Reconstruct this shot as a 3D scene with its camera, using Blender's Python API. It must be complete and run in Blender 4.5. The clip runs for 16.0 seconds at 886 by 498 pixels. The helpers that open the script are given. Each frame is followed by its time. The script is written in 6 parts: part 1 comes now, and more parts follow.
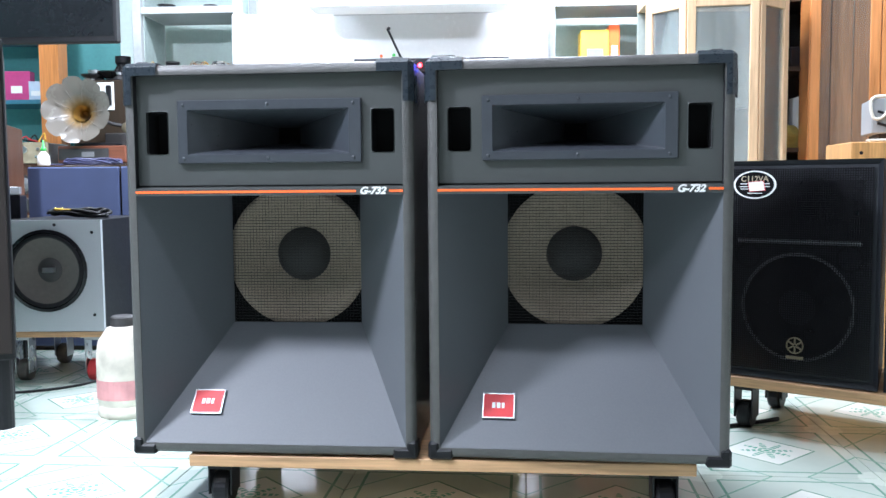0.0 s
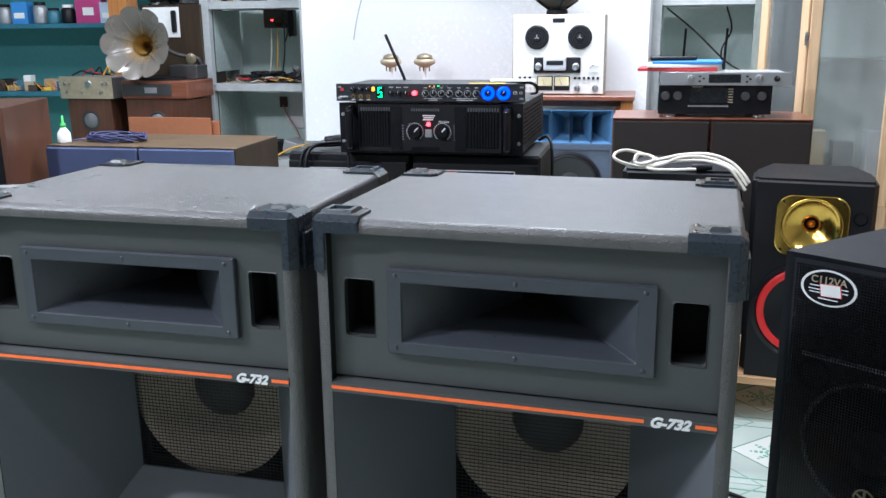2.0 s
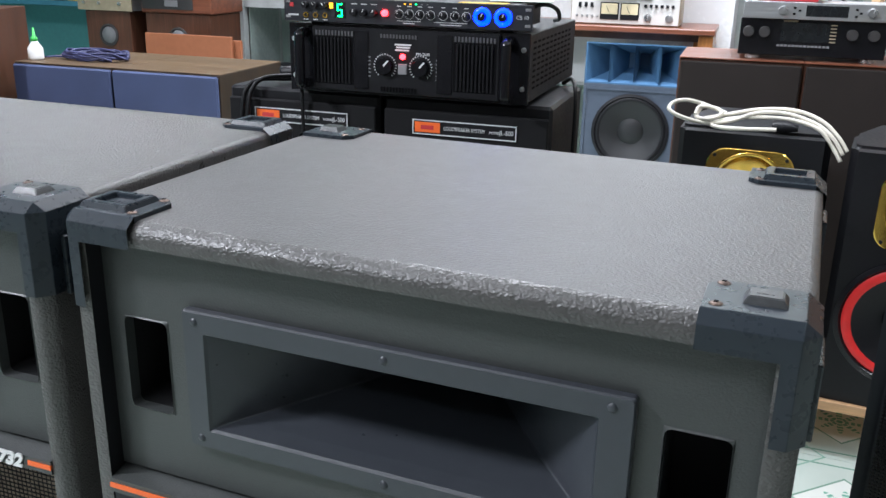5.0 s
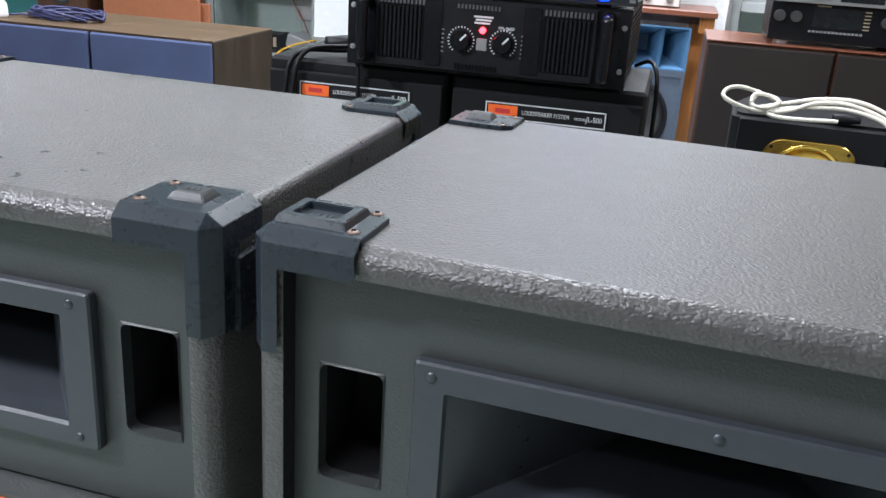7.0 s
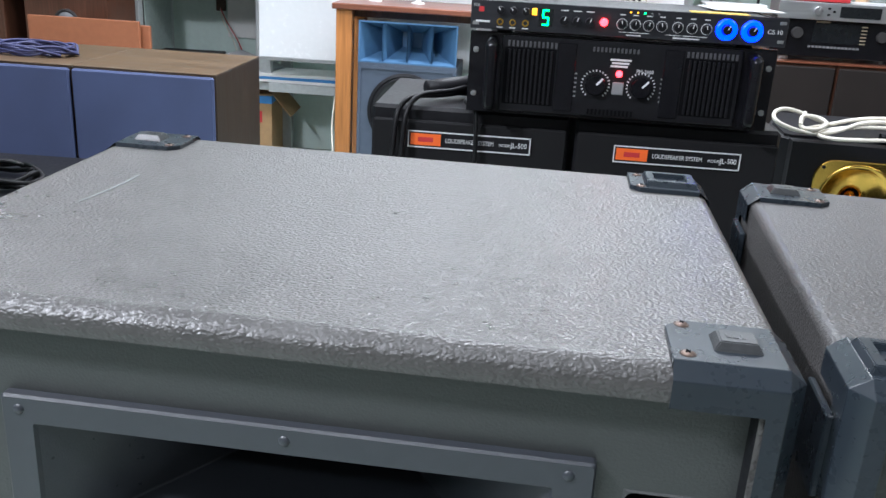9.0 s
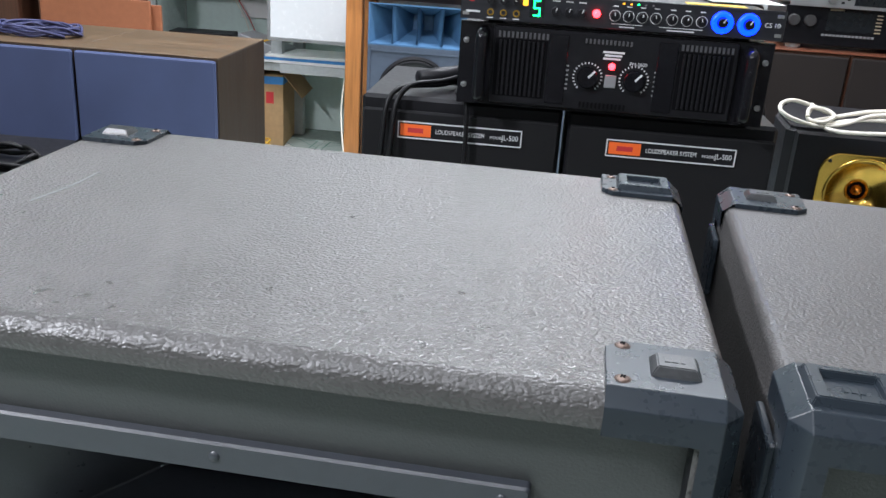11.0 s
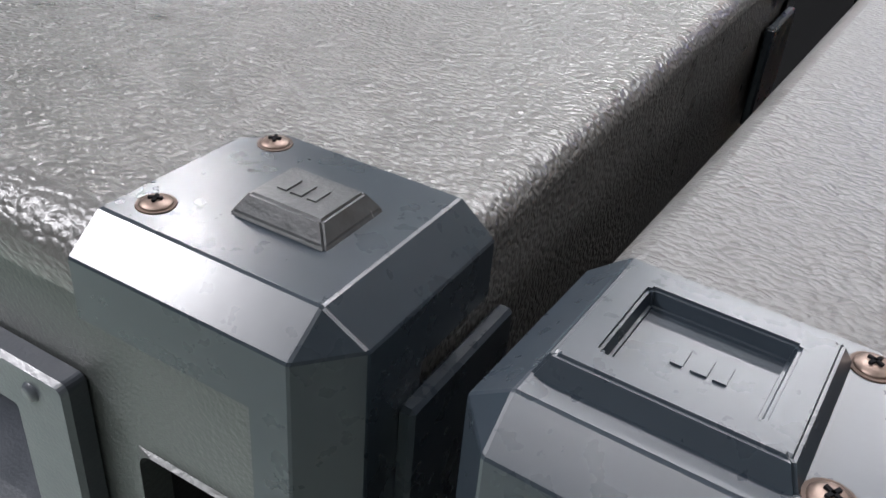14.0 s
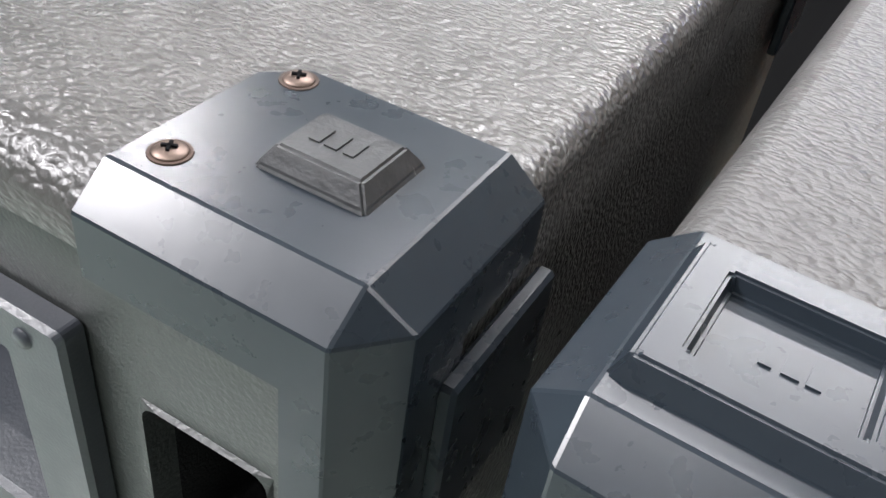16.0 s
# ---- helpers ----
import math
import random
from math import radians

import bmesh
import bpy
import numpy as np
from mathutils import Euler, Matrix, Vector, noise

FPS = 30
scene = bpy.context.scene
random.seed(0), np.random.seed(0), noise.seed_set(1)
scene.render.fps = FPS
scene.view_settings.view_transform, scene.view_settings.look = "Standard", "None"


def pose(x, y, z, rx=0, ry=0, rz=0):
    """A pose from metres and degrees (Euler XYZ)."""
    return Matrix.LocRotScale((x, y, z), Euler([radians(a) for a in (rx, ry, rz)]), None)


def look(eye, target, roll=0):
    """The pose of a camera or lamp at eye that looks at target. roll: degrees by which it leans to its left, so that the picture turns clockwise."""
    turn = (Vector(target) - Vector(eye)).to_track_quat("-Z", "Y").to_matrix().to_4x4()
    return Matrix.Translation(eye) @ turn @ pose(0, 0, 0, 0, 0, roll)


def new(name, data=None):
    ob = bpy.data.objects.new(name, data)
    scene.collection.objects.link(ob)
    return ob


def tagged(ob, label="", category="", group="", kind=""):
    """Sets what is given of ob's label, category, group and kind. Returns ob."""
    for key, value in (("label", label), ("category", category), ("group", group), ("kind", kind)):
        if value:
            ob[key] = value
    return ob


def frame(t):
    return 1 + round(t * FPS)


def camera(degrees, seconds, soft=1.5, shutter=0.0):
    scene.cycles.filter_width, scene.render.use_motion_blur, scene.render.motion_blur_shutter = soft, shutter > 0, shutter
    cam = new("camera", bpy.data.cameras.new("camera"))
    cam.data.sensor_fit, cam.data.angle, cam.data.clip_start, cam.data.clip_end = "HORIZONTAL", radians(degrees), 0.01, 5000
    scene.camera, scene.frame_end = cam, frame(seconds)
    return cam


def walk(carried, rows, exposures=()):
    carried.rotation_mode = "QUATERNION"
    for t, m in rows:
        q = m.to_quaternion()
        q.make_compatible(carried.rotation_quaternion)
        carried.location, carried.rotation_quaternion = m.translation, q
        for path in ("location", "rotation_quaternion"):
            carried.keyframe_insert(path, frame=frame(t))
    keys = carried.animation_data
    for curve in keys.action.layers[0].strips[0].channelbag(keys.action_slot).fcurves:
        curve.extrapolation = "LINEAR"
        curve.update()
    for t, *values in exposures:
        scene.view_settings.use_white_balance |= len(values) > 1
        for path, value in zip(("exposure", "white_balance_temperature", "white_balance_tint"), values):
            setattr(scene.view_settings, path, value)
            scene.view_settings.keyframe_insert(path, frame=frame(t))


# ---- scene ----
cam = camera(53.0, 16.0)
METRES, EYE, TILT, LEAN, TURN = 3.47, 0.72, 0.0, 0.0, 3.0
ROWS = [
    (0.0, 0.0, 0.0, 0.0, -0.04, -4.31, 0.48),
    (0.5, 0.0655, 0.033, 0.0732, -0.04, -9.32, 0.07),
    (1.0, 0.1051, 0.0704, 0.1243, 0.04, -10.17, -0.83),
    (1.5, 0.1026, 0.1139, 0.1368, 5.71, -11.78, -0.55),
    (2.0, 0.1107, 0.174, 0.1518, 9.6, -13.99, 0.62),
    (2.5, 0.1374, 0.2318, 0.1519, 12.02, -14.02, 2.19),
    (3.0, 0.1278, 0.2755, 0.1334, 14.22, -14.68, 0.5),
    (5.5, 0.1424, 0.3544, 0.1384, 14.97, -19.13, -1.72),
    (6.0, 0.1251, 0.3527, 0.1346, 10.4, -18.95, -3.48),
    (6.5, 0.0803, 0.3738, 0.1341, 11.17, -19.29, -3.56),
    (7.0, 0.0541, 0.3854, 0.1295, 11.28, -20.05, -3.57),
    (7.5, 0.029, 0.3738, 0.1314, 11.2, -20.57, -3.68),
    (8.0, -0.0039, 0.3562, 0.1446, 4.81, -19.79, -1.57),
    (8.5, -0.0396, 0.3703, 0.1435, 2.18, -19.6, -1.51),
    (9.0, -0.0751, 0.4031, 0.1395, 2.61, -19.55, -3.08),
    (11.5, -0.0467, 0.4158, 0.1451, 5.17, -21.29, -3.6),
    (12.0, -0.0258, 0.4406, 0.1435, 11.2, -21.44, -2.33),
    (12.5, -0.0111, 0.4784, 0.1377, 17.92, -21.93, -1.22),
    (13.0, 0.0162, 0.4695, 0.1348, 22.21, -22.92, -1.91),
    (13.5, 0.0261, 0.4681, 0.1302, 25.56, -25.73, -3.33),
    (14.0, 0.0038, 0.5012, 0.1071, 25.98, -33.06, -4.23),
    (14.5, -0.0076, 0.5153, 0.1025, 26.4, -36.41, -5.06),
    (15.0, -0.0095, 0.5154, 0.1016, 26.32, -38.7, -5.93),
    (15.5, -0.0077, 0.5119, 0.1033, 25.98, -39.17, -6.5),
    (16.0, -0.0038, 0.5061, 0.1063, 25.76, -39.38, -6.62),
]
walk(cam, [(t, pose(0, 0, EYE, TILT, LEAN, TURN) @ pose(METRES * x, METRES * y, METRES * z, 90 + pitch, roll, yaw)) for t, x, y, z, yaw, pitch, roll in ROWS],
     exposures=[(0.0, 0.82, 5900, 10), (0.5, 0.85, 5900, 10), (1.0, 0.5, 5900, 10), (1.5, 0.1, 5950, 10), (3.0, 0.0, 6100, 10), (5.5, 0.0, 6300, 10), (7.5, 0.03, 6300, 10), (8.5, -0.08, 6250, 10), (9.0, -0.05, 6200, 10), (11.5, -0.10, 6400, 11), (12.5, 0.0, 6500, 11), (13.0, 0.03, 6600, 12), (14.0, 0.15, 6700, 12), (14.5, 0.35, 6800, 12), (16.0, 0.34, 6800, 12)])

# ---- world and lights ----
world = bpy.data.worlds.new("world")
scene.world = world
world.use_nodes = True
world.node_tree.nodes["Background"].inputs[0].default_value = (0.75, 0.88, 1.0, 1)
world.node_tree.nodes["Background"].inputs[1].default_value = 0.25


def tube_light(name, place, size, watts, target, colour=(0.915, 0.93, 1.0)):
    """A long thin area lamp, for the ceiling tubes and the added fills."""
    data = bpy.data.lights.new(name, "AREA")
    data.shape, data.size, data.size_y, data.energy, data.color = "RECTANGLE", size, 0.12, watts, colour
    ob = new(name, data)
    ob.matrix_world = look(place, target)
    return ob


tube_light("ceiling_tube_front", (-2.3, 0.75, 2.85), 0.35, 92, (-0.6, 1.7, 0.3))
# Added fill over the loudspeaker tops; no fitting is known here.
tube_light("top_fill_light", (-0.7, 0.75, 3.05), 1.2, 26, (-0.6, 1.2, 0.0))
# Added lamp that gives the guards' front chamfers their highlight.
tube_light("chamfer_fill_light", (-2.1, -0.8, 3.05), 0.6, 20, (-0.6, 1.6, 0.6))
tube_light("ceiling_tube_middle", (-0.45, 3.4, 2.95), 1.2, 58, (-0.4, 3.6, 0))
tube_light("ceiling_tube_back", (0.1, 4.7, 2.95), 1.4, 110, (0.2, 5.4, 0.5))
# Added fill that balances the left of the room.
tube_light("left_fill_light", (-2.5, 4.1, 2.95), 1.2, 58, (-2.3, 4.2, 0))
# Added fill for the tops and cabinets on the right.
tube_light("right_fill_light", (2.2, 2.4, 2.95), 1.2, 24, (1.9, 3.2, 0.3))


# ---- materials ----
def mat(name, colour, rough=0.5, metal=0.0, grain=40.0, vary=0.15, blotch=4.0, bump=0.0, bump_scale=200.0, coat=0.0, emit=0.0, stretch=None, spec=0.5, scuff=None, uneven=0.08):
    """A painted or moulded surface with variation at two scales and a fine relief."""
    m = bpy.data.materials.new(name)
    m.use_nodes = True
    n, l = m.node_tree.nodes, m.node_tree.links
    b = n["Principled BSDF"]
    b.inputs["Roughness"].default_value, b.inputs["Metallic"].default_value = rough, metal
    b.inputs["Coat Weight"].default_value = coat
    b.inputs["Specular IOR Level"].default_value = spec
    co = n.new("ShaderNodeTexCoord")
    src = co.outputs["Object"]
    if stretch:
        mp = n.new("ShaderNodeMapping")
        mp.inputs["Scale"].default_value = stretch
        l.new(src, mp.inputs["Vector"])
        src = mp.outputs["Vector"]
    fac = None
    for scale, detail in ((grain, 4), (blotch, 3)):
        t = n.new("ShaderNodeTexNoise")
        t.inputs["Scale"].default_value, t.inputs["Detail"].default_value = scale, detail
        l.new(src, t.inputs["Vector"])
        if fac is None:
            fac = t.outputs["Fac"]
        else:
            a = n.new("ShaderNodeMath")
            a.operation = "ADD"
            l.new(fac, a.inputs[0])
            l.new(t.outputs["Fac"], a.inputs[1])
            fac = a.outputs[0]
    r = n.new("ShaderNodeMapRange")
    r.inputs[1].default_value, r.inputs[2].default_value = 0.6, 1.4
    r.inputs[3].default_value, r.inputs[4].default_value = 1 - vary, 1 + vary
    l.new(fac, r.inputs[0])
    mul = n.new("ShaderNodeVectorMath")
    mul.operation = "SCALE"
    mul.inputs[0].default_value = colour
    l.new(r.outputs[0], mul.inputs["Scale"])
    l.new(mul.outputs[0], b.inputs["Base Color"])
    rr = n.new("ShaderNodeMapRange")
    rr.inputs[1].default_value, rr.inputs[2].default_value = 0.6, 1.4
    rr.inputs[3].default_value, rr.inputs[4].default_value = max(rough - uneven, 0.02), min(rough + uneven, 1)
    l.new(fac, rr.inputs[0])
    l.new(rr.outputs[0], b.inputs["Roughness"])
    if bump:
        t = n.new("ShaderNodeTexNoise")
        t.inputs["Scale"].default_value, t.inputs["Detail"].default_value = bump_scale, 3
        l.new(src, t.inputs["Vector"])
        bp = n.new("ShaderNodeBump")
        bp.inputs["Strength"].default_value, bp.inputs["Distance"].default_value = bump, 0.002
        l.new(t.outputs["Fac"], bp.inputs["Height"])
        l.new(bp.outputs[0], b.inputs["Normal"])
    if scuff:
        # sparse pale scratches: stretched noise, cut at a high level
        scale, level, pale, amount = scuff
        mp = n.new("ShaderNodeMapping")
        mp.inputs["Rotation"].default_value, mp.inputs["Scale"].default_value = (0, 0, 0.6), (1, 6, 1)
        l.new(co.outputs["Object"], mp.inputs["Vector"])
        t = n.new("ShaderNodeTexNoise")
        t.inputs["Scale"].default_value, t.inputs["Detail"].default_value, t.inputs["Roughness"].default_value = scale, 5, 0.7
        l.new(mp.outputs["Vector"], t.inputs["Vector"])
        cut = n.new("ShaderNodeMapRange")
        cut.inputs[1].default_value, cut.inputs[2].default_value, cut.inputs[4].default_value = level, level + 0.05, amount
        l.new(t.outputs["Fac"], cut.inputs[0])
        mx = n.new("ShaderNodeMixRGB")
        l.new(cut.outputs[0], mx.inputs[0])
        l.new(mul.outputs[0], mx.inputs[1])
        mx.inputs[2].default_value = (*pale, 1)
        l.new(mx.outputs[0], b.inputs["Base Color"])
    if emit:
        b.inputs["Emission Color"].default_value = (*colour, 1)
        b.inputs["Emission Strength"].default_value = emit
    return m


def vinyl_material(name, colour, rough, relief, shine=0.8, pebble=470):
    """Grey pebbled vinyl cloth with scuffs; relief: the height of the pebbles in metres."""
    m = mat(name, colour, rough, spec=shine, grain=60, vary=0.2, blotch=5, scuff=(9, 0.70, (0.36, 0.35, 0.34), 0.6))
    n, l = m.node_tree.nodes, m.node_tree.links
    b = n["Principled BSDF"]
    co = n.new("ShaderNodeTexCoord")
    warp = n.new("ShaderNodeTexNoise")
    warp.inputs["Scale"].default_value = 150
    l.new(co.outputs["Object"], warp.inputs["Vector"])
    add = n.new("ShaderNodeVectorMath")
    add.operation = "MULTIPLY_ADD"
    add.inputs[1].default_value = (0.004, 0.004, 0.004)
    l.new(warp.outputs["Color"], add.inputs[0])
    l.new(co.outputs["Object"], add.inputs[2])
    v = n.new("ShaderNodeTexVoronoi")
    v.feature = "SMOOTH_F1"
    v.inputs["Scale"].default_value = pebble
    v.inputs["Smoothness"].default_value = 0.6
    lie = n.new("ShaderNodeVectorMath")
    lie.operation = "MULTIPLY"
    lie.inputs[1].default_value = (0.75, 1.25, 1.0)
    l.new(add.outputs[0], lie.inputs[0])
    l.new(lie.outputs[0], v.inputs["Vector"])
    t = n.new("ShaderNodeTexNoise")
    t.inputs["Scale"].default_value, t.inputs["Detail"].default_value = 0.6 * pebble, 4
    l.new(co.outputs["Object"], t.inputs["Vector"])
    mx = n.new("ShaderNodeMath")
    mx.operation = "SUBTRACT"
    l.new(t.outputs["Fac"], mx.inputs[0])
    l.new(v.outputs["Distance"], mx.inputs[1])
    bp = n.new("ShaderNodeBump")
    bp.inputs["Strength"].default_value, bp.inputs["Distance"].default_value = 0.8, relief
    l.new(mx.outputs[0], bp.inputs["Height"])
    l.new(bp.outputs[0], b.inputs["Normal"])
    return m


def wood(name, c, rough=0.45, axis="x", coat=0.0, vary=0.45):
    """Wood with grain that runs along one axis."""
    st = {"x": (1.2, 22, 22), "y": (22, 1.2, 22), "z": (22, 22, 1.2)}[axis]
    return mat(name, c, rough, grain=6, vary=vary, blotch=1.6, bump=0.15, bump_scale=12, stretch=st, coat=coat)


def glass_material(name, low, high):
    m = bpy.data.materials.new(name)
    m.use_nodes = True
    n, l = m.node_tree.nodes, m.node_tree.links
    out = n["Material Output"]
    n.remove(n["Principled BSDF"])
    tr, gl, mx, fr, df, m2 = (n.new("ShaderNode" + k) for k in ("BsdfTransparent", "BsdfGlossy", "MixShader", "Fresnel", "BsdfDiffuse", "MixShader"))
    tr.inputs[0].default_value = (0.9, 0.95, 0.95, 1)
    gl.inputs["Roughness"].default_value = 0.03
    df.inputs[0].default_value = (0.68, 0.72, 0.70, 1)
    # Upright noise mixes in pale diffuse streaks as painted reflections.
    no = n.new("ShaderNodeTexNoise")
    no.inputs["Scale"].default_value = 3
    co = n.new("ShaderNodeTexCoord")
    mp = n.new("ShaderNodeMapping")
    mp.inputs["Scale"].default_value = (4, 4, 0.35)
    l.new(co.outputs["Object"], mp.inputs["Vector"])
    l.new(mp.outputs["Vector"], no.inputs["Vector"])
    mr = n.new("ShaderNodeMapRange")
    mr.inputs[3].default_value, mr.inputs[4].default_value = low, high
    l.new(no.outputs["Fac"], mr.inputs[0])
    l.new(mr.outputs[0], m2.inputs[0])
    l.new(tr.outputs[0], m2.inputs[1])
    l.new(df.outputs[0], m2.inputs[2])
    l.new(fr.outputs[0], mx.inputs[0])
    l.new(m2.outputs[0], mx.inputs[1])
    l.new(gl.outputs[0], mx.inputs[2])
    l.new(mx.outputs[0], out.inputs[0])
    return m


def tile_material():
    """Pale green glazed tile: a white diamond with a leaf rosette, and border lines."""
    m = bpy.data.materials.new("floor_tile_glaze")
    m.use_nodes = True
    n, l = m.node_tree.nodes, m.node_tree.links
    b = n["Principled BSDF"]
    b.inputs["Roughness"].default_value = 0.12
    co = n.new("ShaderNodeTexCoord")
    sx = n.new("ShaderNodeSeparateXYZ")
    l.new(co.outputs["Object"], sx.inputs[0])

    def op(kind, a, c=None):
        q = n.new("ShaderNodeMath")
        q.operation = kind
        for i, v in enumerate((a, c)):
            if v is None:
                continue
            if isinstance(v, (int, float)):
                q.inputs[i].default_value = v
            else:
                l.new(v, q.inputs[i])
        return q.outputs[0]

    ax, ay = op("ABSOLUTE", sx.outputs[0]), op("ABSOLUTE", sx.outputs[1])
    s = op("ADD", ax, ay)
    far = op("MAXIMUM", ax, ay)
    rad = op("SQRT", op("ADD", op("MULTIPLY", ax, ax), op("MULTIPLY", ay, ay)))
    ang = op("ARCTAN2", sx.outputs[1], sx.outputs[0])
    petal = op("MULTIPLY", op("ADD", op("COSINE", op("MULTIPLY", ang, 8.0)), 1.6), 0.026)
    flower = op("MULTIPLY", op("LESS_THAN", rad, petal), op("GREATER_THAN", op("SINE", op("MULTIPLY", rad, 420.0)), -0.4))
    diamond = op("LESS_THAN", s, 0.118)
    rim = op("MULTIPLY", op("GREATER_THAN", s, 0.118), op("LESS_THAN", s, 0.126))
    line = op("LESS_THAN", op("ABSOLUTE", op("SUBTRACT", far, 0.178)), 0.0035)
    line2 = op("LESS_THAN", op("ABSOLUTE", op("SUBTRACT", s, 0.255)), 0.004)
    dx, dy = op("SUBTRACT", ax, 0.2125), op("SUBTRACT", ay, 0.2125)
    corner = op("LESS_THAN", op("SQRT", op("ADD", op("MULTIPLY", dx, dx), op("MULTIPLY", dy, dy))), 0.052)
    no = n.new("ShaderNodeTexNoise")
    no.inputs["Scale"].default_value, no.inputs["Detail"].default_value = 9, 5
    l.new(co.outputs["Object"], no.inputs["Vector"])
    ramp = n.new("ShaderNodeMixRGB")
    ramp.inputs[1].default_value, ramp.inputs[2].default_value = (0.46, 0.55, 0.49, 1), (0.60, 0.67, 0.61, 1)
    l.new(no.outputs["Fac"], ramp.inputs[0])
    col = ramp.outputs[0]
    for mask, c in ((corner, (0.66, 0.74, 0.66)), (line, (0.20, 0.36, 0.28)), (line2, (0.27, 0.44, 0.35)), (rim, (0.20, 0.34, 0.26)), (diamond, (0.74, 0.77, 0.72)), (flower, (0.20, 0.45, 0.34))):
        mx = n.new("ShaderNodeMixRGB")
        l.new(mask, mx.inputs[0])
        l.new(col, mx.inputs[1])
        mx.inputs[2].default_value = (*c, 1)
        col = mx.outputs[0]
    l.new(col, b.inputs["Base Color"])
    return m


VINYL = vinyl_material("pebbled_vinyl", (0.103, 0.099, 0.094), 0.33, 0.0012)
# Real creases in the relief; the darker colour carries the edge's shade.
VINYL_CREASED_SHADE = vinyl_material("creased_shaded_edge_vinyl", (0.076, 0.073, 0.070), 0.38, 0.0009, 0.7, 400)
VINYL_WORN = vinyl_material("worn_smooth_vinyl", (0.080, 0.077, 0.075), 0.46, 0.0007, 0.5)
# Front shade is put into this colour: darker than the board's own grey.
BAFFLE = mat("shade_darkened_baffle_paint", (0.046, 0.050, 0.049), 0.42, spec=0.7, grain=300, vary=0.12, bump=0.25, bump_scale=500)
# Raised above the baffle grey so the bass horn reads as lit.
HORN_PAINT = mat("light_raised_horn_paint", (0.105, 0.112, 0.124), 0.5, grain=250, vary=0.1, bump=0.2, bump_scale=600)
HORN_PLASTIC = mat("horn_plastic", (0.040, 0.045, 0.054), 0.34, spec=0.6, grain=90, vary=0.1, bump=0.08, bump_scale=700)
CORNER_PLASTIC = mat("blue_grey_corner_plastic", (0.021, 0.028, 0.036), 0.28, spec=0.40, uneven=0.02, grain=160, vary=0.06, blotch=60, bump=0.012, bump_scale=250, scuff=(60, 0.735, (0.42, 0.43, 0.45), 0.9))
BLACK = mat("black_paint", (0.009, 0.009, 0.011), 0.45, grain=120, vary=0.3, spec=0.3)
BLACK_GLOSS = mat("black_gloss", (0.008, 0.008, 0.010), 0.22, grain=60, vary=0.25, spec=0.35)
# Near-black colour that stands for the darkness in holes, slots and vents.
HOLE_SHADE = mat("painted_hole_shade", (0.004, 0.004, 0.005), 0.8, spec=0.1)
ORANGE = mat("orange_stripe", (0.95, 0.16, 0.03), 0.45, vary=0.08)
WHITE = mat("white_paint", (0.80, 0.80, 0.79), 0.45, vary=0.05)
WHITE_GLOSS = mat("white_board_face", (0.84, 0.85, 0.86), 0.25, vary=0.03, blotch=1.5)
RED = mat("red_badge", (0.55, 0.035, 0.04), 0.55, vary=0.1)
CONE = mat("paper_cone", (0.42, 0.34, 0.265), 0.8, grain=60, vary=0.2)
CONE_DARK = mat("dark_cone", (0.042, 0.040, 0.040), 0.6, grain=60, vary=0.2)
CONE_MID = mat("worn_brown_cone", (0.115, 0.10, 0.09), 0.6, grain=60, vary=0.2)
CONE_GREY = mat("pale_cone", (0.42, 0.39, 0.36), 0.75, grain=60, vary=0.15)
SCREW = mat("rusty_screw_steel", (0.21, 0.155, 0.13), 0.45, 0.85, grain=400, vary=0.5)
STEEL = mat("steel", (0.55, 0.55, 0.56), 0.3, 0.9, vary=0.15)
GOLD = mat("polished_gold", (0.80, 0.50, 0.11), 0.18, 1.0, vary=0.06)
COPPER = mat("copper_plug", (0.85, 0.35, 0.08), 0.2, 1.0)
ALU = mat("aluminium", (0.56, 0.57, 0.58), 0.35, 0.8, grain=8, stretch=(1, 30, 30), vary=0.08)
SILVER = mat("silver_paint", (0.52, 0.54, 0.57), 0.35, 0.25, grain=200, vary=0.06)
BLUE_CLOTH = mat("blue_grille_cloth", (0.060, 0.080, 0.165), 0.85, grain=500, vary=0.2, blotch=6, bump=0.3, bump_scale=900)
BLUE_PAINT = mat("blue_horn_paint", (0.065, 0.15, 0.27), 0.4, vary=0.15)
# Grey-blue paint with the shadow under the table put into its colour.
GREYBLUE = mat("shade_darkened_grey_blue", (0.065, 0.085, 0.12), 0.5, vary=0.15)
# Grille cloth; also colours the port insides as painted shade.
CLOTH_AND_PORT_BLACK = mat("black_cloth_and_port_shade", (0.013, 0.013, 0.014), 0.9, spec=0.2, grain=500, vary=0.25, bump=0.3, bump_scale=900)
BRONZE = mat("bronze_emblem", (0.30, 0.25, 0.17), 0.35, 0.6)
LUG_PLASTIC = mat("worn_lug_plastic", (0.042, 0.044, 0.046), 0.34, grain=160, vary=0.4, bump=0.12, bump_scale=500, scuff=(60, 0.67, (0.32, 0.32, 0.32), 0.8))
DARK_BROWN = mat("rust_recess_ring", (0.060, 0.035, 0.024), 0.7, grain=300, vary=0.4)
BROWN_CLOTH = mat("brown_grille_cloth", (0.028, 0.023, 0.021), 0.9, spec=0.2, grain=500, vary=0.25, bump=0.3, bump_scale=900)
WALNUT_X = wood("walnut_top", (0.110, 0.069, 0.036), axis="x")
# Same walnut at a third of the brightness: side shade put into colour.
WALNUT_Z = wood("shade_darkened_walnut", (0.036, 0.022, 0.012), axis="z")
RED_WOOD = wood("red_wood", (0.19, 0.065, 0.035), 0.35, "x", 0.2)
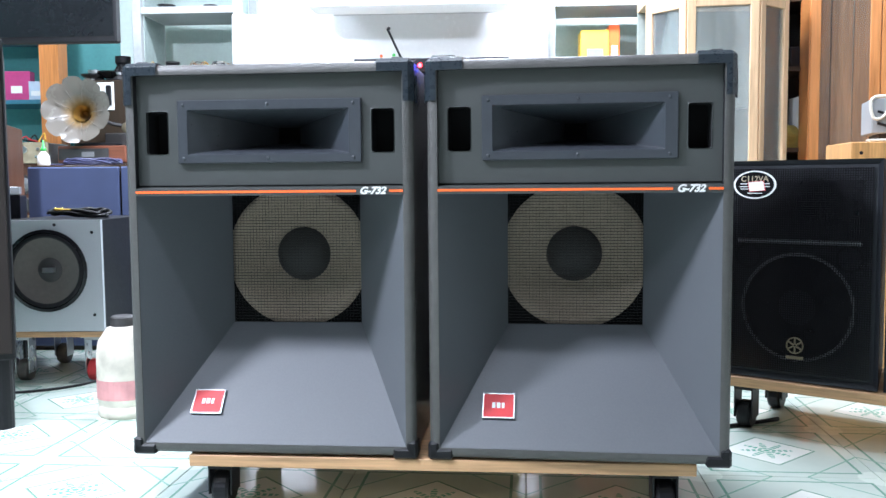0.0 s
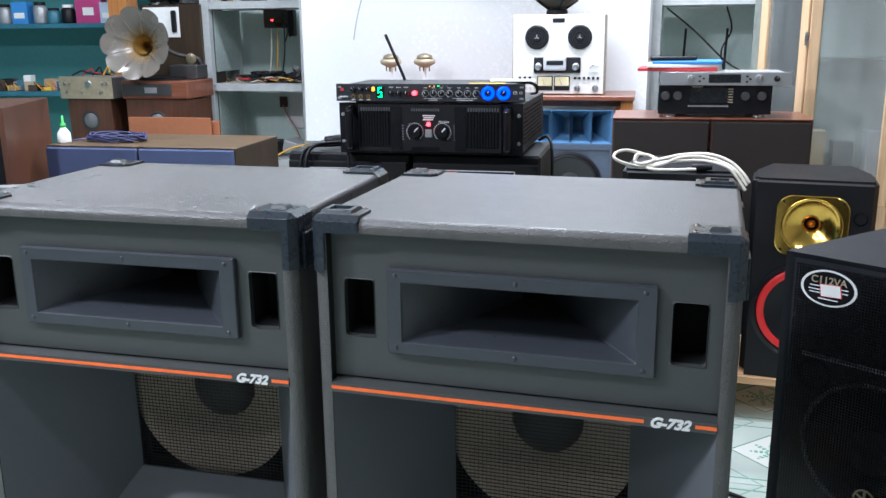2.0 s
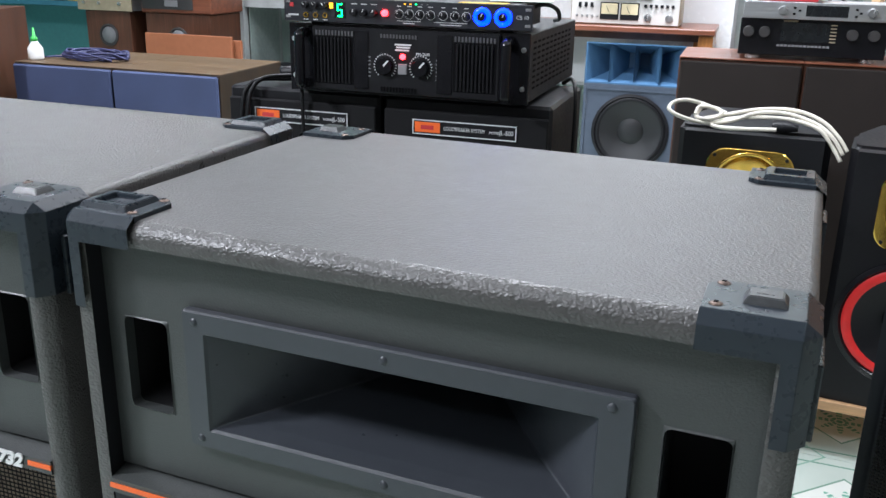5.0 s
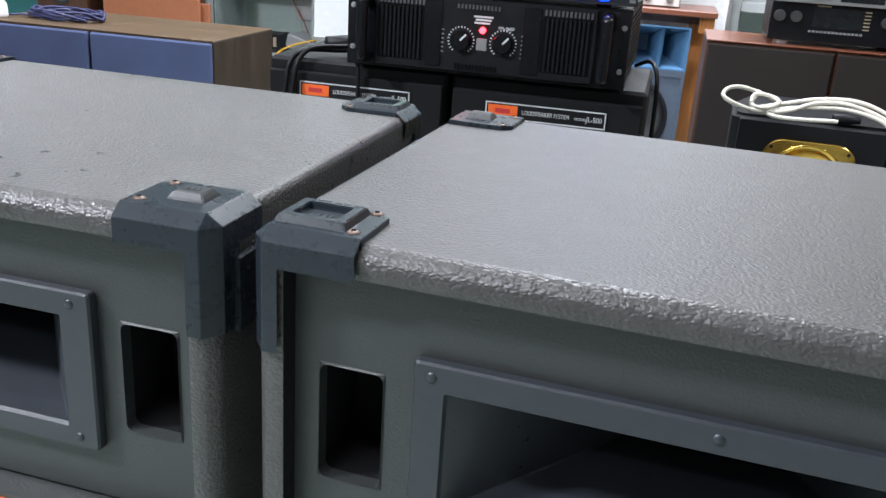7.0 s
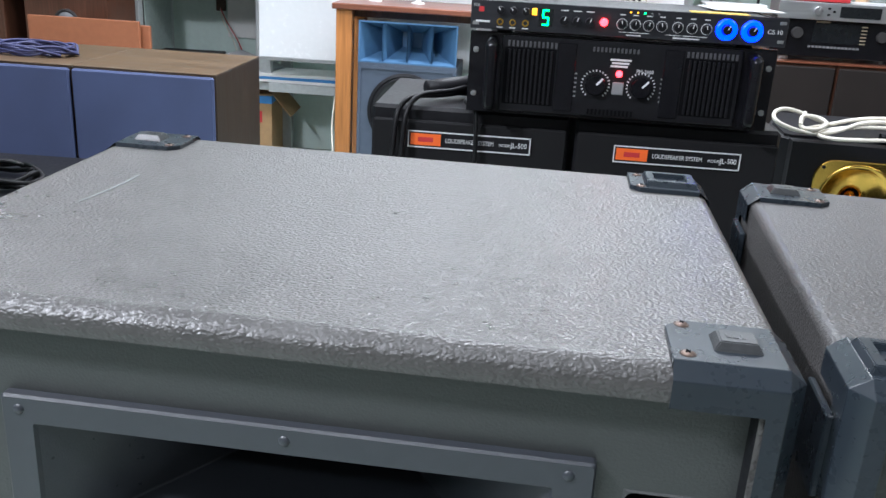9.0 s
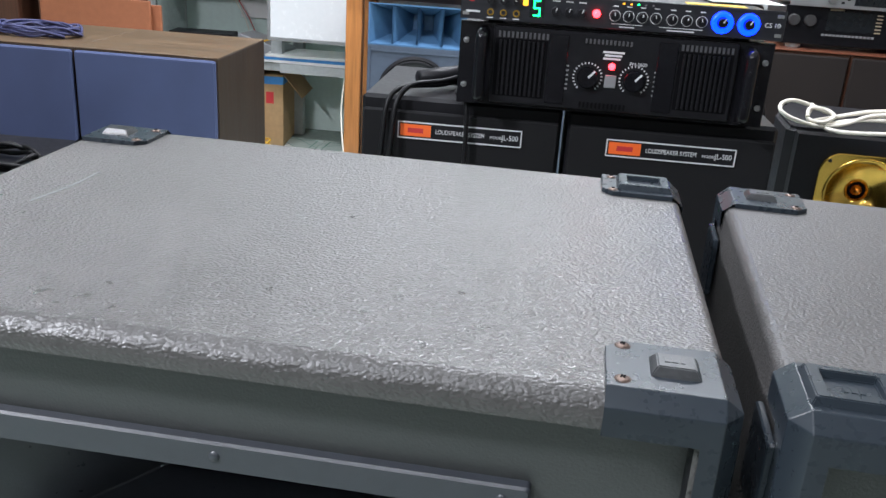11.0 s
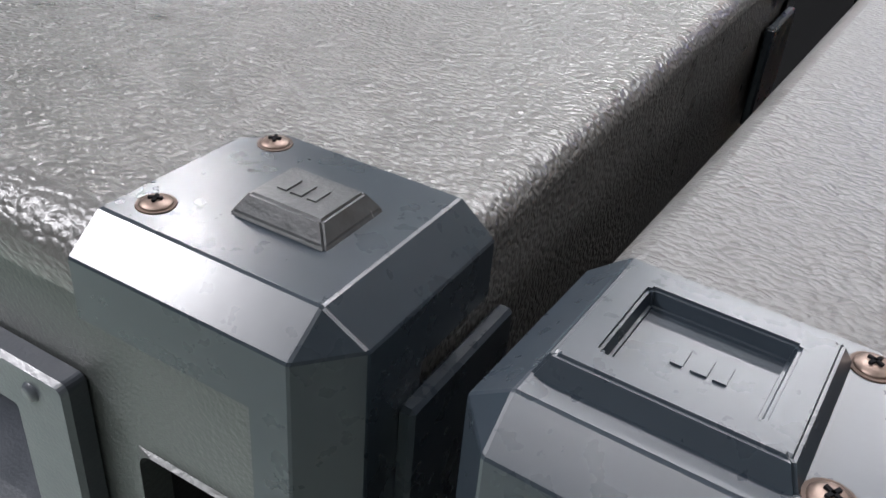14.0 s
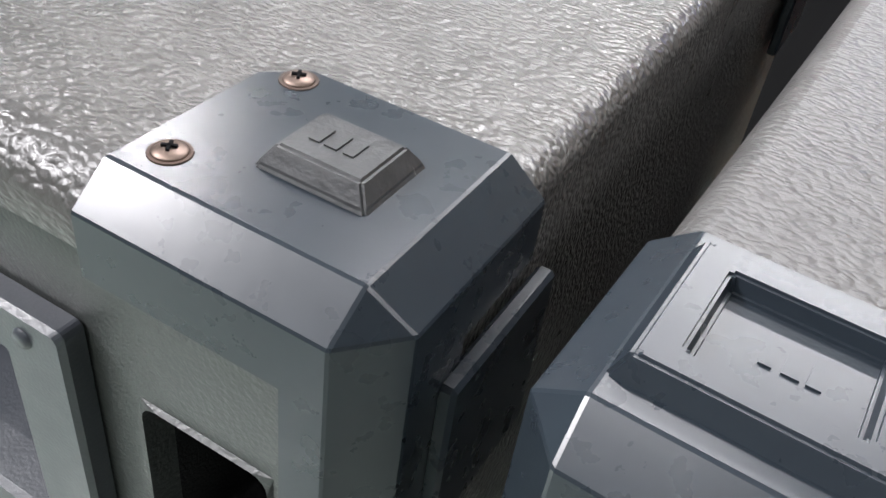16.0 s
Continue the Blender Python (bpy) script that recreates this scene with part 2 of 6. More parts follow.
RED_WOOD_Z = wood("red_wood_side", (0.092, 0.038, 0.022), 0.38, "z", 0.1)
PINE_X = wood("pine_board", (0.55, 0.33, 0.17), 0.55, "x")
PINE_Z = wood("pale_wood_frame", (0.60, 0.41, 0.24), 0.4, "z", 0.2, 0.25)
ORANGE_WOOD = wood("orange_wood_frame", (0.50, 0.20, 0.06), 0.35, "z", 0.3, 0.3)
PLANK = wood("brown_planks", (0.45, 0.21, 0.09), 0.5, "z")
BAMBOO = wood("striped_wood_laminate", (0.50, 0.26, 0.09), 0.4, "z", 0.2, 0.4)
TEAL = mat("teal_wall_paint", (0.10, 0.33, 0.33), 0.6, vary=0.12, blotch=1.2)
TEAL_SHELF = mat("teal_shelf_paint", (0.04, 0.16, 0.22), 0.5, vary=0.2)
MINT = mat("pale_mint_wall_paint", (0.66, 0.78, 0.73), 0.6, vary=0.07, blotch=1.2)
# Unseen walls and ceiling, kept dark to cut bounced light on the fronts.
WALL = mat("unseen_wall_dark", (0.36, 0.35, 0.33), 0.6, vary=0.05, blotch=1.0)
CEIL = mat("unseen_ceiling_dark", (0.52, 0.53, 0.53), 0.7, vary=0.05)
RACK = mat("grey_rack_paint", (0.40, 0.42, 0.42), 0.45, vary=0.15, blotch=6)
GROUT = mat("grout", (0.30, 0.36, 0.32), 0.8, vary=0.2)
TILE = tile_material()
GLASS = glass_material("reflection_streak_glass", 0.02, 0.32)
GLASS_CLEAR = glass_material("cabinet_glass", 0.0, 0.05)
CARDBOARD = mat("cardboard", (0.46, 0.30, 0.15), 0.8, vary=0.15)
TERRACOTTA = mat("terracotta_board", (0.34, 0.12, 0.055), 0.5, vary=0.12)
PLASTIC_WHITE = mat("dirty_white_plastic", (0.66, 0.61, 0.52), 0.5, grain=16, vary=0.45, blotch=5)
GREEN_CAP = mat("green_cap", (0.08, 0.60, 0.12), 0.4)
CABLE_BLACK = mat("black_cable", (0.008, 0.008, 0.009), 0.5, spec=0.3)
CABLE_WHITE = mat("cream_cable", (0.74, 0.70, 0.60), 0.45)
CABLE_BLUE = mat("blue_cable", (0.045, 0.05, 0.13), 0.5)
CABLE_YELLOW = mat("yellow_cable", (0.75, 0.42, 0.04), 0.5)
RED_RUBBER = mat("red_surround", (0.75, 0.03, 0.03), 0.35)
YELLOW = mat("yellow_card", (0.85, 0.55, 0.06), 0.6)
OLIVE = mat("olive_cloth_bag", (0.32, 0.25, 0.06), 0.85, grain=30, vary=0.4)
PINK = mat("magenta_card", (0.50, 0.05, 0.20), 0.6)
SKYBLUE = mat("blue_card", (0.05, 0.25, 0.60), 0.6)
PAPER = mat("paper", (0.82, 0.82, 0.80), 0.7, vary=0.05)
GREY_METAL = mat("grey_metal_case", (0.36, 0.37, 0.38), 0.4, 0.3, vary=0.12)
CREAM = mat("aged_cream_metal", (0.42, 0.35, 0.24), 0.45, 0.3, vary=0.2)
MICA = mat("clear_horn_petal", (0.20, 0.18, 0.155), 0.25, 0.0, grain=18, vary=0.35)
HORN_THROAT = mat("amber_horn_throat", (0.38, 0.22, 0.05), 0.35, 0.3)
SCREEN = mat("dark_screen", (0.012, 0.014, 0.016), 0.12)
METER = mat("lit_meter", (0.75, 0.66, 0.42), 0.4)
LED_RED = mat("red_led", (1.0, 0.018, 0.025), 0.3, emit=20)
LED_GREEN = mat("green_led", (0.01, 0.8, 0.16), 0.3, emit=8)
LED_BLUE = mat("blue_led", (0.002, 0.022, 1.0), 0.3, emit=9)
LED_AMBER = mat("amber_led", (1.0, 0.45, 0.03), 0.3, emit=2)
MARK = mat("white_print", (0.72, 0.73, 0.74), 0.5, vary=0.05)
GREY_MARK = mat("grey_print", (0.25, 0.25, 0.26), 0.5)


# ---- mesh helpers ----
def part(name, bm, material, parent=None, label="", m=None, smooth=False):
    """Links a bmesh as one mesh object under a thing or a part."""
    me = bpy.data.meshes.new(name)
    bm.normal_update()
    bm.to_mesh(me)
    bm.free()
    if smooth:
        for p in me.polygons:
            p.use_smooth = True
    me.materials.append(material)
    ob = new(name, me)
    if parent is not None:
        ob.parent = parent
    if m is not None:
        ob.matrix_basis = m
    if label:
        ob["label"] = label
    return ob


def thing(name, label, category, m=None, group="", kind=""):
    ob = new(name)
    ob.empty_display_size = 0.05
    if m is not None:
        ob.matrix_basis = m
    return tagged(ob, label, category, group, kind)


def box(x0, x1, y0, y1, z0, z1, b=0.0, bm=None, seg=1):
    bm = bm or bmesh.new()
    r = bmesh.ops.create_cube(bm, size=1.0, matrix=Matrix.Translation(((x0 + x1) / 2, (y0 + y1) / 2, (z0 + z1) / 2)) @ Matrix.Diagonal((abs(x1 - x0), abs(y1 - y0), abs(z1 - z0), 1)))
    if b:
        es = list({e for v in r["verts"] for e in v.link_edges})
        bmesh.ops.bevel(bm, geom=es, offset=b, segments=seg, affect="EDGES", profile=0.6)
    return bm


def lathe(profile, seg=32, axis="z", at=(0, 0, 0), bm=None, arc=None):
    """Turns (radius, height) pairs round an axis. Axis y: the height goes towards -y (out of a front)."""
    bm = bm or bmesh.new()
    rings = []
    for r, h in profile:
        ring = []
        for i in range(seg):
            a = 2 * math.pi * i / seg
            c, s = r * math.cos(a), r * math.sin(a)
            p = {"z": (c, s, h), "y": (c, -h, s), "x": (h, c, s)}[axis]
            ring.append(bm.verts.new((at[0] + p[0], at[1] + p[1], at[2] + p[2])))
        rings.append(ring)
    for a, b2 in zip(rings, rings[1:]):
        for i in range(seg):
            j = (i + 1) % seg
            bm.faces.new((a[i], a[j], b2[j], b2[i]))
    if axis == "z" and profile[0] != profile[-1]:
        for ring, r in ((rings[0], profile[0][0]), (rings[-1], profile[-1][0])):
            if r > 1e-3:
                bm.faces.new(ring)
    bmesh.ops.remove_doubles(bm, verts=bm.verts, dist=1e-6)
    bmesh.ops.recalc_face_normals(bm, faces=bm.faces)
    return bm


def shell(profile, seg=32, axis="y", at=(0, 0, 0)):
    """An open turned surface, as lathe() without end caps."""
    bm = bmesh.new()
    rings = []
    for r, h in profile:
        ring = []
        for i in range(seg):
            a = 2 * math.pi * i / seg
            c, s = r * math.cos(a), r * math.sin(a)
            p = {"z": (c, s, h), "y": (c, -h, s), "x": (h, c, s)}[axis]
            ring.append(bm.verts.new((at[0] + p[0], at[1] + p[1], at[2] + p[2])))
        rings.append(ring)
    for a, b2 in zip(rings, rings[1:]):
        for i in range(seg):
            j = (i + 1) % seg
            bm.faces.new((a[i], a[j], b2[j], b2[i]))
    bmesh.ops.remove_doubles(bm, verts=bm.verts, dist=1e-6)
    return bm


def spline(points, n=8):
    """A smooth line through the points."""
    p = [Vector(q) for q in points]
    p = [2 * p[0] - p[1]] + p + [2 * p[-1] - p[-2]]
    out = []
    for i in range(1, len(p) - 2):
        a, b2, c, d = p[i - 1:i + 3]
        for k in range(n):
            t = k / n
            out.append(0.5 * (2 * b2 + (c - a) * t + (2 * a - 5 * b2 + 4 * c - d) * t * t + (3 * b2 - a - 3 * c + d) * t ** 3))
    out.append(p[-2])
    return out


def tube(points, r=0.004, seg=8, bm=None, n=8, smooth=True):
    """A cable or rod along points."""
    bm = bm or bmesh.new()
    pts = spline(points, n) if smooth else [Vector(q) for q in points]
    side, rings = None, []
    for i, q in enumerate(pts):
        d = (pts[min(i + 1, len(pts) - 1)] - pts[max(i - 1, 0)]).normalized()
        if side is None:
            side = d.orthogonal().normalized()
        side = (side - d * side.dot(d)).normalized()
        up = d.cross(side)
        rings.append([bm.verts.new(q + (side * math.cos(a) + up * math.sin(a)) * r) for a in (2 * math.pi * k / seg for k in range(seg))])
    for a, b2 in zip(rings, rings[1:]):
        for i in range(seg):
            j = (i + 1) % seg
            bm.faces.new((a[i], a[j], b2[j], b2[i]))
    bm.faces.new(rings[0])
    bm.faces.new(rings[-1])
    return bm


def loft(rings, cap=False, bm=None):
    """Joins rings of equal counts of points."""
    bm = bm or bmesh.new()
    vs = [[bm.verts.new(q) for q in ring] for ring in rings]
    for a, b2 in zip(vs, vs[1:]):
        for i in range(len(a)):
            j = (i + 1) % len(a)
            bm.faces.new((a[i], a[j], b2[j], b2[i]))
    if cap:
        bm.faces.new(vs[-1])
    return bm


def rrect(w, h, r, y, cx=0.0, cz=0.0, n=4):
    """A rounded rectangle in the x-z plane."""
    out = []
    for k, (sx, sz) in enumerate(((1, 1), (-1, 1), (-1, -1), (1, -1))):
        for i in range(n + 1):
            a = math.pi / 2 * (k + i / n)
            out.append((cx + sx * (w / 2 - r) + r * math.cos(a), y, cz + sz * (h / 2 - r) + r * math.sin(a)))
    return out


def words(text, size, material, parent, m, name="lettering", depth=0.0006, bold=0.0, slant=0.0):
    """Raised lettering in the built-in font, centred on m."""
    cu = bpy.data.curves.new(name, "FONT")
    cu.body, cu.size, cu.align_x, cu.align_y, cu.extrude, cu.offset = text, size, "CENTER", "CENTER", depth, bold
    cu.shear = slant
    ob = new(name, cu)
    me = bpy.data.meshes.new_from_object(ob.evaluated_get(bpy.context.evaluated_depsgraph_get()))
    bpy.data.objects.remove(ob)
    me.materials.clear()
    me.materials.append(material)
    o = new(name, me)
    if parent is not None:
        o.parent = parent
    o.matrix_basis = m
    return o


def front(x, y, z):
    """A pose that turns flat lettering to face -y."""
    return pose(x, y, z, 90, 0, 0)

# ---- the room ----
def slab(name, x0, x1, y0, y1, z0, z1, material):
    return tagged(part(name, box(x0, x1, y0, y1, z0, z1), material), kind="structure")


floor = slab("floor", -5.8, 4.1, -2.6, 6.6, -0.12, -0.004, GROUT)
slab("ceiling", -5.8, 4.1, -2.6, 6.6, 3.2, 3.3, CEIL)
slab("wall_north", -2.62, 4.1, 6.3, 6.5, 0, 3.2, MINT)
slab("wall_north_teal", -5.8, -2.62, 6.3, 6.5, 0, 3.2, TEAL)
slab("wall_west", -5.8, -5.65, -2.4, 6.3, 0, 3.2, TEAL)
# Out of view: these two close the room and hold down the bounce.
slab("wall_east", 3.95, 4.1, -2.4, 6.3, 0, 3.2, WALL)
slab("wall_south", -5.65, 3.95, -2.6, -2.4, 0, 3.2, WALL)
tagged(slab("pillar", -2.995, -2.865, 5.86, 5.99, 0, 3.2, ORANGE_WOOD), "orange varnished wooden post before the teal wall")


# ---- the pair of horn loudspeakers ----
W, D, H, RIM = 0.622, 0.462, 0.840, 0.022
IN = W / 2 - RIM


def corner(parent, sx, sy, female):
    """A moulded corner guard on the top of the case; sx, sy: the side that it wraps."""
    hx, y0 = W / 2 + 0.003, -0.0005
    top = H + 0.0045
    flip = Matrix.Diagonal((sx, 1, 1, 1)) if sy < 0 else Matrix.Translation((0, D, 0)) @ Matrix.Diagonal((sx, -1, 1, 1))
    bm = bmesh.new()
    # flat top, its chamfers and the sloping skirts on two sides
    xi, xa, xb = hx - 0.078, hx - 0.0110, hx
    ya, yb, yi = y0 + 0.0080, y0 - 0.0030, y0 + 0.067
    za, zb, zc = top, top - 0.0090, top - 0.027
    P = lambda x, y, z: bm.verts.new((x, y, z))
    t0, t1, t2, t3 = P(xi, ya, za), P(xa, ya, za), P(xa, yi, za), P(xi + 0.010, yi, za)
    t4 = P(xi, yi - 0.010, za)
    a0, a1 = P(xi, yb, zb), P(hx - 0.0115, yb, zb)
    b0, b1 = P(xb, y0 + 0.0105, zb), P(xb, yi, zb)
    bm.faces.new((t0, t1, t2, t3, t4))
    bm.faces.new((a0, a1, t1, t0))
    bm.faces.new((t1, b0, b1, t2))
    bm.faces.new((a1, b0, t1))
    c0, c1, d0, d1 = P(xi, yb, zc), P(hx - 0.0115, yb, zc), P(xb, y0 + 0.0105, zc), P(xb, yi, zc)
    bm.faces.new((c0, c1, a1, a0))
    bm.faces.new((c1, d0, b0, a1))
    bm.faces.new((d0, d1, b1, b0))
    low = zc - 0.062
    e0, e1, e2, e3, e4 = P(hx - 0.023, yb, zc), P(hx - 0.023, yb, low), P(hx - 0.0115, yb, low), P(xb, y0 + 0.0105, low), P(xb, yi - 0.034, low)
    f0 = P(xb, yi - 0.034, zc)
    bm.faces.new((e0, e1, e2, c1))
    bm.faces.new((c1, e2, e3, d0))
    bm.faces.new((d0, e3, e4, f0))
    # thin edges that close the guard on the case
    bm.faces.new((t4, P(xi, yi - 0.010, za - 0.006), P(xi, ya, za - 0.006), t0))
    bm.faces.new((t3, P(xi + 0.010, yi, za - 0.006), P(xi, yi - 0.010, za - 0.006), t4))
    bm.faces.new((t2, P(xa, yi, za - 0.006), P(xi + 0.010, yi, za - 0.006), t3))
    bmesh.ops.remove_doubles(bm, verts=bm.verts, dist=1e-5)
    bmesh.ops.bevel(bm, geom=[e for e in bm.edges if len(e.link_faces) == 2], offset=0.0005, segments=1, affect="EDGES")
    bm.transform(flip)
    bmesh.ops.recalc_face_normals(bm, faces=bm.faces)
    g = part("corner_guard", bm, CORNER_PLASTIC, parent, "blue-grey moulded plastic corner guard, scratched")
    # the stacking lug or its socket
    cx, cy = hx - 0.0375, y0 + 0.0368
    lug = bmesh.new()
    if not female:
        rings = [[(cx + ux * a, cy + uy * c, z) for ux, uy in ((-1, -1), (1, -1), (1, 1), (-1, 1))] for a, c, z in ((0.0146, 0.0122, top), (0.0143, 0.0119, top + 0.0008), (0.0110, 0.0087, top + 0.0056))]
        loft(rings, True, lug)
    else:
        rings = [[(cx + ux * a, cy + uy * c, z) for ux, uy in ((-1, -1), (1, -1), (1, 1), (-1, 1))]
                 for a, c, z in ((0.0262, 0.0228, top), (0.0236, 0.0202, top + 0.0052), (0.0162, 0.0134, top + 0.0052), (0.0154, 0.0126, top + 0.0006))]
        loft(rings, True, lug)
    bmesh.ops.bevel(lug, geom=[e for e in lug.edges if len(e.link_faces) == 2], offset=0.0007, segments=2, affect="EDGES")
    lug.transform(flip)
    bmesh.ops.recalc_face_normals(lug, faces=lug.faces)
    part("socket" if female else "lug", lug, CORNER_PLASTIC if female else LUG_PLASTIC, g)
    # plain raised mark on the lug
    mz = top + (0.0059 if not female else 0.0010)
    for k, (ox, w2) in enumerate(((-0.0055, 0.0028), (-0.0012, 0.0034), (0.0035, 0.0026))):
        mb = box(cx + ox - w2 / 2, cx + ox + w2 / 2, cy - 0.0030, cy + 0.0030, mz - 0.0008, mz + 0.0001)
        mb.transform(flip)
        bmesh.ops.recalc_face_normals(mb, faces=mb.faces)
        part("raised_mark", mb, CORNER_PLASTIC if female else LUG_PLASTIC, g)
    for px, py in ((xi + 0.0095, ya + 0.0090), (xi + 0.0105, yi - 0.0068)):
        sb = lathe([(0.0001, 0.0017), (0.0026, 0.0014), (0.0038, 0.0008), (0.0044, 0.0)], 18, "z", (px, py, top))
        sb.transform(flip)
        bmesh.ops.recalc_face_normals(sb, faces=sb.faces)
        # Flat dark ring: rust and the countersink's shade in one colour.
        rb = lathe([(0.0051, 0.0), (0.0050, 0.0003), (0.0001, 0.0003)], 18, "z", (px, py, top))
        rb.transform(flip)
        bmesh.ops.recalc_face_normals(rb, faces=rb.faces)
        part("rust_recess_ring", rb, DARK_BROWN, g)
        s = part("screw", sb, SCREW, g, "rusty cross-head screw", smooth=True)
        sl = box(px - 0.0018, px + 0.0018, py - 0.0004, py + 0.0004, top + 0.0006, top + 0.00218)
        box(px - 0.0004, px + 0.0004, py - 0.0018, py + 0.0018, top + 0.0006, top + 0.00218, 0, sl)
        sl.transform(flip @ Matrix.Translation((px, py, 0)) @ Matrix.Rotation(0.5, 4, "Z") @ Matrix.Translation((-px, -py, 0)))
        bmesh.ops.recalc_face_normals(sl, faces=sl.faces)
        # The slot is a near-black cross on the head, its shade painted.
        part("cross_slot", sl, HOLE_SHADE, g)
    pad = box(xb - 0.001, xb + 0.0042, ya + 0.016, yi + 0.010, zc - 0.066, zc - 0.008, 0.0012)
    pad.transform(flip)
    bmesh.ops.recalc_face_normals(pad, faces=pad.faces)
    part("side_pad", pad, CORNER_PLASTIC, g)
    return g


def horn_loudspeaker(m, females, label, vinyl):
    t = thing("loudspeaker", label, "loudspeaker", m, "pair of horn loudspeakers")
    # case: vinyl-covered shell, open at the front
    sh = 0.008
    out = [(rrect(W, H, sh, y, 0, H / 2, 5)) for y in (0.014, D - 0.008)]
    rim_in = rrect(2 * IN, H - 2 * RIM, 0.002, 0.002, 0, H / 2, 5)
    rims = [rrect(W - c, H - c, sh, y, 0, H / 2, 5) for c, y in ((0.020, 0.0), (0.0124, 0.003), (0.0066, 0.006), (0.0016, 0.010))]
    back = rrect(W - 0.016, H - 0.016, 0.010, D, 0, H / 2, 5)
    inner = rrect(2 * IN, H - 2 * RIM, 0.002, D - 0.02, 0, H / 2, 5)
    bm = loft([rim_in, *rims, out[0]])
    bmesh.ops.recalc_face_normals(bm, faces=bm.faces)
    part("front_edge", bm, VINYL_CREASED_SHADE, t, "creased vinyl folded round the front edge", smooth=True)
    bm = loft([rim_in, inner], True)
    bmesh.ops.recalc_face_normals(bm, faces=bm.faces)
    part("lining", bm, BLACK, t)
    bm = loft([out[0], out[1], back], True)
    bmesh.ops.recalc_face_normals(bm, faces=bm.faces)
    case = part("case", bm, vinyl, t, "grey pebbled vinyl covering", smooth=False)
    for p in case.data.polygons:
        p.use_smooth = len(p.vertices) == 4 and p.area < 0.02
    # baffle with its holes
    xs, zs = [-IN, -0.270, -0.220, -0.182, 0.182, 0.220, 0.270, IN], [0.584, 0.642, 0.650, 0.744, 0.754, H - RIM]
    bm = bmesh.new()
    for i in range(7):
        for k in range(5):
            cx, cz = (xs[i] + xs[i + 1]) / 2, (zs[k] + zs[k + 1]) / 2
            if abs(cx) < 0.182 and 0.642 < cz < 0.754 or 0.220 < abs(cx) < 0.270 and 0.650 < cz < 0.744:
                continue
            bm.faces.new([bm.verts.new(q) for q in ((xs[i], 0.020, zs[k]), (xs[i + 1], 0.020, zs[k]), (xs[i + 1], 0.020, zs[k + 1]), (xs[i], 0.020, zs[k + 1]))])
    bmesh.ops.remove_doubles(bm, verts=bm.verts, dist=1e-5)
    r = bmesh.ops.extrude_face_region(bm, geom=bm.faces[:])
    bmesh.ops.translate(bm, verts=[v for v in r["geom"] if isinstance(v, bmesh.types.BMVert)], vec=(0, 0.018, 0))
    bmesh.ops.recalc_face_normals(bm, faces=bm.faces)
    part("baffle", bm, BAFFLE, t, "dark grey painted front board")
    for sx in (-1, 1):
        c = sx * 0.245
        rings = [[(c + ux * 0.0252, 0.0200, 0.697 + uz * 0.0472) for ux, uz in ((1, 1), (-1, 1), (-1, -1), (1, -1)) for _ in range(5)],
                 rrect(0.0480, 0.0920, 0.006, 0.0185, c, 0.697), rrect(0.0470, 0.0910, 0.006, 0.030, c, 0.697), rrect(0.0470, 0.0910, 0.006, 0.085, c, 0.697)]
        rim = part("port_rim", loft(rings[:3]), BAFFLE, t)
        # No cloth in the port: its inner darkness is put into the colour.
        part("port", loft(rings[2:], True), CLOTH_AND_PORT_BLACK, rim, "dark rounded rectangular port")
    # treble horn
    bm = bmesh.new()
    cz = 0.698
    fl = [rrect(0.398, 0.134, 0.003, 0.019, 0.002, cz), rrect(0.398, 0.134, 0.003, 0.012, 0.002, cz), rrect(0.395, 0.131, 0.003, 0.010, 0.002, cz), rrect(0.350, 0.096, 0.002, 0.010, 0, cz - 0.001),
          rrect(0.346, 0.092, 0.002, 0.013, 0, cz - 0.001)]
    for k in range(1, 13):
        s = k / 12
        fl.append(rrect(0.346 - 0.300 * (1 - (1 - s) ** 1.25), 0.092 - 0.056 * s ** 0.8, 0.002, 0.013 + 0.190 * s, 0, cz - 0.001))
    loft(fl, True, bm)
    bmesh.ops.recalc_face_normals(bm, faces=bm.faces)
    horn = part("treble_horn", bm, HORN_PLASTIC, t, "wide rectangular plastic treble horn")
    # Near-black sheet before the horn's end paints the throat's darkness.
    part("throat", box(-0.0245, 0.0245, 0.192, 0.194, cz - 0.020, cz + 0.018), HOLE_SHADE, horn)
    for x in (-0.184, 0.0, 0.184):
        for z in (cz - 0.057, cz + 0.057):
            part("screw", lathe([(0.0001, 0.0016), (0.003, 0.0016), (0.004, 0)], 12, "y", (x, 0.0102, z)), HORN_PLASTIC, horn, smooth=True)
    # stripe rail
    bm = box(-IN, IN, 0.000, 0.036, 0.562, 0.583)
    for v in bm.verts:
        if v.co.z > 0.58 and v.co.y < 0.01:
            v.co.z -= 0.006
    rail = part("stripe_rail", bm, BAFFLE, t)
    part("stripe", box(-IN, 0.190, -0.0012, 0.002, 0.5674, 0.5724), ORANGE, rail, "thin orange stripe")
    part("stripe", box(0.260, IN, -0.0012, 0.002, 0.5674, 0.5724), ORANGE, rail, "thin orange stripe")
    words("G-732", 0.0205, WHITE, rail, front(0.225, -0.0016, 0.570) @ Matrix.Diagonal((1.05, 1, 1, 1)), "model_lettering", 0.0008, 0.0009, 0.3)
    # bass horn: side walls, sloping floor and roof
    bx, by, z0, z1 = 0.155, 0.235, RIM, 0.255
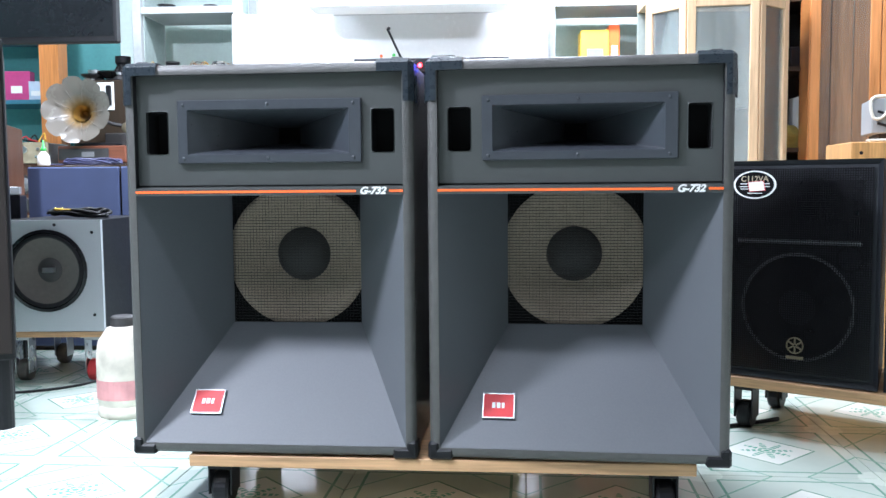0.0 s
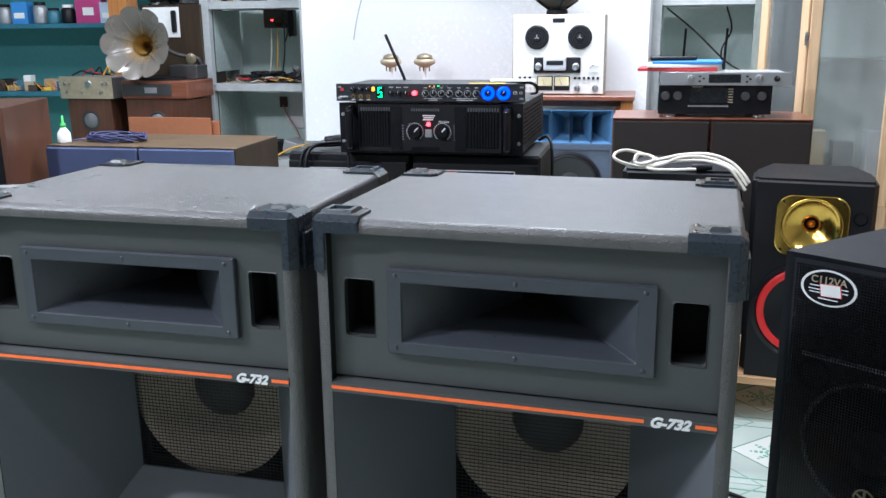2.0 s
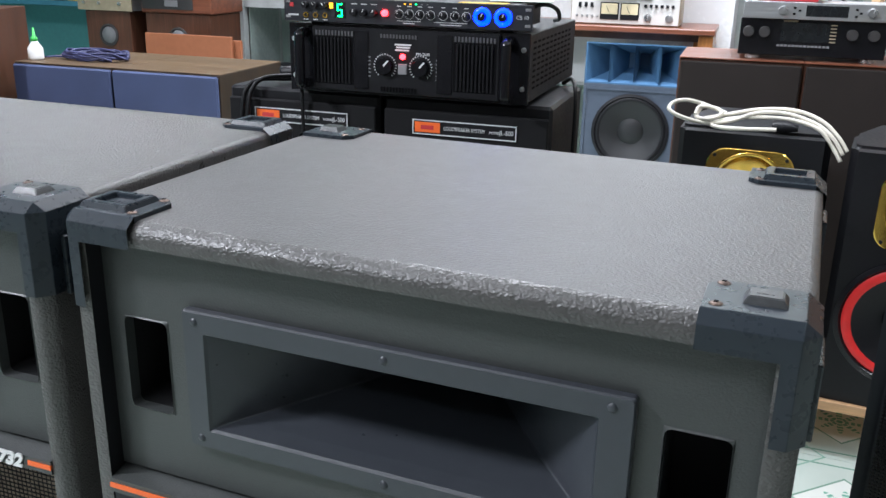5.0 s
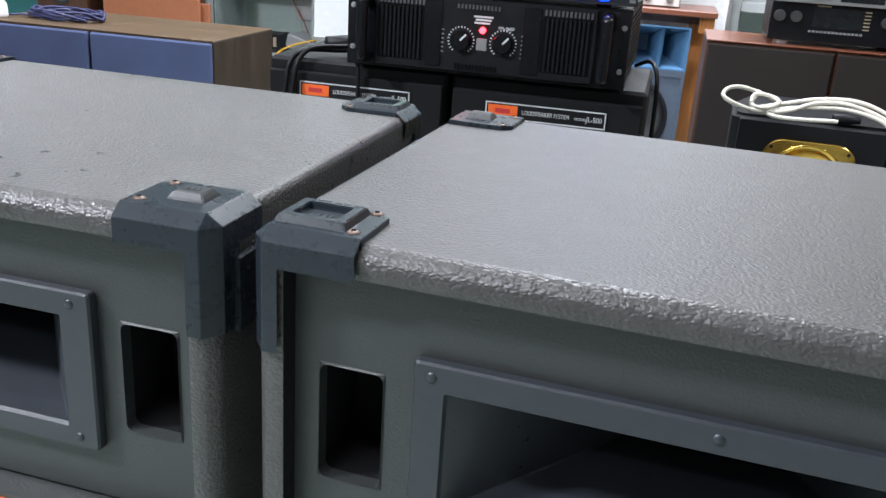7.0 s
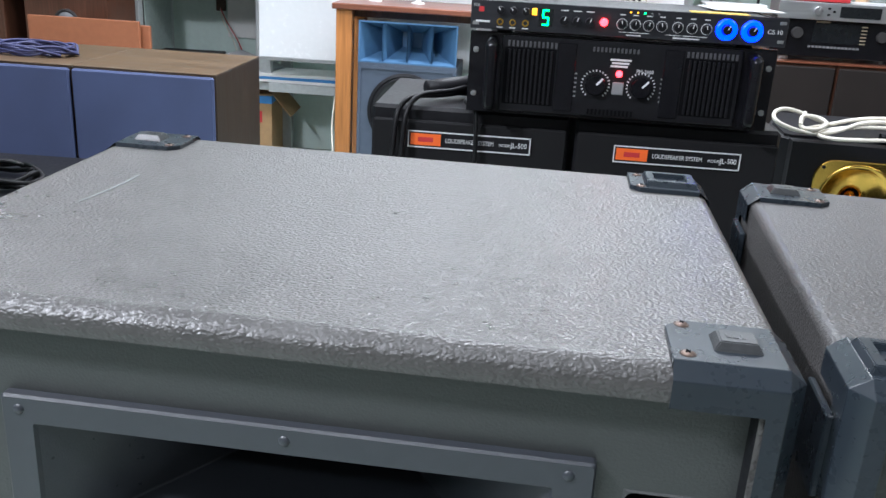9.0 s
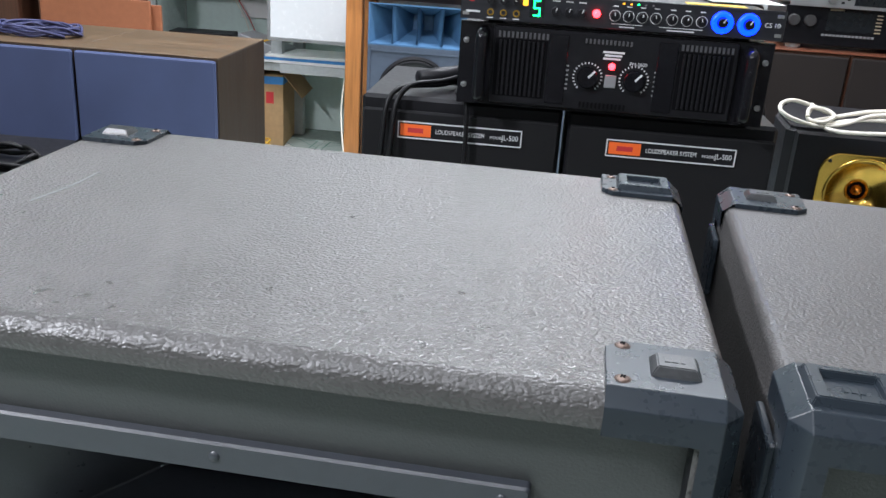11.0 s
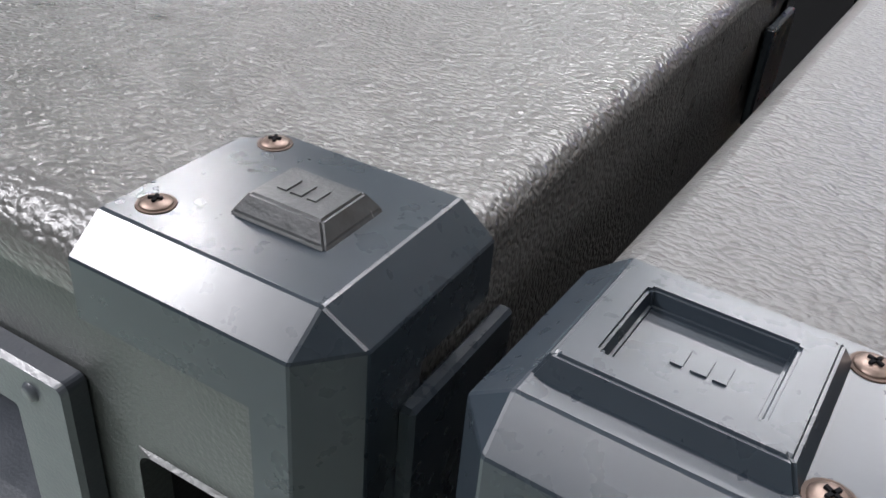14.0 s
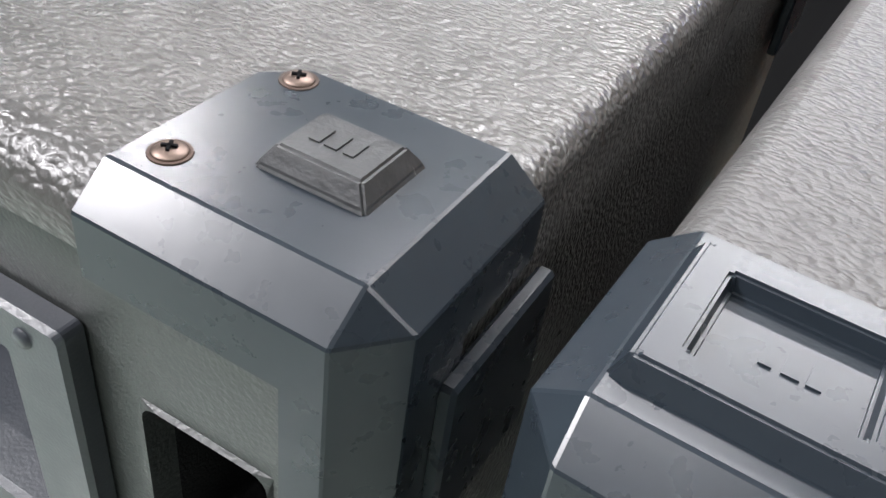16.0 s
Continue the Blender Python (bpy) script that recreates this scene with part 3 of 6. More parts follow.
    walls = {"bass_horn_floor": [(-IN, 0.004, z0), (IN, 0.004, z0), (bx, by, z1), (-bx, by, z1)],
             "bass_horn_side": [(-IN, 0.004, z0), (-bx, by, z1), (-bx, by, 0.580), (-IN, 0.004, 0.562)],
             "bass_horn_roof": [(-IN, 0.030, 0.564), (-bx, by, 0.580), (bx, by, 0.580), (IN, 0.030, 0.564)]}
    for nm, q in walls.items():
        for sx in ((1, -1) if nm == "bass_horn_side" else (1,)):
            bm = bmesh.new()
            vs = [bm.verts.new((sx * p[0], p[1], p[2])) for p in q]
            f = bm.faces.new(vs)
            c = f.calc_center_median()
            r = bmesh.ops.extrude_face_region(bm, geom=[f])
            off = {"bass_horn_floor": (0, 0.006, -0.009), "bass_horn_roof": (0, 0, 0.010), "bass_horn_side": (sx * -0.009, 0.005, 0)}[nm]
            bmesh.ops.translate(bm, verts=[v for v in r["geom"] if isinstance(v, bmesh.types.BMVert)], vec=off)
            bmesh.ops.recalc_face_normals(bm, faces=bm.faces)
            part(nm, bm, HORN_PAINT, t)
    # the badge on the sloping floor: a plain red plate with a pale block
    mb = pose(-0.168, 0.074, 0.0965, 45, 0, 0)
    bd = part("badge", box(-0.034, 0.034, -0.030, 0.030, 0, 0.003, 0.0008), RED, t, "red plate with a silver edge", mb)
    for x0, x1, y0, y1 in ((-0.034, 0.034, 0.0285, 0.031), (-0.034, 0.034, -0.031, -0.0285), (-0.035, -0.0325, -0.031, 0.031), (0.0325, 0.035, -0.031, 0.031)):
        part("badge_edge", box(x0, x1, y0, y1, 0, 0.0038), STEEL, bd)
    for x0, x1 in ((-0.014, -0.007), (-0.004, 0.004), (0.007, 0.013)):
        part("pale_bar", box(x0, x1, -0.006, 0.007, 0.003, 0.0042), MARK, bd)
    # woofer behind its wire guard
    wy, wz = by + 0.012, 0.413
    # Near-black sheet painted as the dark space behind the cone.
    part("dark_behind_woofer", box(-0.19, 0.19, by + 0.085, by + 0.10, 0.23, 0.60), HOLE_SHADE, t)
    wf = part("woofer_cone", shell([(0.172, 0.004), (0.160, 0.010), (0.150, 0.006), (0.144, 0.0), (0.125, -0.016), (0.098, -0.034), (0.066, -0.052)], 48, "y", (0, wy + 0.01, wz)), CONE, t, "tan paper woofer cone", smooth=True)
    part("dust_cap", lathe([(0.066, -0.052), (0.062, -0.040), (0.045, -0.028), (0.02, -0.021), (0.0001, -0.019)], 32, "y", (0, wy + 0.01, wz)), CONE_DARK, wf, "black dust cap", smooth=True)
    bm = bmesh.new()
    n = 46
    for k in range(n + 1):
        z = z1 + (0.575 - z1) * k / n
        box(-bx, bx, by - 0.0035, by - 0.0020, z - 0.0006, z + 0.0006, 0, bm)
    for k in range(40):
        x = -bx + 2 * bx * (k + 0.5) / 40
        box(x - 0.00025, x + 0.00025, by - 0.0020, by - 0.0008, z1, 0.575, 0, bm)
    tagged(part("wire_guard", bm, BLACK, t, "fine black wire mesh"), kind="stuff")
    # corner guards: four on top, four low ones
    for (sx, sy), fem in zip(((-1, -1), (1, -1), (-1, 1), (1, 1)), females):
        corner(t, sx, sy, fem)
        cy = 0.0 if sy < 0 else D
        yy = (cy - 0.003, cy + 0.05) if sy < 0 else (cy - 0.05, cy + 0.003)
        xx = (W / 2 - 0.05, W / 2 + 0.003) if sx > 0 else (-W / 2 - 0.003, -W / 2 + 0.05)
        bm = box(xx[0], xx[1], yy[0], yy[1], -0.003, 0.020, 0.005)
        vx = (W / 2 - 0.021, W / 2 + 0.003) if sx > 0 else (-W / 2 - 0.003, -W / 2 + 0.021)
        box(vx[0], vx[1], yy[0], yy[1], 0.0, 0.036, 0.006, bm)
        part("foot_guard", bm, BLACK, t, "black plastic foot corner")
    return t


BOTTOM = 0.133
first = horn_loudspeaker(pose(-0.469, 1.8645, BOTTOM, 0, 0, -2.1), (False, False, False, True), "grey vinyl horn loudspeaker with an orange stripe on a dolly", VINYL)
part("scratch", tube([(-0.239, 0.202, H), (-0.231, 0.250, H + 0.0002), (-0.230, 0.298, H)], 0.0009, 5, None, 3), GREY_METAL, first, "pale scratch in the vinyl")
horn_loudspeaker(pose(0.181, 1.831, BOTTOM, 0, 0, -4.1), (True, False, False, True), "grey vinyl horn loudspeaker turned slightly on the same dolly", VINYL_WORN)


def castor(parent, x, y, top, wheel_colour, r=0.040):
    """A swivel castor: plate, fork and wheel, standing on the floor under a board whose underside is at top."""
    c = part("castor", box(x - 0.04, x + 0.04, y - 0.03, y + 0.03, top - 0.006, top, 0.001), BLACK if wheel_colour is BLACK else STEEL, parent, "swivel castor")
    bm = bmesh.new()
    for s in (-1, 1):
        box(x + s * 0.025 - 0.002, x + s * 0.025 + 0.002, y - 0.026, y + 0.030, r * 0.8, top - 0.006, 0.0005, bm)
    box(x - 0.027, x + 0.027, y - 0.026, y + 0.026, top - 0.014, top - 0.006, 0.001, bm)
    part("fork", bm, BLACK if wheel_colour is BLACK else STEEL, c)
    part("wheel", lathe([(0.008, -0.019), (r - 0.004, -0.019), (r, -0.013), (r, 0.013), (r - 0.004, 0.019), (0.008, 0.019)], 24, "x", (x, y + 0.006, r)), wheel_colour, c, smooth=False)
    return c


def dolly(m, x0, x1, y0, y1, top, wheel, label, thick=0.026, odd=None):
    d = thing("dolly", label, "dolly", m)
    part("board", box(x0, x1, y0, y1, top - thick, top, 0.002), PINE_X, d, "plain pine board")
    for x in (x0 + 0.06, x1 - 0.06):
        for y in (y0 + 0.05, y1 - 0.05):
            castor(d, x, y, top - thick, odd if odd and x > 0 and y < y0 + 0.1 else wheel)
    return d


dolly(pose(-0.13, 1.86, 0, 0, 0, -2.2), -0.53, 0.56, -0.004, 0.44, BOTTOM - 0.004, BLACK, "low pine board on black castors under the two loudspeakers")


# ---- drivers and small fittings shared by several things ----
def driver(parent, x, y, z, r, cone=CONE_DARK, cap=CONE_DARK, ring=BLACK, name="woofer", deep=0.35, cap_r=0.32):
    """A cone driver on a front that faces -y: frame ring, surround, cone and dust cap."""
    d = part(name, lathe([(r, 0.0), (r, 0.006), (r * 0.93, 0.009), (r * 0.90, 0.004), (r * 0.90, 0.0)], 36, "y", (x, y, z)), ring, parent, smooth=False)
    part("surround", shell([(r * 0.905, 0.003), (r * 0.86, 0.010), (r * 0.80, 0.003)], 36, "y", (x, y, z)), BLACK if ring is not RED_RUBBER else RED_RUBBER, d, smooth=True)
    part("cone", shell([(r * 0.80, 0.003), (r * 0.55, -r * deep * 0.55), (r * cap_r, -r * deep)], 36, "y", (x, y + 0.0, z)), cone, d, smooth=True)
    part("dust_cap", lathe([(r * cap_r, -r * deep), (r * cap_r * 0.8, -r * deep * 0.7), (r * cap_r * 0.4, -r * deep * 0.5), (0.0001, -r * deep * 0.45)], 24, "y", (x, y, z)), cap, d, smooth=True)
    return d


def holed_front(x0, x1, z0, z1, y, holes, thick=0.015, n=36):
    """A front board with round holes (x, z, r), each in a cell of its own."""
    bm = bmesh.new()
    cuts = sorted({z0, z1, *(h[1] - h[2] * 1.06 for h in holes), *(h[1] + h[2] * 1.06 for h in holes)})
    for a, b2 in zip(cuts, cuts[1:]):
        hit = [h for h in holes if a < h[1] < b2]
        if not hit:
            bm.faces.new([bm.verts.new(q) for q in ((x0, y, a), (x1, y, a), (x1, y, b2), (x0, y, b2))])
            continue
        hx, hz, hr = hit[0]
        outer, inner = [], []
        angles = sorted([2 * math.pi * (i + 0.5) / n for i in range(n)] + [math.atan2(cz - hz, cx - hx) % (2 * math.pi) for cx in (x0, x1) for cz in (a, b2)])
        for an in angles:
            c, s = math.cos(an), math.sin(an)
            k = min(((x1 - hx) / c if c > 0 else (x0 - hx) / c) if abs(c) > 1e-6 else 9, ((b2 - hz) / s if s > 0 else (a - hz) / s) if abs(s) > 1e-6 else 9)
            outer.append(bm.verts.new((hx + c * k, y, hz + s * k)))
            inner.append(bm.verts.new((hx + c * hr, y, hz + s * hr)))
        for i in range(len(angles)):
            j = (i + 1) % len(angles)
            bm.faces.new((outer[i], outer[j], inner[j], inner[i]))
    bmesh.ops.remove_doubles(bm, verts=bm.verts, dist=1e-5)
    r = bmesh.ops.extrude_face_region(bm, geom=bm.faces[:])
    bmesh.ops.translate(bm, verts=[v for v in r["geom"] if isinstance(v, bmesh.types.BMVert)], vec=(0, thick, 0))
    bmesh.ops.recalc_face_normals(bm, faces=bm.faces)
    return bm


def open_case(w, d, h, t, y0=0.0):
    """A box without a front: five boards of thickness t, w centred on x."""
    bm = bmesh.new()
    box(-w / 2, -w / 2 + t, y0, y0 + d, 0, h, 0.0015, bm)
    box(w / 2 - t, w / 2, y0, y0 + d, 0, h, 0.0015, bm)
    box(-w / 2 + t, w / 2 - t, y0, y0 + d, h - t, h, 0, bm)
    box(-w / 2 + t, w / 2 - t, y0, y0 + d, 0, t, 0, bm)
    box(-w / 2 + t, w / 2 - t, y0 + d - t, y0 + d, t, h - t, 0, bm)
    return bm


# ---- bookshelf loudspeakers under the amplifier ----
def system_speaker(m):
    t = thing("hifi_loudspeaker", "black floor loudspeaker with a white-framed name strip under the amplifier", "loudspeaker", m, "black loudspeakers under the amplifier")
    w, d, h = 0.338, 0.315, 0.925
    part("cabinet", box(-w / 2, w / 2, 0.012, d, 0, h, 0.006), BLACK, t, "black vinyl cabinet")
    part("grille", box(-w / 2 + 0.004, w / 2 - 0.004, 0, 0.012, 0.02, h - 0.022, 0.003), CLOTH_AND_PORT_BLACK, t, "black cloth grille")
    pl = part("name_strip", box(-0.103, 0.105, -0.0025, 0, 0.858, 0.886, 0.0005), BLACK, t, "black strip with a white outline")
    for x0, x1, z0, z1 in ((-0.103, 0.105, 0.8845, 0.8865), (-0.103, 0.105, 0.8575, 0.8595), (-0.1035, -0.1015, 0.8575, 0.8865), (0.1035, 0.1055, 0.8575, 0.8865)):
        part("outline", box(x0, x1, -0.0036, -0.0024, z0, z1), MARK, pl)
    part("orange_block", box(-0.099, -0.047, -0.0034, -0.0024, 0.862, 0.882), ORANGE, pl, "orange block")
    part("block_mark", box(-0.086, -0.060, -0.0040, -0.0033, 0.868, 0.876), RED, pl)
    words("LOUDSPEAKER SYSTEM", 0.0105, MARK, pl, front(0.002, -0.0032, 0.872) @ Matrix.Diagonal((0.76, 1, 1, 1)), "strip_lettering")
    words("MODEL", 0.0065, MARK, pl, front(0.063, -0.0032, 0.871), "strip_lettering")
    words("JL-500", 0.0125, MARK, pl, front(0.086, -0.0032, 0.872) @ Matrix.Diagonal((0.85, 1, 1, 1)), "strip_lettering")
    return t


system_speaker(pose(-0.418, 2.868, 0, 0, 0, 0.0))
system_speaker(pose(-0.070, 2.868, 0, 0, 0, 0.0))


def knob(parent, x, y, z, r, depth, material=BLACK_GLOSS, turn=0.6, pointer=True, seg=24, name="knob"):
    k = part(name, lathe([(r, 0), (r, depth * 0.8), (r * 0.9, depth), (0.0001, depth)], seg, "y", (x, y, z)), material, parent)
    if pointer:
        part("pointer", box(-r * 0.09, r * 0.09, -0.0008, 0.0004, r * 0.1, r * 0.95), MARK, k, m=pose(x, y - depth, z, 0, math.degrees(turn), 0))
    return k


SLOT = mat("slot_edge_steel", (0.16, 0.16, 0.17), 0.4, 0.6)
MIXER_FACE = mat("dark_anodised_panel", (0.075, 0.077, 0.088), 0.34, 0.85, grain=8, vary=0.1, stretch=(1, 30, 30))


def power_amplifier(m):
    t = thing("power_amplifier", "black rack power amplifier with two knobs and a red lamp", "amplifier", m)
    hw, h = 0.2415, 0.130
    part("housing", box(-0.238, 0.238, 0.012, 0.45, 0.002, h - 0.003, 0.002), BLACK, t, "black steel housing")
    for sx in (-1, 1):
        bm = bmesh.new()
        for k in range(9):
            for j in range(10):
                z, y = 0.024 + k * 0.0105, 0.05 + j * 0.036
                box(sx * 0.2380, sx * 0.2388, y, y + 0.02, z, z + 0.004, 0, bm)
        bmesh.ops.recalc_face_normals(bm, faces=bm.faces)
        tagged(part("side_vent", bm, HOLE_SHADE, t), kind="stuff")
    pan = part("front_panel", box(-hw, hw, 0.004, 0.012, 0, h, 0.001), BLACK_GLOSS, t, "black rack panel")
    part("front_plate", box(-0.188, 0.188, -0.004, 0.004, 0.006, h - 0.004, 0.002), BLACK, t)
    for x0, x1 in ((-0.184, -0.102), (0.100, 0.182)):
        # Near-black backing paints the dark gaps between the slats.
        g = part("vent", box(x0, x1, -0.0046, -0.0038, 0.018, h - 0.022), HOLE_SHADE, t)
        k = x0 + 0.006
        while k < x1 - 0.004:
            part("slat", box(k, k + 0.0040, -0.0075, -0.0046, 0.020, h - 0.024, 0.0008), BLACK, g)
            k += 0.0074
    for x0, x1 in ((-0.100, -0.070), (0.068, 0.098)):
        part("cover_strip", box(x0, x1, -0.0062, -0.0040, 0.012, h - 0.010, 0.001), BLACK_GLOSS, t)
    for k in range(12):
        part("top_slot", box(-0.180 + k * 0.0068, -0.1765 + k * 0.0068, -0.0060, -0.0040, h - 0.020, h - 0.011), SLOT, t)
        part("top_slot", box(0.102 + k * 0.0068, 0.1055 + k * 0.0068, -0.0060, -0.0040, h - 0.020, h - 0.011), SLOT, t)
        part("top_slot", box(-0.045 + k * 0.0063, -0.0418 + k * 0.0063, -0.0060, -0.0040, h - 0.020, h - 0.013), SLOT, t)
        part("top_slot", box(-0.045 + k * 0.0063, -0.0418 + k * 0.0063, -0.0060, -0.0040, 0.010, 0.019), HOLE_SHADE, t)
    for sx in (-1, 1):
        bm = tube([(sx * 0.205, 0.004, 0.016), (sx * 0.205, -0.020, 0.018), (sx * 0.205, -0.026, 0.028), (sx * 0.205, -0.026, 0.102), (sx * 0.205, -0.020, 0.112), (sx * 0.205, 0.004, 0.114)], 0.0100, 10, None, 5)
        part("handle", bm, BLACK_GLOSS, t, "rounded black rack handle", smooth=True)
        for z in (0.03, 0.100):
            part("rack_screw", lathe([(0.0048, 0), (0.0048, 0.002), (0.0001, 0.003)], 12, "y", (sx * 0.231, 0.004, z)), STEEL, t)
    for x, turn in ((-0.036, 0.75), (0.036, 0.75)):
        k = knob(t, x, -0.004, 0.058, 0.0165, 0.012, BLACK_GLOSS, turn)
        for i in range(21):
            a = math.radians(-140 + 14 * i)
            part("scale_mark", box(-0.0009, 0.0009, -0.0005, 0.0003, 0.0205, 0.0235), MARK, k, m=pose(x, -0.0044, 0.058, 0, math.degrees(a), 0))
        for i in range(6):
            part("level_mark", box(x + (-0.036 if x < 0 else 0.030), x + (-0.030 if x < 0 else 0.036), -0.005, -0.0040, 0.036 + i * 0.0072, 0.0386 + i * 0.0072), GREY_MARK, k)
    part("switch", box(-0.009, 0.009, -0.007, -0.004, 0.044, 0.064, 0.001), GREY_MARK, t, "rocker switch")
    part("lamp", lathe([(0.0055, 0), (0.0050, 0.004), (0.0001, 0.006)], 14, "y", (0.0, -0.004, 0.077)), LED_RED, t, "glowing red lamp", smooth=True)
    for k, (a, b2, z) in enumerate(((-0.016, 0.017, 0.099), (-0.013, 0.014, 0.094), (-0.015, 0.012, 0.089))):
        part("maker_mark", box(a, b2, -0.0052, -0.0040, z - 0.0016, z + 0.0014), MARK, t)
    words("PM-3600", 0.0075, MARK, t, front(0.040, -0.0046, 0.083), "model_lettering")
    for x0, x1 in ((-0.2, -0.16), (0.16, 0.2)):
        for y in (0.05, 0.30):
            part("foot", box(x0, x1, y, y + 0.03, -0.006, 0.002, 0.001), BLACK, t)
    return t


power_amplifier(pose(-0.1825, 2.838, 0.931, 0, 0, -0.4))


def preamplifier(m):
    t = thing("preamplifier", "slim black rack mixer preamplifier with glowing blue knobs", "amplifier", m)
    hw, h = 0.2445, 0.0440
    part("housing", box(-0.215, 0.215, 0.003, 0.20, 0.001, h - 0.001, 0.001), BLACK, t, "black steel housing")
    part("front_panel", box(-hw, hw, 0, 0.003, 0, h, 0.0008), MIXER_FACE, t, "dark anodised printed panel")
    for i, x in enumerate((-0.198, -0.178, -0.158)):
        knob(t, x, 0, 0.030, 0.0062, 0.010, BLACK, -0.6)
        part("jack", lathe([(0.0055, 0), (0.0055, 0.002), (0.0032, 0.002), (0.0032, -0.001)], 14, "y", (x, 0, 0.012)), GOLD, t)
        part("caption", box(x - 0.005, x + 0.005, -0.0008, 0.0, 0.0028, 0.0045), MARK, t)
    part("indicator", box(-0.149, -0.141, -0.002, 0, 0.025, 0.036, 0.001), LED_AMBER, t, "glowing amber indicator")
    dsp = part("display", box(-0.138, -0.116, -0.0012, 0, 0.009, 0.036), SCREEN, t, "small display window")
    for a, b2, z0, z1 in ((-0.132, -0.122, 0.0325, 0.0348), (-0.132, -0.122, 0.0215, 0.0238), (-0.132, -0.122, 0.0105, 0.0128), (-0.1325, -0.1300, 0.022, 0.034), (-0.1240, -0.1215, 0.011, 0.023)):
        part("segment", box(a, b2, -0.0024, -0.0010, z0, z1), LED_GREEN, dsp, "glowing green segment")
    for x in (-0.098, -0.078, -0.058):
        knob(t, x, 0, 0.020, 0.0068, 0.011, BLACK, 0.3)
        part("caption", box(x - 0.006, x + 0.006, -0.0008, 0, 0.0345, 0.0360), MARK, t)
    part("push_button", lathe([(0.0062, 0), (0.0060, 0.005), (0.0001, 0.006)], 16, "y", (-0.036, 0, 0.021)), LED_RED, t, "glowing red button", smooth=True)
    for i in range(7):
        x = -0.008 + i * 0.0205 if i < 4 else 0.078 + (i - 4) * 0.022
        knob(t, x, 0, 0.020, 0.0060, 0.009, BLACK, 0.2 * (i % 3) - 0.2)
        part("caption", box(x - 0.004, x + 0.004, -0.0008, 0, 0.0335, 0.0350), MARK, t)
        part("scale_ring", lathe([(0.0086, 0.0), (0.0086, 0.0007), (0.0078, 0.0007), (0.0078, 0.0)], 20, "y", (x, 0, 0.020)), MARK, t)
    for x0, x1 in ((-0.012, 0.035), (0.060, 0.125)):
        part("group_line", box(x0, x1, -0.0008, 0, 0.0075, 0.0085), MARK, t)
        part("caption", box(x0 + 0.012, x1 - 0.012, -0.0008, 0, 0.0030, 0.0048), MARK, t)
    for i in range(5):
        part("status_lamp", box(0.002 + i * 0.011, 0.005 + i * 0.011, -0.0014, 0, 0.0375, 0.0395), (LED_AMBER, LED_AMBER, LED_GREEN, GREY_MARK, GREY_MARK)[i], t)
    for x in (0.152, 0.191):
        k = knob(t, x, 0, 0.0215, 0.0075, 0.012, BLACK_GLOSS, 0.5)
        part("light_ring", lathe([(0.0165, 0.0), (0.0165, 0.003), (0.0085, 0.0042), (0.0085, 0.0)], 30, "y", (x, 0, 0.0215)), LED_BLUE, k, "glowing blue ring", smooth=True)
    words("CS 10", 0.0095, MARK, t, front(0.226, -0.0006, 0.022), "model_lettering")
    part("corner_mark", box(-0.232, -0.224, -0.001, 0, 0.026, 0.034), RED, t)
    part("caption", box(-0.236, -0.214, -0.0008, 0, 0.010, 0.013), MARK, t)
    part("yellow_label", box(0.10, 0.19, 0.02, 0.05, h - 0.001, h), YELLOW, t, "yellow paper label")
    for sx in (-1, 1):
        for z in (0.008, 0.036):
            part("rack_slot", box(sx * 0.236 - 0.005, sx * 0.236 + 0.005, -0.001, 0, z - 0.0025, z + 0.0025, 0.0005), STEEL, t)
    part("antenna", tube([(-0.100, 0.15, h), (-0.113, 0.152, h + 0.03), (-0.155, 0.16, h + 0.120)], 0.0040, 10, None, 4), BLACK, t, "slanted black rod antenna")
    for x in (-0.19, 0.19):
        part("foot", box(x - 0.012, x + 0.012, 0.03, 0.06, -0.006, 0.001), BLACK, t)
    return t


preamplifier(pose(-0.180, 2.828, 1.066, 0, 0, 0.2))
paper_m = pose(0.02, 2.94, 1.1115, 0, 0, 8)
tagged(part("paper_sheet", box(-0.06, 0.055, -0.035, 0.06, 0, 0.0015), PAPER, m=paper_m), "white sheet of paper on the preamplifier", "paper")

mic = thing("microphone", "black wireless microphone lying beside the amplifier", "microphone", pose(-0.47, 2.95, 0.9275, 0, 0, 0))
part("body", lathe([(0.0001, 0), (0.013, 0.0), (0.016, 0.05), (0.019, 0.10), (0.012, 0.12)], 20, "x", (0, 0, 0.02)), BLACK, mic, m=pose(-0.03, -0.01, 0, 0, 0, 40), smooth=True)
part("grille_head", lathe([(0.012, 0.118), (0.023, 0.125), (0.027, 0.145), (0.022, 0.165), (0.0001, 0.172)], 20, "x", (0, 0, 0.02)), STEEL, mic, "silver mesh head", pose(-0.03, -0.01, 0, 0, 0, 40), smooth=True)

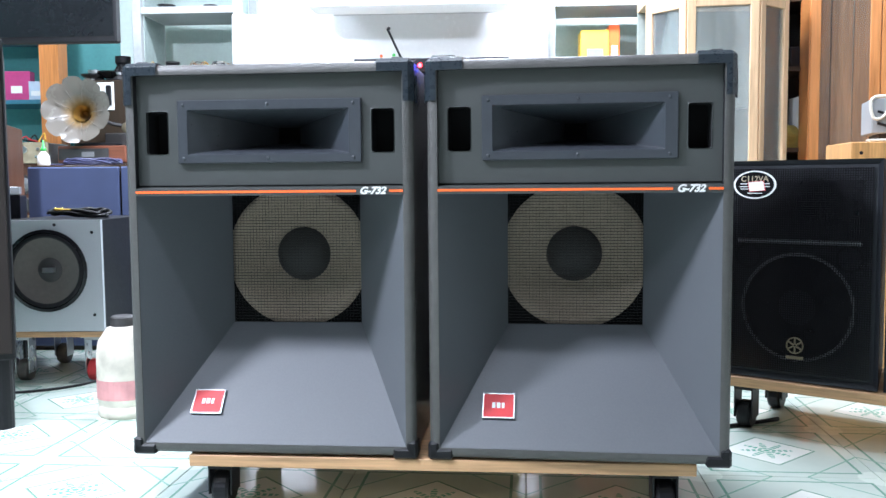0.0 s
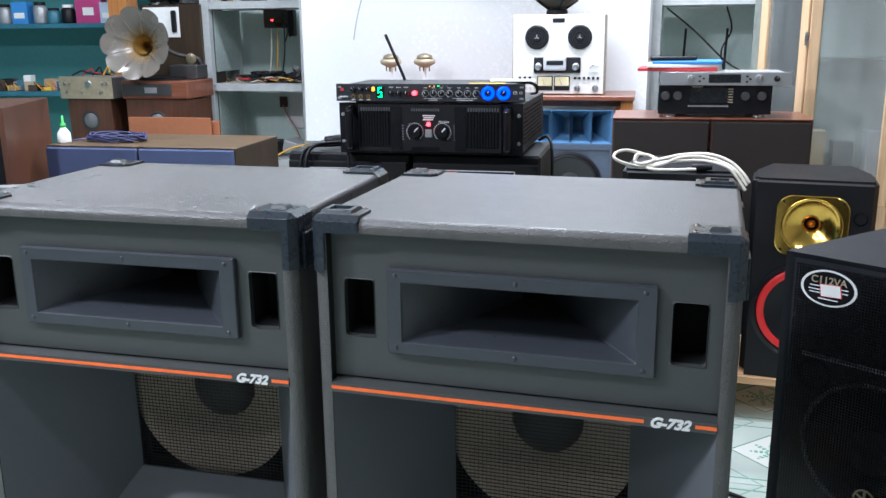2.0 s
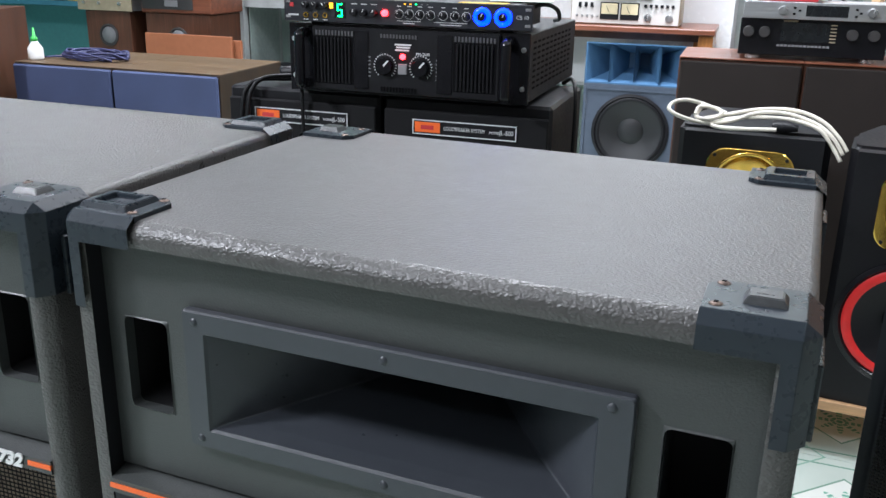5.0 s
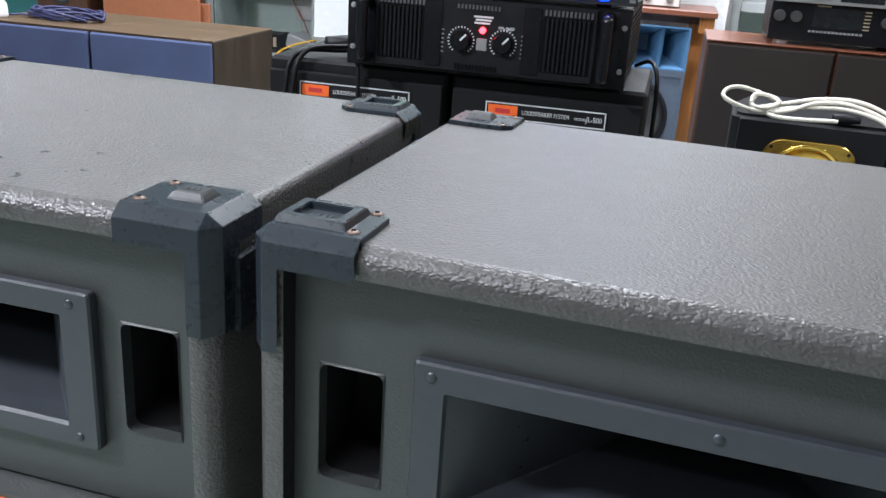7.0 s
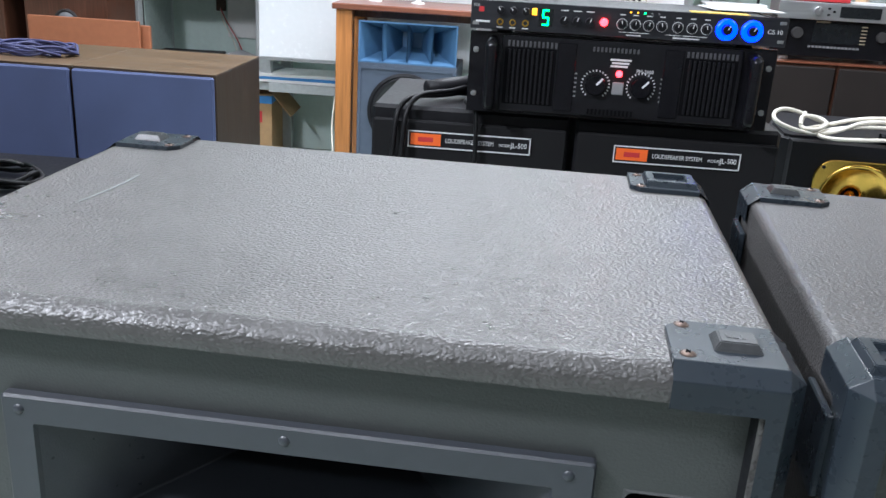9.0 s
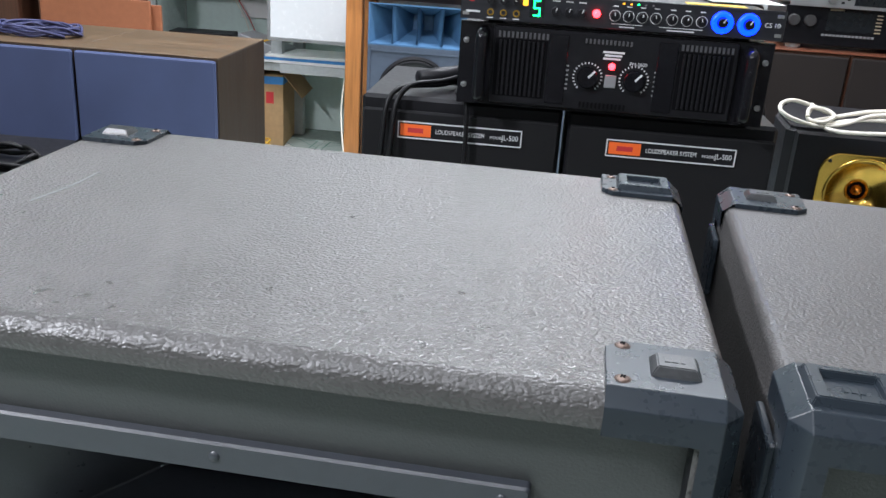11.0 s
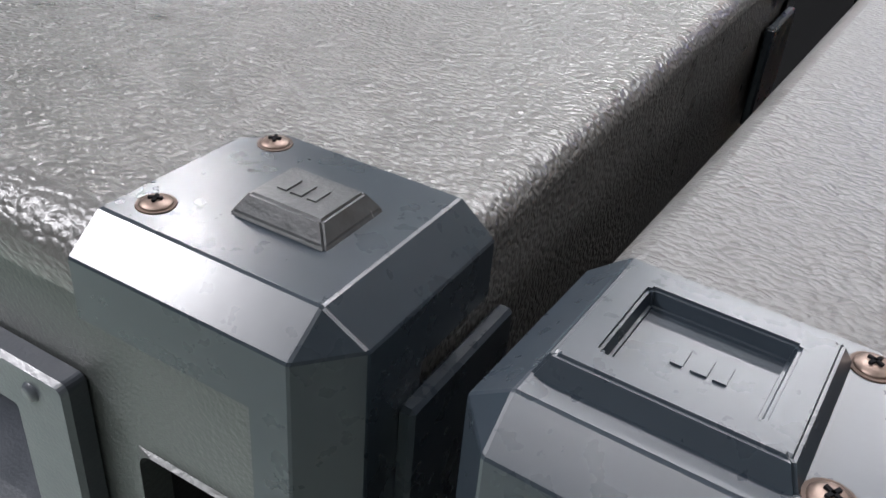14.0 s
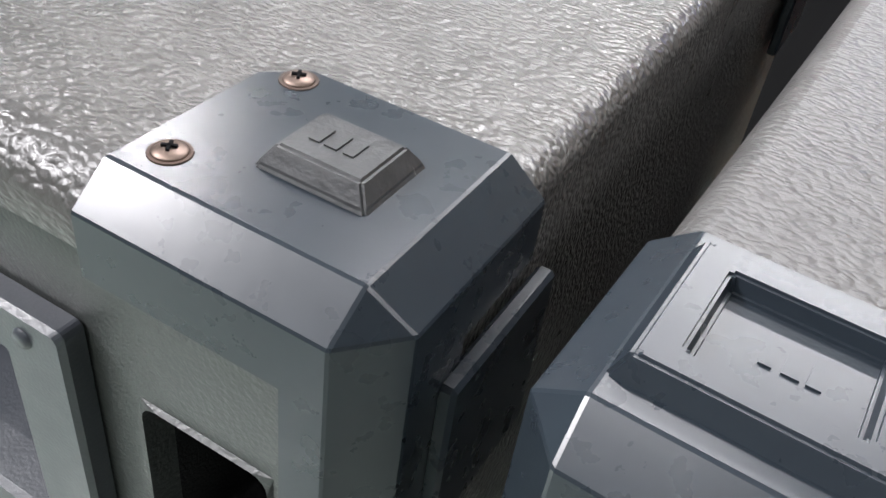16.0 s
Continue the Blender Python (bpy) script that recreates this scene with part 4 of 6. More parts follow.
for i, (pts, r) in enumerate((
        ([(-0.36, 3.08, 0.945), (-0.46, 2.96, 0.936), (-0.530, 2.875, 0.934), (-0.545, 2.852, 0.86), (-0.548, 2.850, 0.70), (-0.54, 2.852, 0.50)], 0.0055),
        ([(-0.36, 3.12, 0.955), (-0.45, 2.95, 0.946), (-0.515, 2.870, 0.937), (-0.530, 2.848, 0.85), (-0.532, 2.849, 0.66), (-0.52, 2.85, 0.40)], 0.0055),
        ([(-0.30, 3.2, 0.936), (-0.42, 2.89, 0.945), (-0.408, 2.858, 0.925), (-0.405, 2.853, 0.85), (-0.407, 2.852, 0.70), (-0.40, 2.852, 0.45)], 0.0045))):
    tagged(part("cable", tube(pts, r * 0.85), CABLE_BLACK, smooth=True), "black signal cable hanging over the loudspeaker front", "cable", "hanging cables")

for pts in ([(0.02, 2.97, 1.095), (0.050, 2.99, 1.104), (0.068, 3.02, 1.094), (0.066, 3.06, 1.074), (0.045, 3.12, 1.066)], [(0.065, 3.15, 0.934), (0.092, 3.10, 0.950), (0.108, 3.06, 0.930), (0.113, 3.045, 0.86), (0.112, 3.04, 0.70), (0.112, 3.04, 0.40)]):
    tagged(part("cable", tube(pts, 0.0042), CABLE_BLACK, smooth=True), "thin black cable behind the amplifier", "cable", "cables behind the amplifier")


# ---- blue-fronted loudspeakers and what lies on them ----
def blue_speaker(m):
    t = thing("blue_front_loudspeaker", "walnut loudspeaker with a faded blue cloth front", "loudspeaker", m, "blue-fronted loudspeakers")
    w, d, h = 0.409, 0.43, 0.802
    bm = box(-w / 2, w / 2, 0.016, d, 0, h, 0.002)
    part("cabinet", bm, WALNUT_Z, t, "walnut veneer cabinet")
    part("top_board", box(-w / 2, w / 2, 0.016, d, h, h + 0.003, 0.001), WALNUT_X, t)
    part("grille", box(-w / 2 + 0.003, w / 2 - 0.003, 0, 0.016, 0.02, h - 0.004, 0.005), BLUE_CLOTH, t, "faded blue cloth grille")
    return t


blue_speaker(pose(-1.789, 3.75, 0, 0, 0, 0.3))
blue_speaker(pose(-1.378, 3.752, 0, 0, 0, 0.3))

glue = thing("glue_bottle", "small white squeeze bottle with a green cap", "bottle", pose(-1.955, 3.83, 0.8055) @ Matrix.Scale(0.82, 4))
part("bottle", lathe([(0.0001, 0), (0.031, 0), (0.033, 0.01), (0.031, 0.05), (0.014, 0.075), (0.012, 0.082)], 20), PAPER, glue, smooth=True)
part("cap", lathe([(0.015, 0.080), (0.014, 0.094), (0.007, 0.10), (0.004, 0.135), (0.0001, 0.137)], 16), GREEN_CAP, glue, "green nozzle cap", smooth=True)


def coil(cx, cy, z, rx, ry, turns, r, seed, lift=0.02, tilt=0.0):
    """Loose loops of cable, lying flat."""
    rng = random.Random(seed)
    pts = []
    for k in range(turns * 9):
        a = 2 * math.pi * k / 9
        s = 0.72 + 0.28 * rng.random()
        x, y = rx * s * math.cos(a), ry * s * math.sin(a)
        pts.append((cx + x * math.cos(tilt) - y * math.sin(tilt), cy + x * math.sin(tilt) + y * math.cos(tilt), z + r + lift * rng.random()))
    return pts


pts = coil(-1.77, 3.92, 0.806, 0.135, 0.075, 13, 0.004, 3, 0.026) + [(-1.90, 3.90, 0.812), (-1.95, 3.865, 0.812)]
tagged(part("blue_cable_coil", tube(pts, 0.0036, 6, None, 5), CABLE_BLUE, smooth=True), "coiled dark blue cable on the walnut loudspeaker", "cable")


# ---- gold-horn loudspeakers ----
def gold_speaker(m, label):
    t = thing("gold_horn_loudspeaker", label, "loudspeaker", m, "gold-horn loudspeakers")
    w, d, h = 0.360, 0.38, 0.640
    bm = bmesh.new()
    loft([[(x * w / 2, y, z) for x, y in ((-0.90, 0.04), (0.90, 0.04), (1, 0.06), (1, d * 0.55), (0.72, d), (-0.72, d), (-1, d * 0.55), (-1, 0.06))] for z in (0.0, h)], True, bm)
    bm.faces.new([v for v in bm.verts if v.co.z < 0.001][::-1])
    bmesh.ops.recalc_face_normals(bm, faces=bm.faces)
    bmesh.ops.bevel(bm, geom=[e for e in bm.edges if abs(e.verts[0].co.z - e.verts[1].co.z) < 0.001], offset=0.010, segments=3, affect="EDGES")
    part("cabinet", bm, BLACK, t, "black moulded cabinet with chamfered corners")
    cz = h - 0.135
    part("front_board", holed_front(-0.90 * w / 2, 0.90 * w / 2, 0.006, h - 0.006, 0.0, [(0.0, cz, 0.0845), (0.0, 0.235, 0.147)], 0.041), BLACK, t)
    # a flange with rounded corners round the turned flare
    n = 12
    edge = [rrect(0.206 - k, 0.188 - k, 0.046, y, 0, cz, n) for k, y in ((0, -0.001), (0, -0.005), (0.004, -0.007))]
    angs = [math.atan2(q[2] - cz, q[0]) for q in edge[0]]
    edge.append([(0.0880 * math.cos(a), -0.007, cz + 0.0880 * math.sin(a)) for a in angs])
    bm = loft(edge)
    bmesh.ops.recalc_face_normals(bm, faces=bm.faces)
    hn = part("tweeter_horn", bm, GOLD, t, "polished gold flange and flare")
    part("flare", shell([(0.0880, 0.007), (0.0870, 0.0095), (0.0850, 0.0105), (0.0825, 0.0095), (0.076, 0.003), (0.066, -0.006), (0.053, -0.014), (0.043, -0.020), (0.033, -0.0245), (0.026, -0.028), (0.021, -0.034), (0.019, -0.040)], 48, "y", (0, 0, cz)), GOLD, hn, smooth=True)
    part("phase_plug", lathe([(0.014, 0), (0.010, 0.008), (0.004, 0.016), (0.0001, 0.018)], 24, "y", (0, 0.038, cz)), COPPER, hn, smooth=True)
    # Near-black disc paints the dark end of the flare.
    part("throat", lathe([(0.0205, 0), (0.0205, 0.001), (0.0001, 0.001)], 24, "y", (0, 0.0400, cz)), HOLE_SHADE, hn)
    for sx in (-1, 1):
        for sz in (-1, 1):
            part("screw", lathe([(0.0045, 0), (0.0040, 0.002), (0.0001, 0.0025)], 12, "y", (sx * 0.084, -0.007, cz + sz * 0.075)), BLACK, hn)
    wz = 0.235
    wf = part("woofer", lathe([(0.158, 0.0), (0.158, 0.010), (0.146, 0.013), (0.140, 0.006), (0.140, 0.0)], 48, "y", (0, 0, wz)), BLACK_GLOSS, t)
    part("red_ring", shell([(0.140, 0.008), (0.130, 0.013), (0.118, 0.008)], 48, "y", (0, 0, wz)), RED_RUBBER, wf, "red rubber surround", smooth=True)
    part("cone", shell([(0.118, 0.008), (0.085, -0.012), (0.05, -0.028)], 40, "y", (0, 0, wz)), BLACK, wf, smooth=True)
    part("dust_cap", lathe([(0.052, -0.029), (0.042, -0.016), (0.022, -0.006), (0.0001, -0.003)], 30, "y", (0, 0, wz)), BLACK_GLOSS, wf, smooth=True)
    part("port", lathe([(0.021, 0.0005), (0.021, 0.002), (0.016, 0.002), (0.016, 0.0007)], 20, "y", (0.133, 0, cz + 0.03)), BLACK_GLOSS, t)
    return t


gold_speaker(pose(0.470, 3.50, 0.155, 0, 0, -3), "black loudspeaker with a gold horn, under a white cable")
gold_speaker(pose(0.862, 3.43, 0.145, 0, 0, -8), "black loudspeaker with a gold horn and red-ringed woofer")
dolly(pose(0.66, 3.44, 0, 0, 0, -5), -0.40, 0.42, 0.0, 0.42, 0.150, BLACK, "low pine board on castors under the gold-horn loudspeakers", 0.026)
wc = thing("white_cable", "loosely looped cream cable arching over the loudspeaker top", "cable", pose(0, 0, 0))
part("loop", tube([(0.40, 3.60, 0.822), (0.34, 3.60, 0.842), (0.298, 3.58, 0.852), (0.270, 3.56, 0.846), (0.264, 3.53, 0.834), (0.292, 3.52, 0.820), (0.352, 3.53, 0.806), (0.412, 3.54, 0.813), (0.475, 3.55, 0.836), (0.546, 3.55, 0.838), (0.613, 3.53, 0.820), (0.650, 3.51, 0.793), (0.675, 3.50, 0.758)], 0.0050, 8), CABLE_WHITE, wc, smooth=True)
part("strand", tube([(0.520, 3.52, 0.803), (0.446, 3.51, 0.801), (0.390, 3.51, 0.801), (0.370, 3.53, 0.804), (0.400, 3.55, 0.814), (0.470, 3.55, 0.825), (0.548, 3.54, 0.827), (0.614, 3.52, 0.812), (0.647, 3.51, 0.778), (0.672, 3.50, 0.742)], 0.0050, 8), CABLE_WHITE, wc, smooth=True)
part("strand", tube([(0.350, 3.56, 0.812), (0.405, 3.57, 0.824), (0.480, 3.57, 0.842), (0.560, 3.56, 0.846), (0.622, 3.54, 0.828), (0.662, 3.52, 0.795), (0.684, 3.51, 0.765)], 0.0050, 8), CABLE_WHITE, wc, smooth=True)
part("tie", tube([(0.328, 3.54, 0.824), (0.336, 3.56, 0.840), (0.373, 3.57, 0.838), (0.390, 3.55, 0.828), (0.362, 3.53, 0.816), (0.330, 3.54, 0.820), (0.345, 3.58, 0.846)], 0.0050, 8), CABLE_WHITE, wc, smooth=True)
part("plug", lathe([(0.010, 0), (0.012, 0.02), (0.008, 0.06)], 14, "x", (0.51, 3.53, 0.808)), BLACK, wc, "black plug", smooth=True)


# ---- stage loudspeakers on their dolly ----
def stage_speaker(m, sx_sticker):
    t = thing("stage_loudspeaker", "black stage loudspeaker behind a perforated steel grille", "loudspeaker", m, "stage loudspeakers on a dolly")
    w, d, h = 0.428, 0.36, 0.612
    bm = bmesh.new()
    loft([[(-w / 2, 0, z), (w / 2, 0, z), (w / 2 - 0.06, d, z), (-w / 2 + 0.06, d, z)] for z in (0, h)], True, bm)
    bm.faces.new([v for v in bm.verts if v.co.z < 0.001][::-1])
    bm.faces.ensure_lookup_table()
    bmesh.ops.recalc_face_normals(bm, faces=bm.faces)
    f = min(bm.faces, key=lambda q: q.calc_center_median().y)
    r = bmesh.ops.inset_individual(bm, faces=[f], thickness=0.020)
    bmesh.ops.translate(bm, verts=f.verts[:], vec=(0, 0.014, 0))
    part("cabinet", bm, mat_dark_blue_black, t, "blue-black carpeted cabinet")
    bx0, bx1, bz0, bz1 = -w / 2 + 0.022, w / 2 - 0.022, 0.022, h - 0.022
    part("woofer_ring", lathe([(0.152, 0), (0.152, 0.003), (0.146, 0.004), (0.143, 0.0)], 48, "y", (0.0, 0.0136, 0.205)), GREY_MARK, t)
    part("woofer_cone", shell([(0.143, 0.0005), (0.10, 0.0008), (0.05, 0.0012)], 40, "y", (0.0, 0.0136, 0.205)), HOLE_SHADE, t, smooth=True)
    fl = [rrect(0.34, 0.165, 0.004, 0.0135, 0, 0.475), rrect(0.335, 0.160, 0.004, 0.010, 0, 0.475), rrect(0.325, 0.150, 0.004, 0.0105, 0, 0.475), rrect(0.20, 0.08, 0.004, 0.0132, 0, 0.485)]
    part("treble_horn", loft(fl, True), BLACK, t)
    # Silver colour paints the bright highlight along the horn's lip.
    part("horn_lip", box(-0.165, 0.165, 0.0075, 0.012, 0.382, 0.393, 0.001), SILVER, t, "pale lip of the horn, its highlight in the colour")
    for sx in (-1, 1):
        part("port", lathe([(0.036, 0), (0.036, 0.002), (0.030, 0.002), (0.030, 0.0004)], 24, "y", (sx * 0.135, 0.0136, 0.345)), HOLE_SHADE, t)
    # perforated grille: thin crossing bars
    bm = bmesh.new()
    n = 62
    for k in range(n):
        x = bx0 + (bx1 - bx0) * (k + 0.5) / n
        box(x - 0.0013, x + 0.0013, 0.0052, 0.0060, bz0, bz1, 0, bm)
    for k in range(90):
        z = bz0 + (bz1 - bz0) * (k + 0.5) / 90
        box(bx0, bx1, 0.0045, 0.0052, z - 0.0013, z + 0.0013, 0, bm)
    tagged(part("grille", bm, BLACK_GLOSS, t, "black perforated steel grille"), kind="stuff")
    em = part("emblem", lathe([(0.0235, 0), (0.0235, 0.003), (0.0200, 0.003), (0.0200, 0.0005)], 32, "y", (0.0, 0.0045, 0.100)), BRONZE, t, "round pale gold emblem")
    for k in range(6):
        part("spoke", box(-0.0022, 0.0022, -0.0030, 0.0, 0.003, 0.0195), BRONZE, em, m=pose(0, 0.0045, 0.100, 0, k * 60, 0))
    part("emblem_bar", box(-0.023, 0.023, 0.0015, 0.0045, 0.062, 0.070), BRONZE, t)
    if sx_sticker:
        st = part("sticker", lathe([(0.060, 0), (0.060, 0.0012), (0.0001, 0.0012)], 40, "y"), WHITE, t, "oval black sticker with a white rim", pose(sx_sticker, 0.0040, 0.545) @ Matrix.Diagonal((1.0, 1, 0.66, 1)))
        part("sticker_face", lathe([(0.054, 0.0012), (0.054, 0.0018), (0.0001, 0.0018)], 40, "y"), BLACK_GLOSS, st)
        words("C112VA", 0.022, CREAM, st, front(0, -0.0020, 0.024) @ Matrix.Diagonal((1, 1.5, 1, 1)), "model_lettering", 0.0003, 0.0004)
        for a, b2, z in ((-0.040, -0.012, 0.004), (-0.042, -0.015, -0.008), (-0.040, -0.014, -0.018), (0.026, 0.042, 0.004), (0.026, 0.042, -0.008), (-0.020, 0.022, -0.036)):
            part("text_bar", box(a, b2, -0.0026, -0.0018, z - 0.0018, z + 0.0018), MARK, st)
        part("label_border", box(-0.018, 0.028, -0.0030, -0.0019, -0.028, 0.014), RED, st, "thin red label border", pose(0, 0, 0, 0, -6, 0))
        part("price_label", box(-0.016, 0.026, -0.0034, -0.0020, -0.026, 0.012), PAPER, st, "white paper label", pose(0, 0, 0, 0, -6, 0))
    return t


mat_dark_blue_black = mat("blue_black_coating", (0.014, 0.016, 0.021), 0.55, spec=0.35, grain=300, vary=0.2, bump=0.3, bump_scale=500)
stage_speaker(pose(0.842, 2.480, 0.160, 0, 0, -34.7), -0.118)
stage_speaker(pose(1.203, 2.225, 0.160, 0, 0, -35.5), 0.06)
dolly(pose(1.02, 2.355, 0, 0, 0, -35.0), -0.42, 0.44, -0.015, 0.36, 0.156, BLACK, "pine board on castors under the stage loudspeakers", 0.028)

cb = thing("floor_cable", "black cable curling over the tiled floor", "cable")
part("loop", tube([(0.50, 2.75, 0.006), (0.58, 2.72, 0.006), (0.66, 2.74, 0.03), (0.69, 2.84, 0.02), (0.62, 2.93, 0.006), (0.52, 2.97, 0.006), (0.44, 3.02, 0.006)], 0.006, 8), CABLE_BLACK, cb, smooth=True)
part("tail", tube([(0.48, 2.60, 0.006), (0.58, 2.56, 0.006), (0.70, 2.58, 0.006), (0.86, 2.66, 0.006)], 0.006, 8), CABLE_BLACK, cb, smooth=True)


# ---- whiteboard, table, tape deck and the horn bins under the table ----
wbd = thing("whiteboard", "large white board with an aluminium edge leaning on the racks", "whiteboard", pose(-0.625, 5.63, 0.585, -1.2))
part("panel", box(-0.99, 0.99, 0, 0.012, 0.012, 1.19), WHITE_GLOSS, wbd, "glossy white panel")
for nm, q in (("edge", (-0.995, 0.995, -0.004, 0.016, 0, 0.018)), ("edge", (-0.995, 0.995, -0.004, 0.016, 1.186, 1.204)), ("edge", (-1.0, -0.985, -0.0045, 0.0165, 0, 1.204)), ("edge", (0.985, 1.0, -0.0045, 0.0165, 0, 1.204))):
    part(nm, box(*q, 0.002), ALU, wbd, "aluminium edging")
for x, z, mm in ((-0.05, 0.93, ORANGE), (0.03, 0.935, GREEN_CAP), (0.0, 1.10, BLACK)):
    part("magnet", lathe([(0.010, 0), (0.010, 0.004), (0.0001, 0.005)], 16, "y", (x, 0, z)), mm, wbd)
for k, pts in enumerate(([(-0.62, -0.004, 1.2), (-0.58, -0.02, 0.98), (-0.60, -0.03, 0.86), (-0.64, -0.03, 0.72), (-0.66, -0.04, 0.6)], [(-0.50, -0.004, 1.2), (-0.55, -0.02, 1.0), (-0.60, -0.025, 0.84), (-0.56, -0.02, 0.90)])):
    part("string", tube(pts, 0.002, 5), GREY_MARK, wbd, smooth=True)
ac = thing("air_conditioner", "white box-shaped unit hanging above the whiteboard", "air conditioner", pose(-0.465, 5.18, 1.73))
part("body", box(-0.58, 0.58, 0, 0.24, 0.0, 0.27, 0.02, None, 3), WHITE, ac)
part("outlet_flap", box(-0.50, 0.50, -0.004, 0.02, 0.006, 0.045, 0.004), PAPER, ac)
part("bracket", box(-0.5, 0.5, 0.24, 1.12, 0.10, 0.13), WHITE, ac)

tb = thing("table", "orange-brown varnished wooden table", "table", pose(0, 0, 0))
part("tabletop", box(-1.165, 0.303, 5.20, 5.60, 0.880, 0.905, 0.004), RED_WOOD, tb, "red-brown varnished top")
# Added strip in darker wood that stands for shadow below the tabletop.
part("under_top_shade", box(-1.13, 0.27, 5.30, 5.32, 0.845, 0.880), RED_WOOD_Z, tb)
part("end_block", box(0.235, 0.295, 5.235, 5.59, 0.815, 0.880, 0.003), ORANGE_WOOD, tb)
for x, y in ((-1.115, 5.25), (-1.115, 5.565), (0.235, 5.565)):
    part("leg", box(x - 0.035, x + 0.035, y - 0.028, y + 0.028, 0, 0.880, 0.003), ORANGE_WOOD, tb)


DECK_FACE = mat("aged_white_enamel", (0.62, 0.61, 0.58), 0.4, vary=0.06, blotch=8)


def tape_deck(m):
    t = thing("tape_deck", "white upright reel-to-reel tape deck with two black hubs", "tape deck", m)
    w, h = 0.470, 0.400
    part("case", box(-w / 2, w / 2, 0.006, 0.20, 0, h, 0.004), CREAM, t, "beige case")
    part("face", box(-w / 2 + 0.004, w / 2 - 0.004, 0, 0.006, 0.004, h - 0.004, 0.002), DECK_FACE, t, "white enamel face")
    for x in (-0.108, 0.108):
        hub = part("reel_hub", lathe([(0.060, 0), (0.060, 0.008), (0.054, 0.012), (0.018, 0.012), (0.018, 0.02), (0.0001, 0.02)], 36, "y", (x, 0, 0.288)), BLACK, t, "black ribbed reel table")
        for rr in (0.024, 0.036, 0.047):
            part("hub_ring", lathe([(rr, 0.0118), (rr, 0.0128), (rr - 0.003, 0.0128), (rr - 0.003, 0.0118)], 30, "y", (x, 0, 0.288)), BLACK_GLOSS, hub)
        for k in range(3):
            part("spindle_wing", box(-0.002, 0.002, -0.022, -0.012, 0, 0.012), GREY_METAL, hub, m=pose(x, 0, 0.288, 0, k * 120, 0))
    part("top_plate", box(-0.03, 0.03, -0.002, 0, 0.360, 0.380, 0.0005), BLACK, t)
    hb = part("head_block", box(-0.122, 0.115, -0.012, 0, 0.110, 0.188, 0.003), BLACK, t, "black head block")
    part("head_cover", box(-0.072, 0.045, -0.035, -0.012, 0.122, 0.190, 0.012, None, 3), SILVER, hb, "pale head cover")
    part("cover_slot", box(-0.055, 0.03, -0.0365, -0.034, 0.150, 0.172, 0.001), BLACK, hb)
    for x in (-0.098, 0.092):
        part("guide", lathe([(0.018, 0), (0.018, 0.014), (0.010, 0.018), (0.0001, 0.018)], 20, "y", (x, -0.012, 0.142)), STEEL, hb)
    for x in (-0.065, 0.022):
        mt = part("level_meter", box(x - 0.040, x + 0.040, -0.004, 0, 0.022, 0.094, 0.001), BLACK, t)
        part("meter_face", box(x - 0.035, x + 0.035, -0.0052, -0.004, 0.045, 0.090), METER, mt, "cream meter dial")
        part("needle", box(-0.0008, 0.0008, -0.0065, -0.0052, 0.0, 0.032), BLACK, mt, m=pose(x, 0, 0.05, 0, -25, 0))
    for k in range(6):
        part("push_button", box(0.082 + k * 0.023, 0.094 + k * 0.023, -0.008, 0, 0.078, 0.090, 0.001), BLACK, t)
    for x, z in ((0.10, 0.035), (0.19, 0.035)):
        knob(t, x, 0, z, 0.016, 0.012, STEEL, 0.2)
    for k in range(5):
        knob(t, -0.205 + k * 0.022, 0, 0.035, 0.005, 0.008, STEEL, 0, False)
    for k in range(3):
        part("key", box(-0.200 + k * 0.026, -0.188 + k * 0.026, -0.010, 0, 0.072, 0.092, 0.001), BLACK, t)
    part("tension_arm", tube([(0.16, -0.01, 0.135), (0.185, -0.012, 0.150), (0.205, -0.012, 0.145)], 0.003, 6), STEEL, t)
    return t


tape_deck(pose(-0.087, 5.265, 0.906, 0, 0, 0))


def basket(m, r, label, deep=0.62, magnet=None):
    """A bare loudspeaker driver: ring, basket arms, magnet and cone."""
    t = thing("bare_driver", label, "speaker driver", m, "bare drivers on shelves")
    hh = r * deep
    part("ring", lathe([(r, hh), (r, hh + 0.006), (r * 0.88, hh + 0.008), (r * 0.86, hh), (r, hh)], 28), BLACK, t)
    part("cone", shell([(r * 0.87, hh), (r * 0.6, hh * 0.68), (r * 0.3, hh * 0.42)], 24, "z"), CONE_DARK, t, smooth=True)
    part("dust_cap", lathe([(r * 0.31, hh * 0.42), (r * 0.2, hh * 0.58), (0.0001, hh * 0.62)], 18), CONE_DARK, t, smooth=True)
    part("magnet", lathe([(r * 0.48, 0), (r * 0.48, hh * 0.26), (r * 0.38, hh * 0.36), (r * 0.38, hh * 0.40), (0.0001, hh * 0.40)], 24), magnet or (STEEL if r < 0.07 else BLACK), t)
    for k in range(4):
        a = math.pi / 2 * k + 0.4
        part("arm", tube([(r * 0.36 * math.cos(a), r * 0.36 * math.sin(a), hh * 0.36), (r * 0.94 * math.cos(a), r * 0.94 * math.sin(a), hh)], r * 0.07, 6, None, 1), BLACK, t)
    return t


basket(pose(-0.105, 5.36, 1.3065), 0.115, "black bare woofer lying on the tape deck")


CONE_MID_GREY = mat("grey_cone", (0.016, 0.017, 0.019), 0.6, grain=60, vary=0.2)


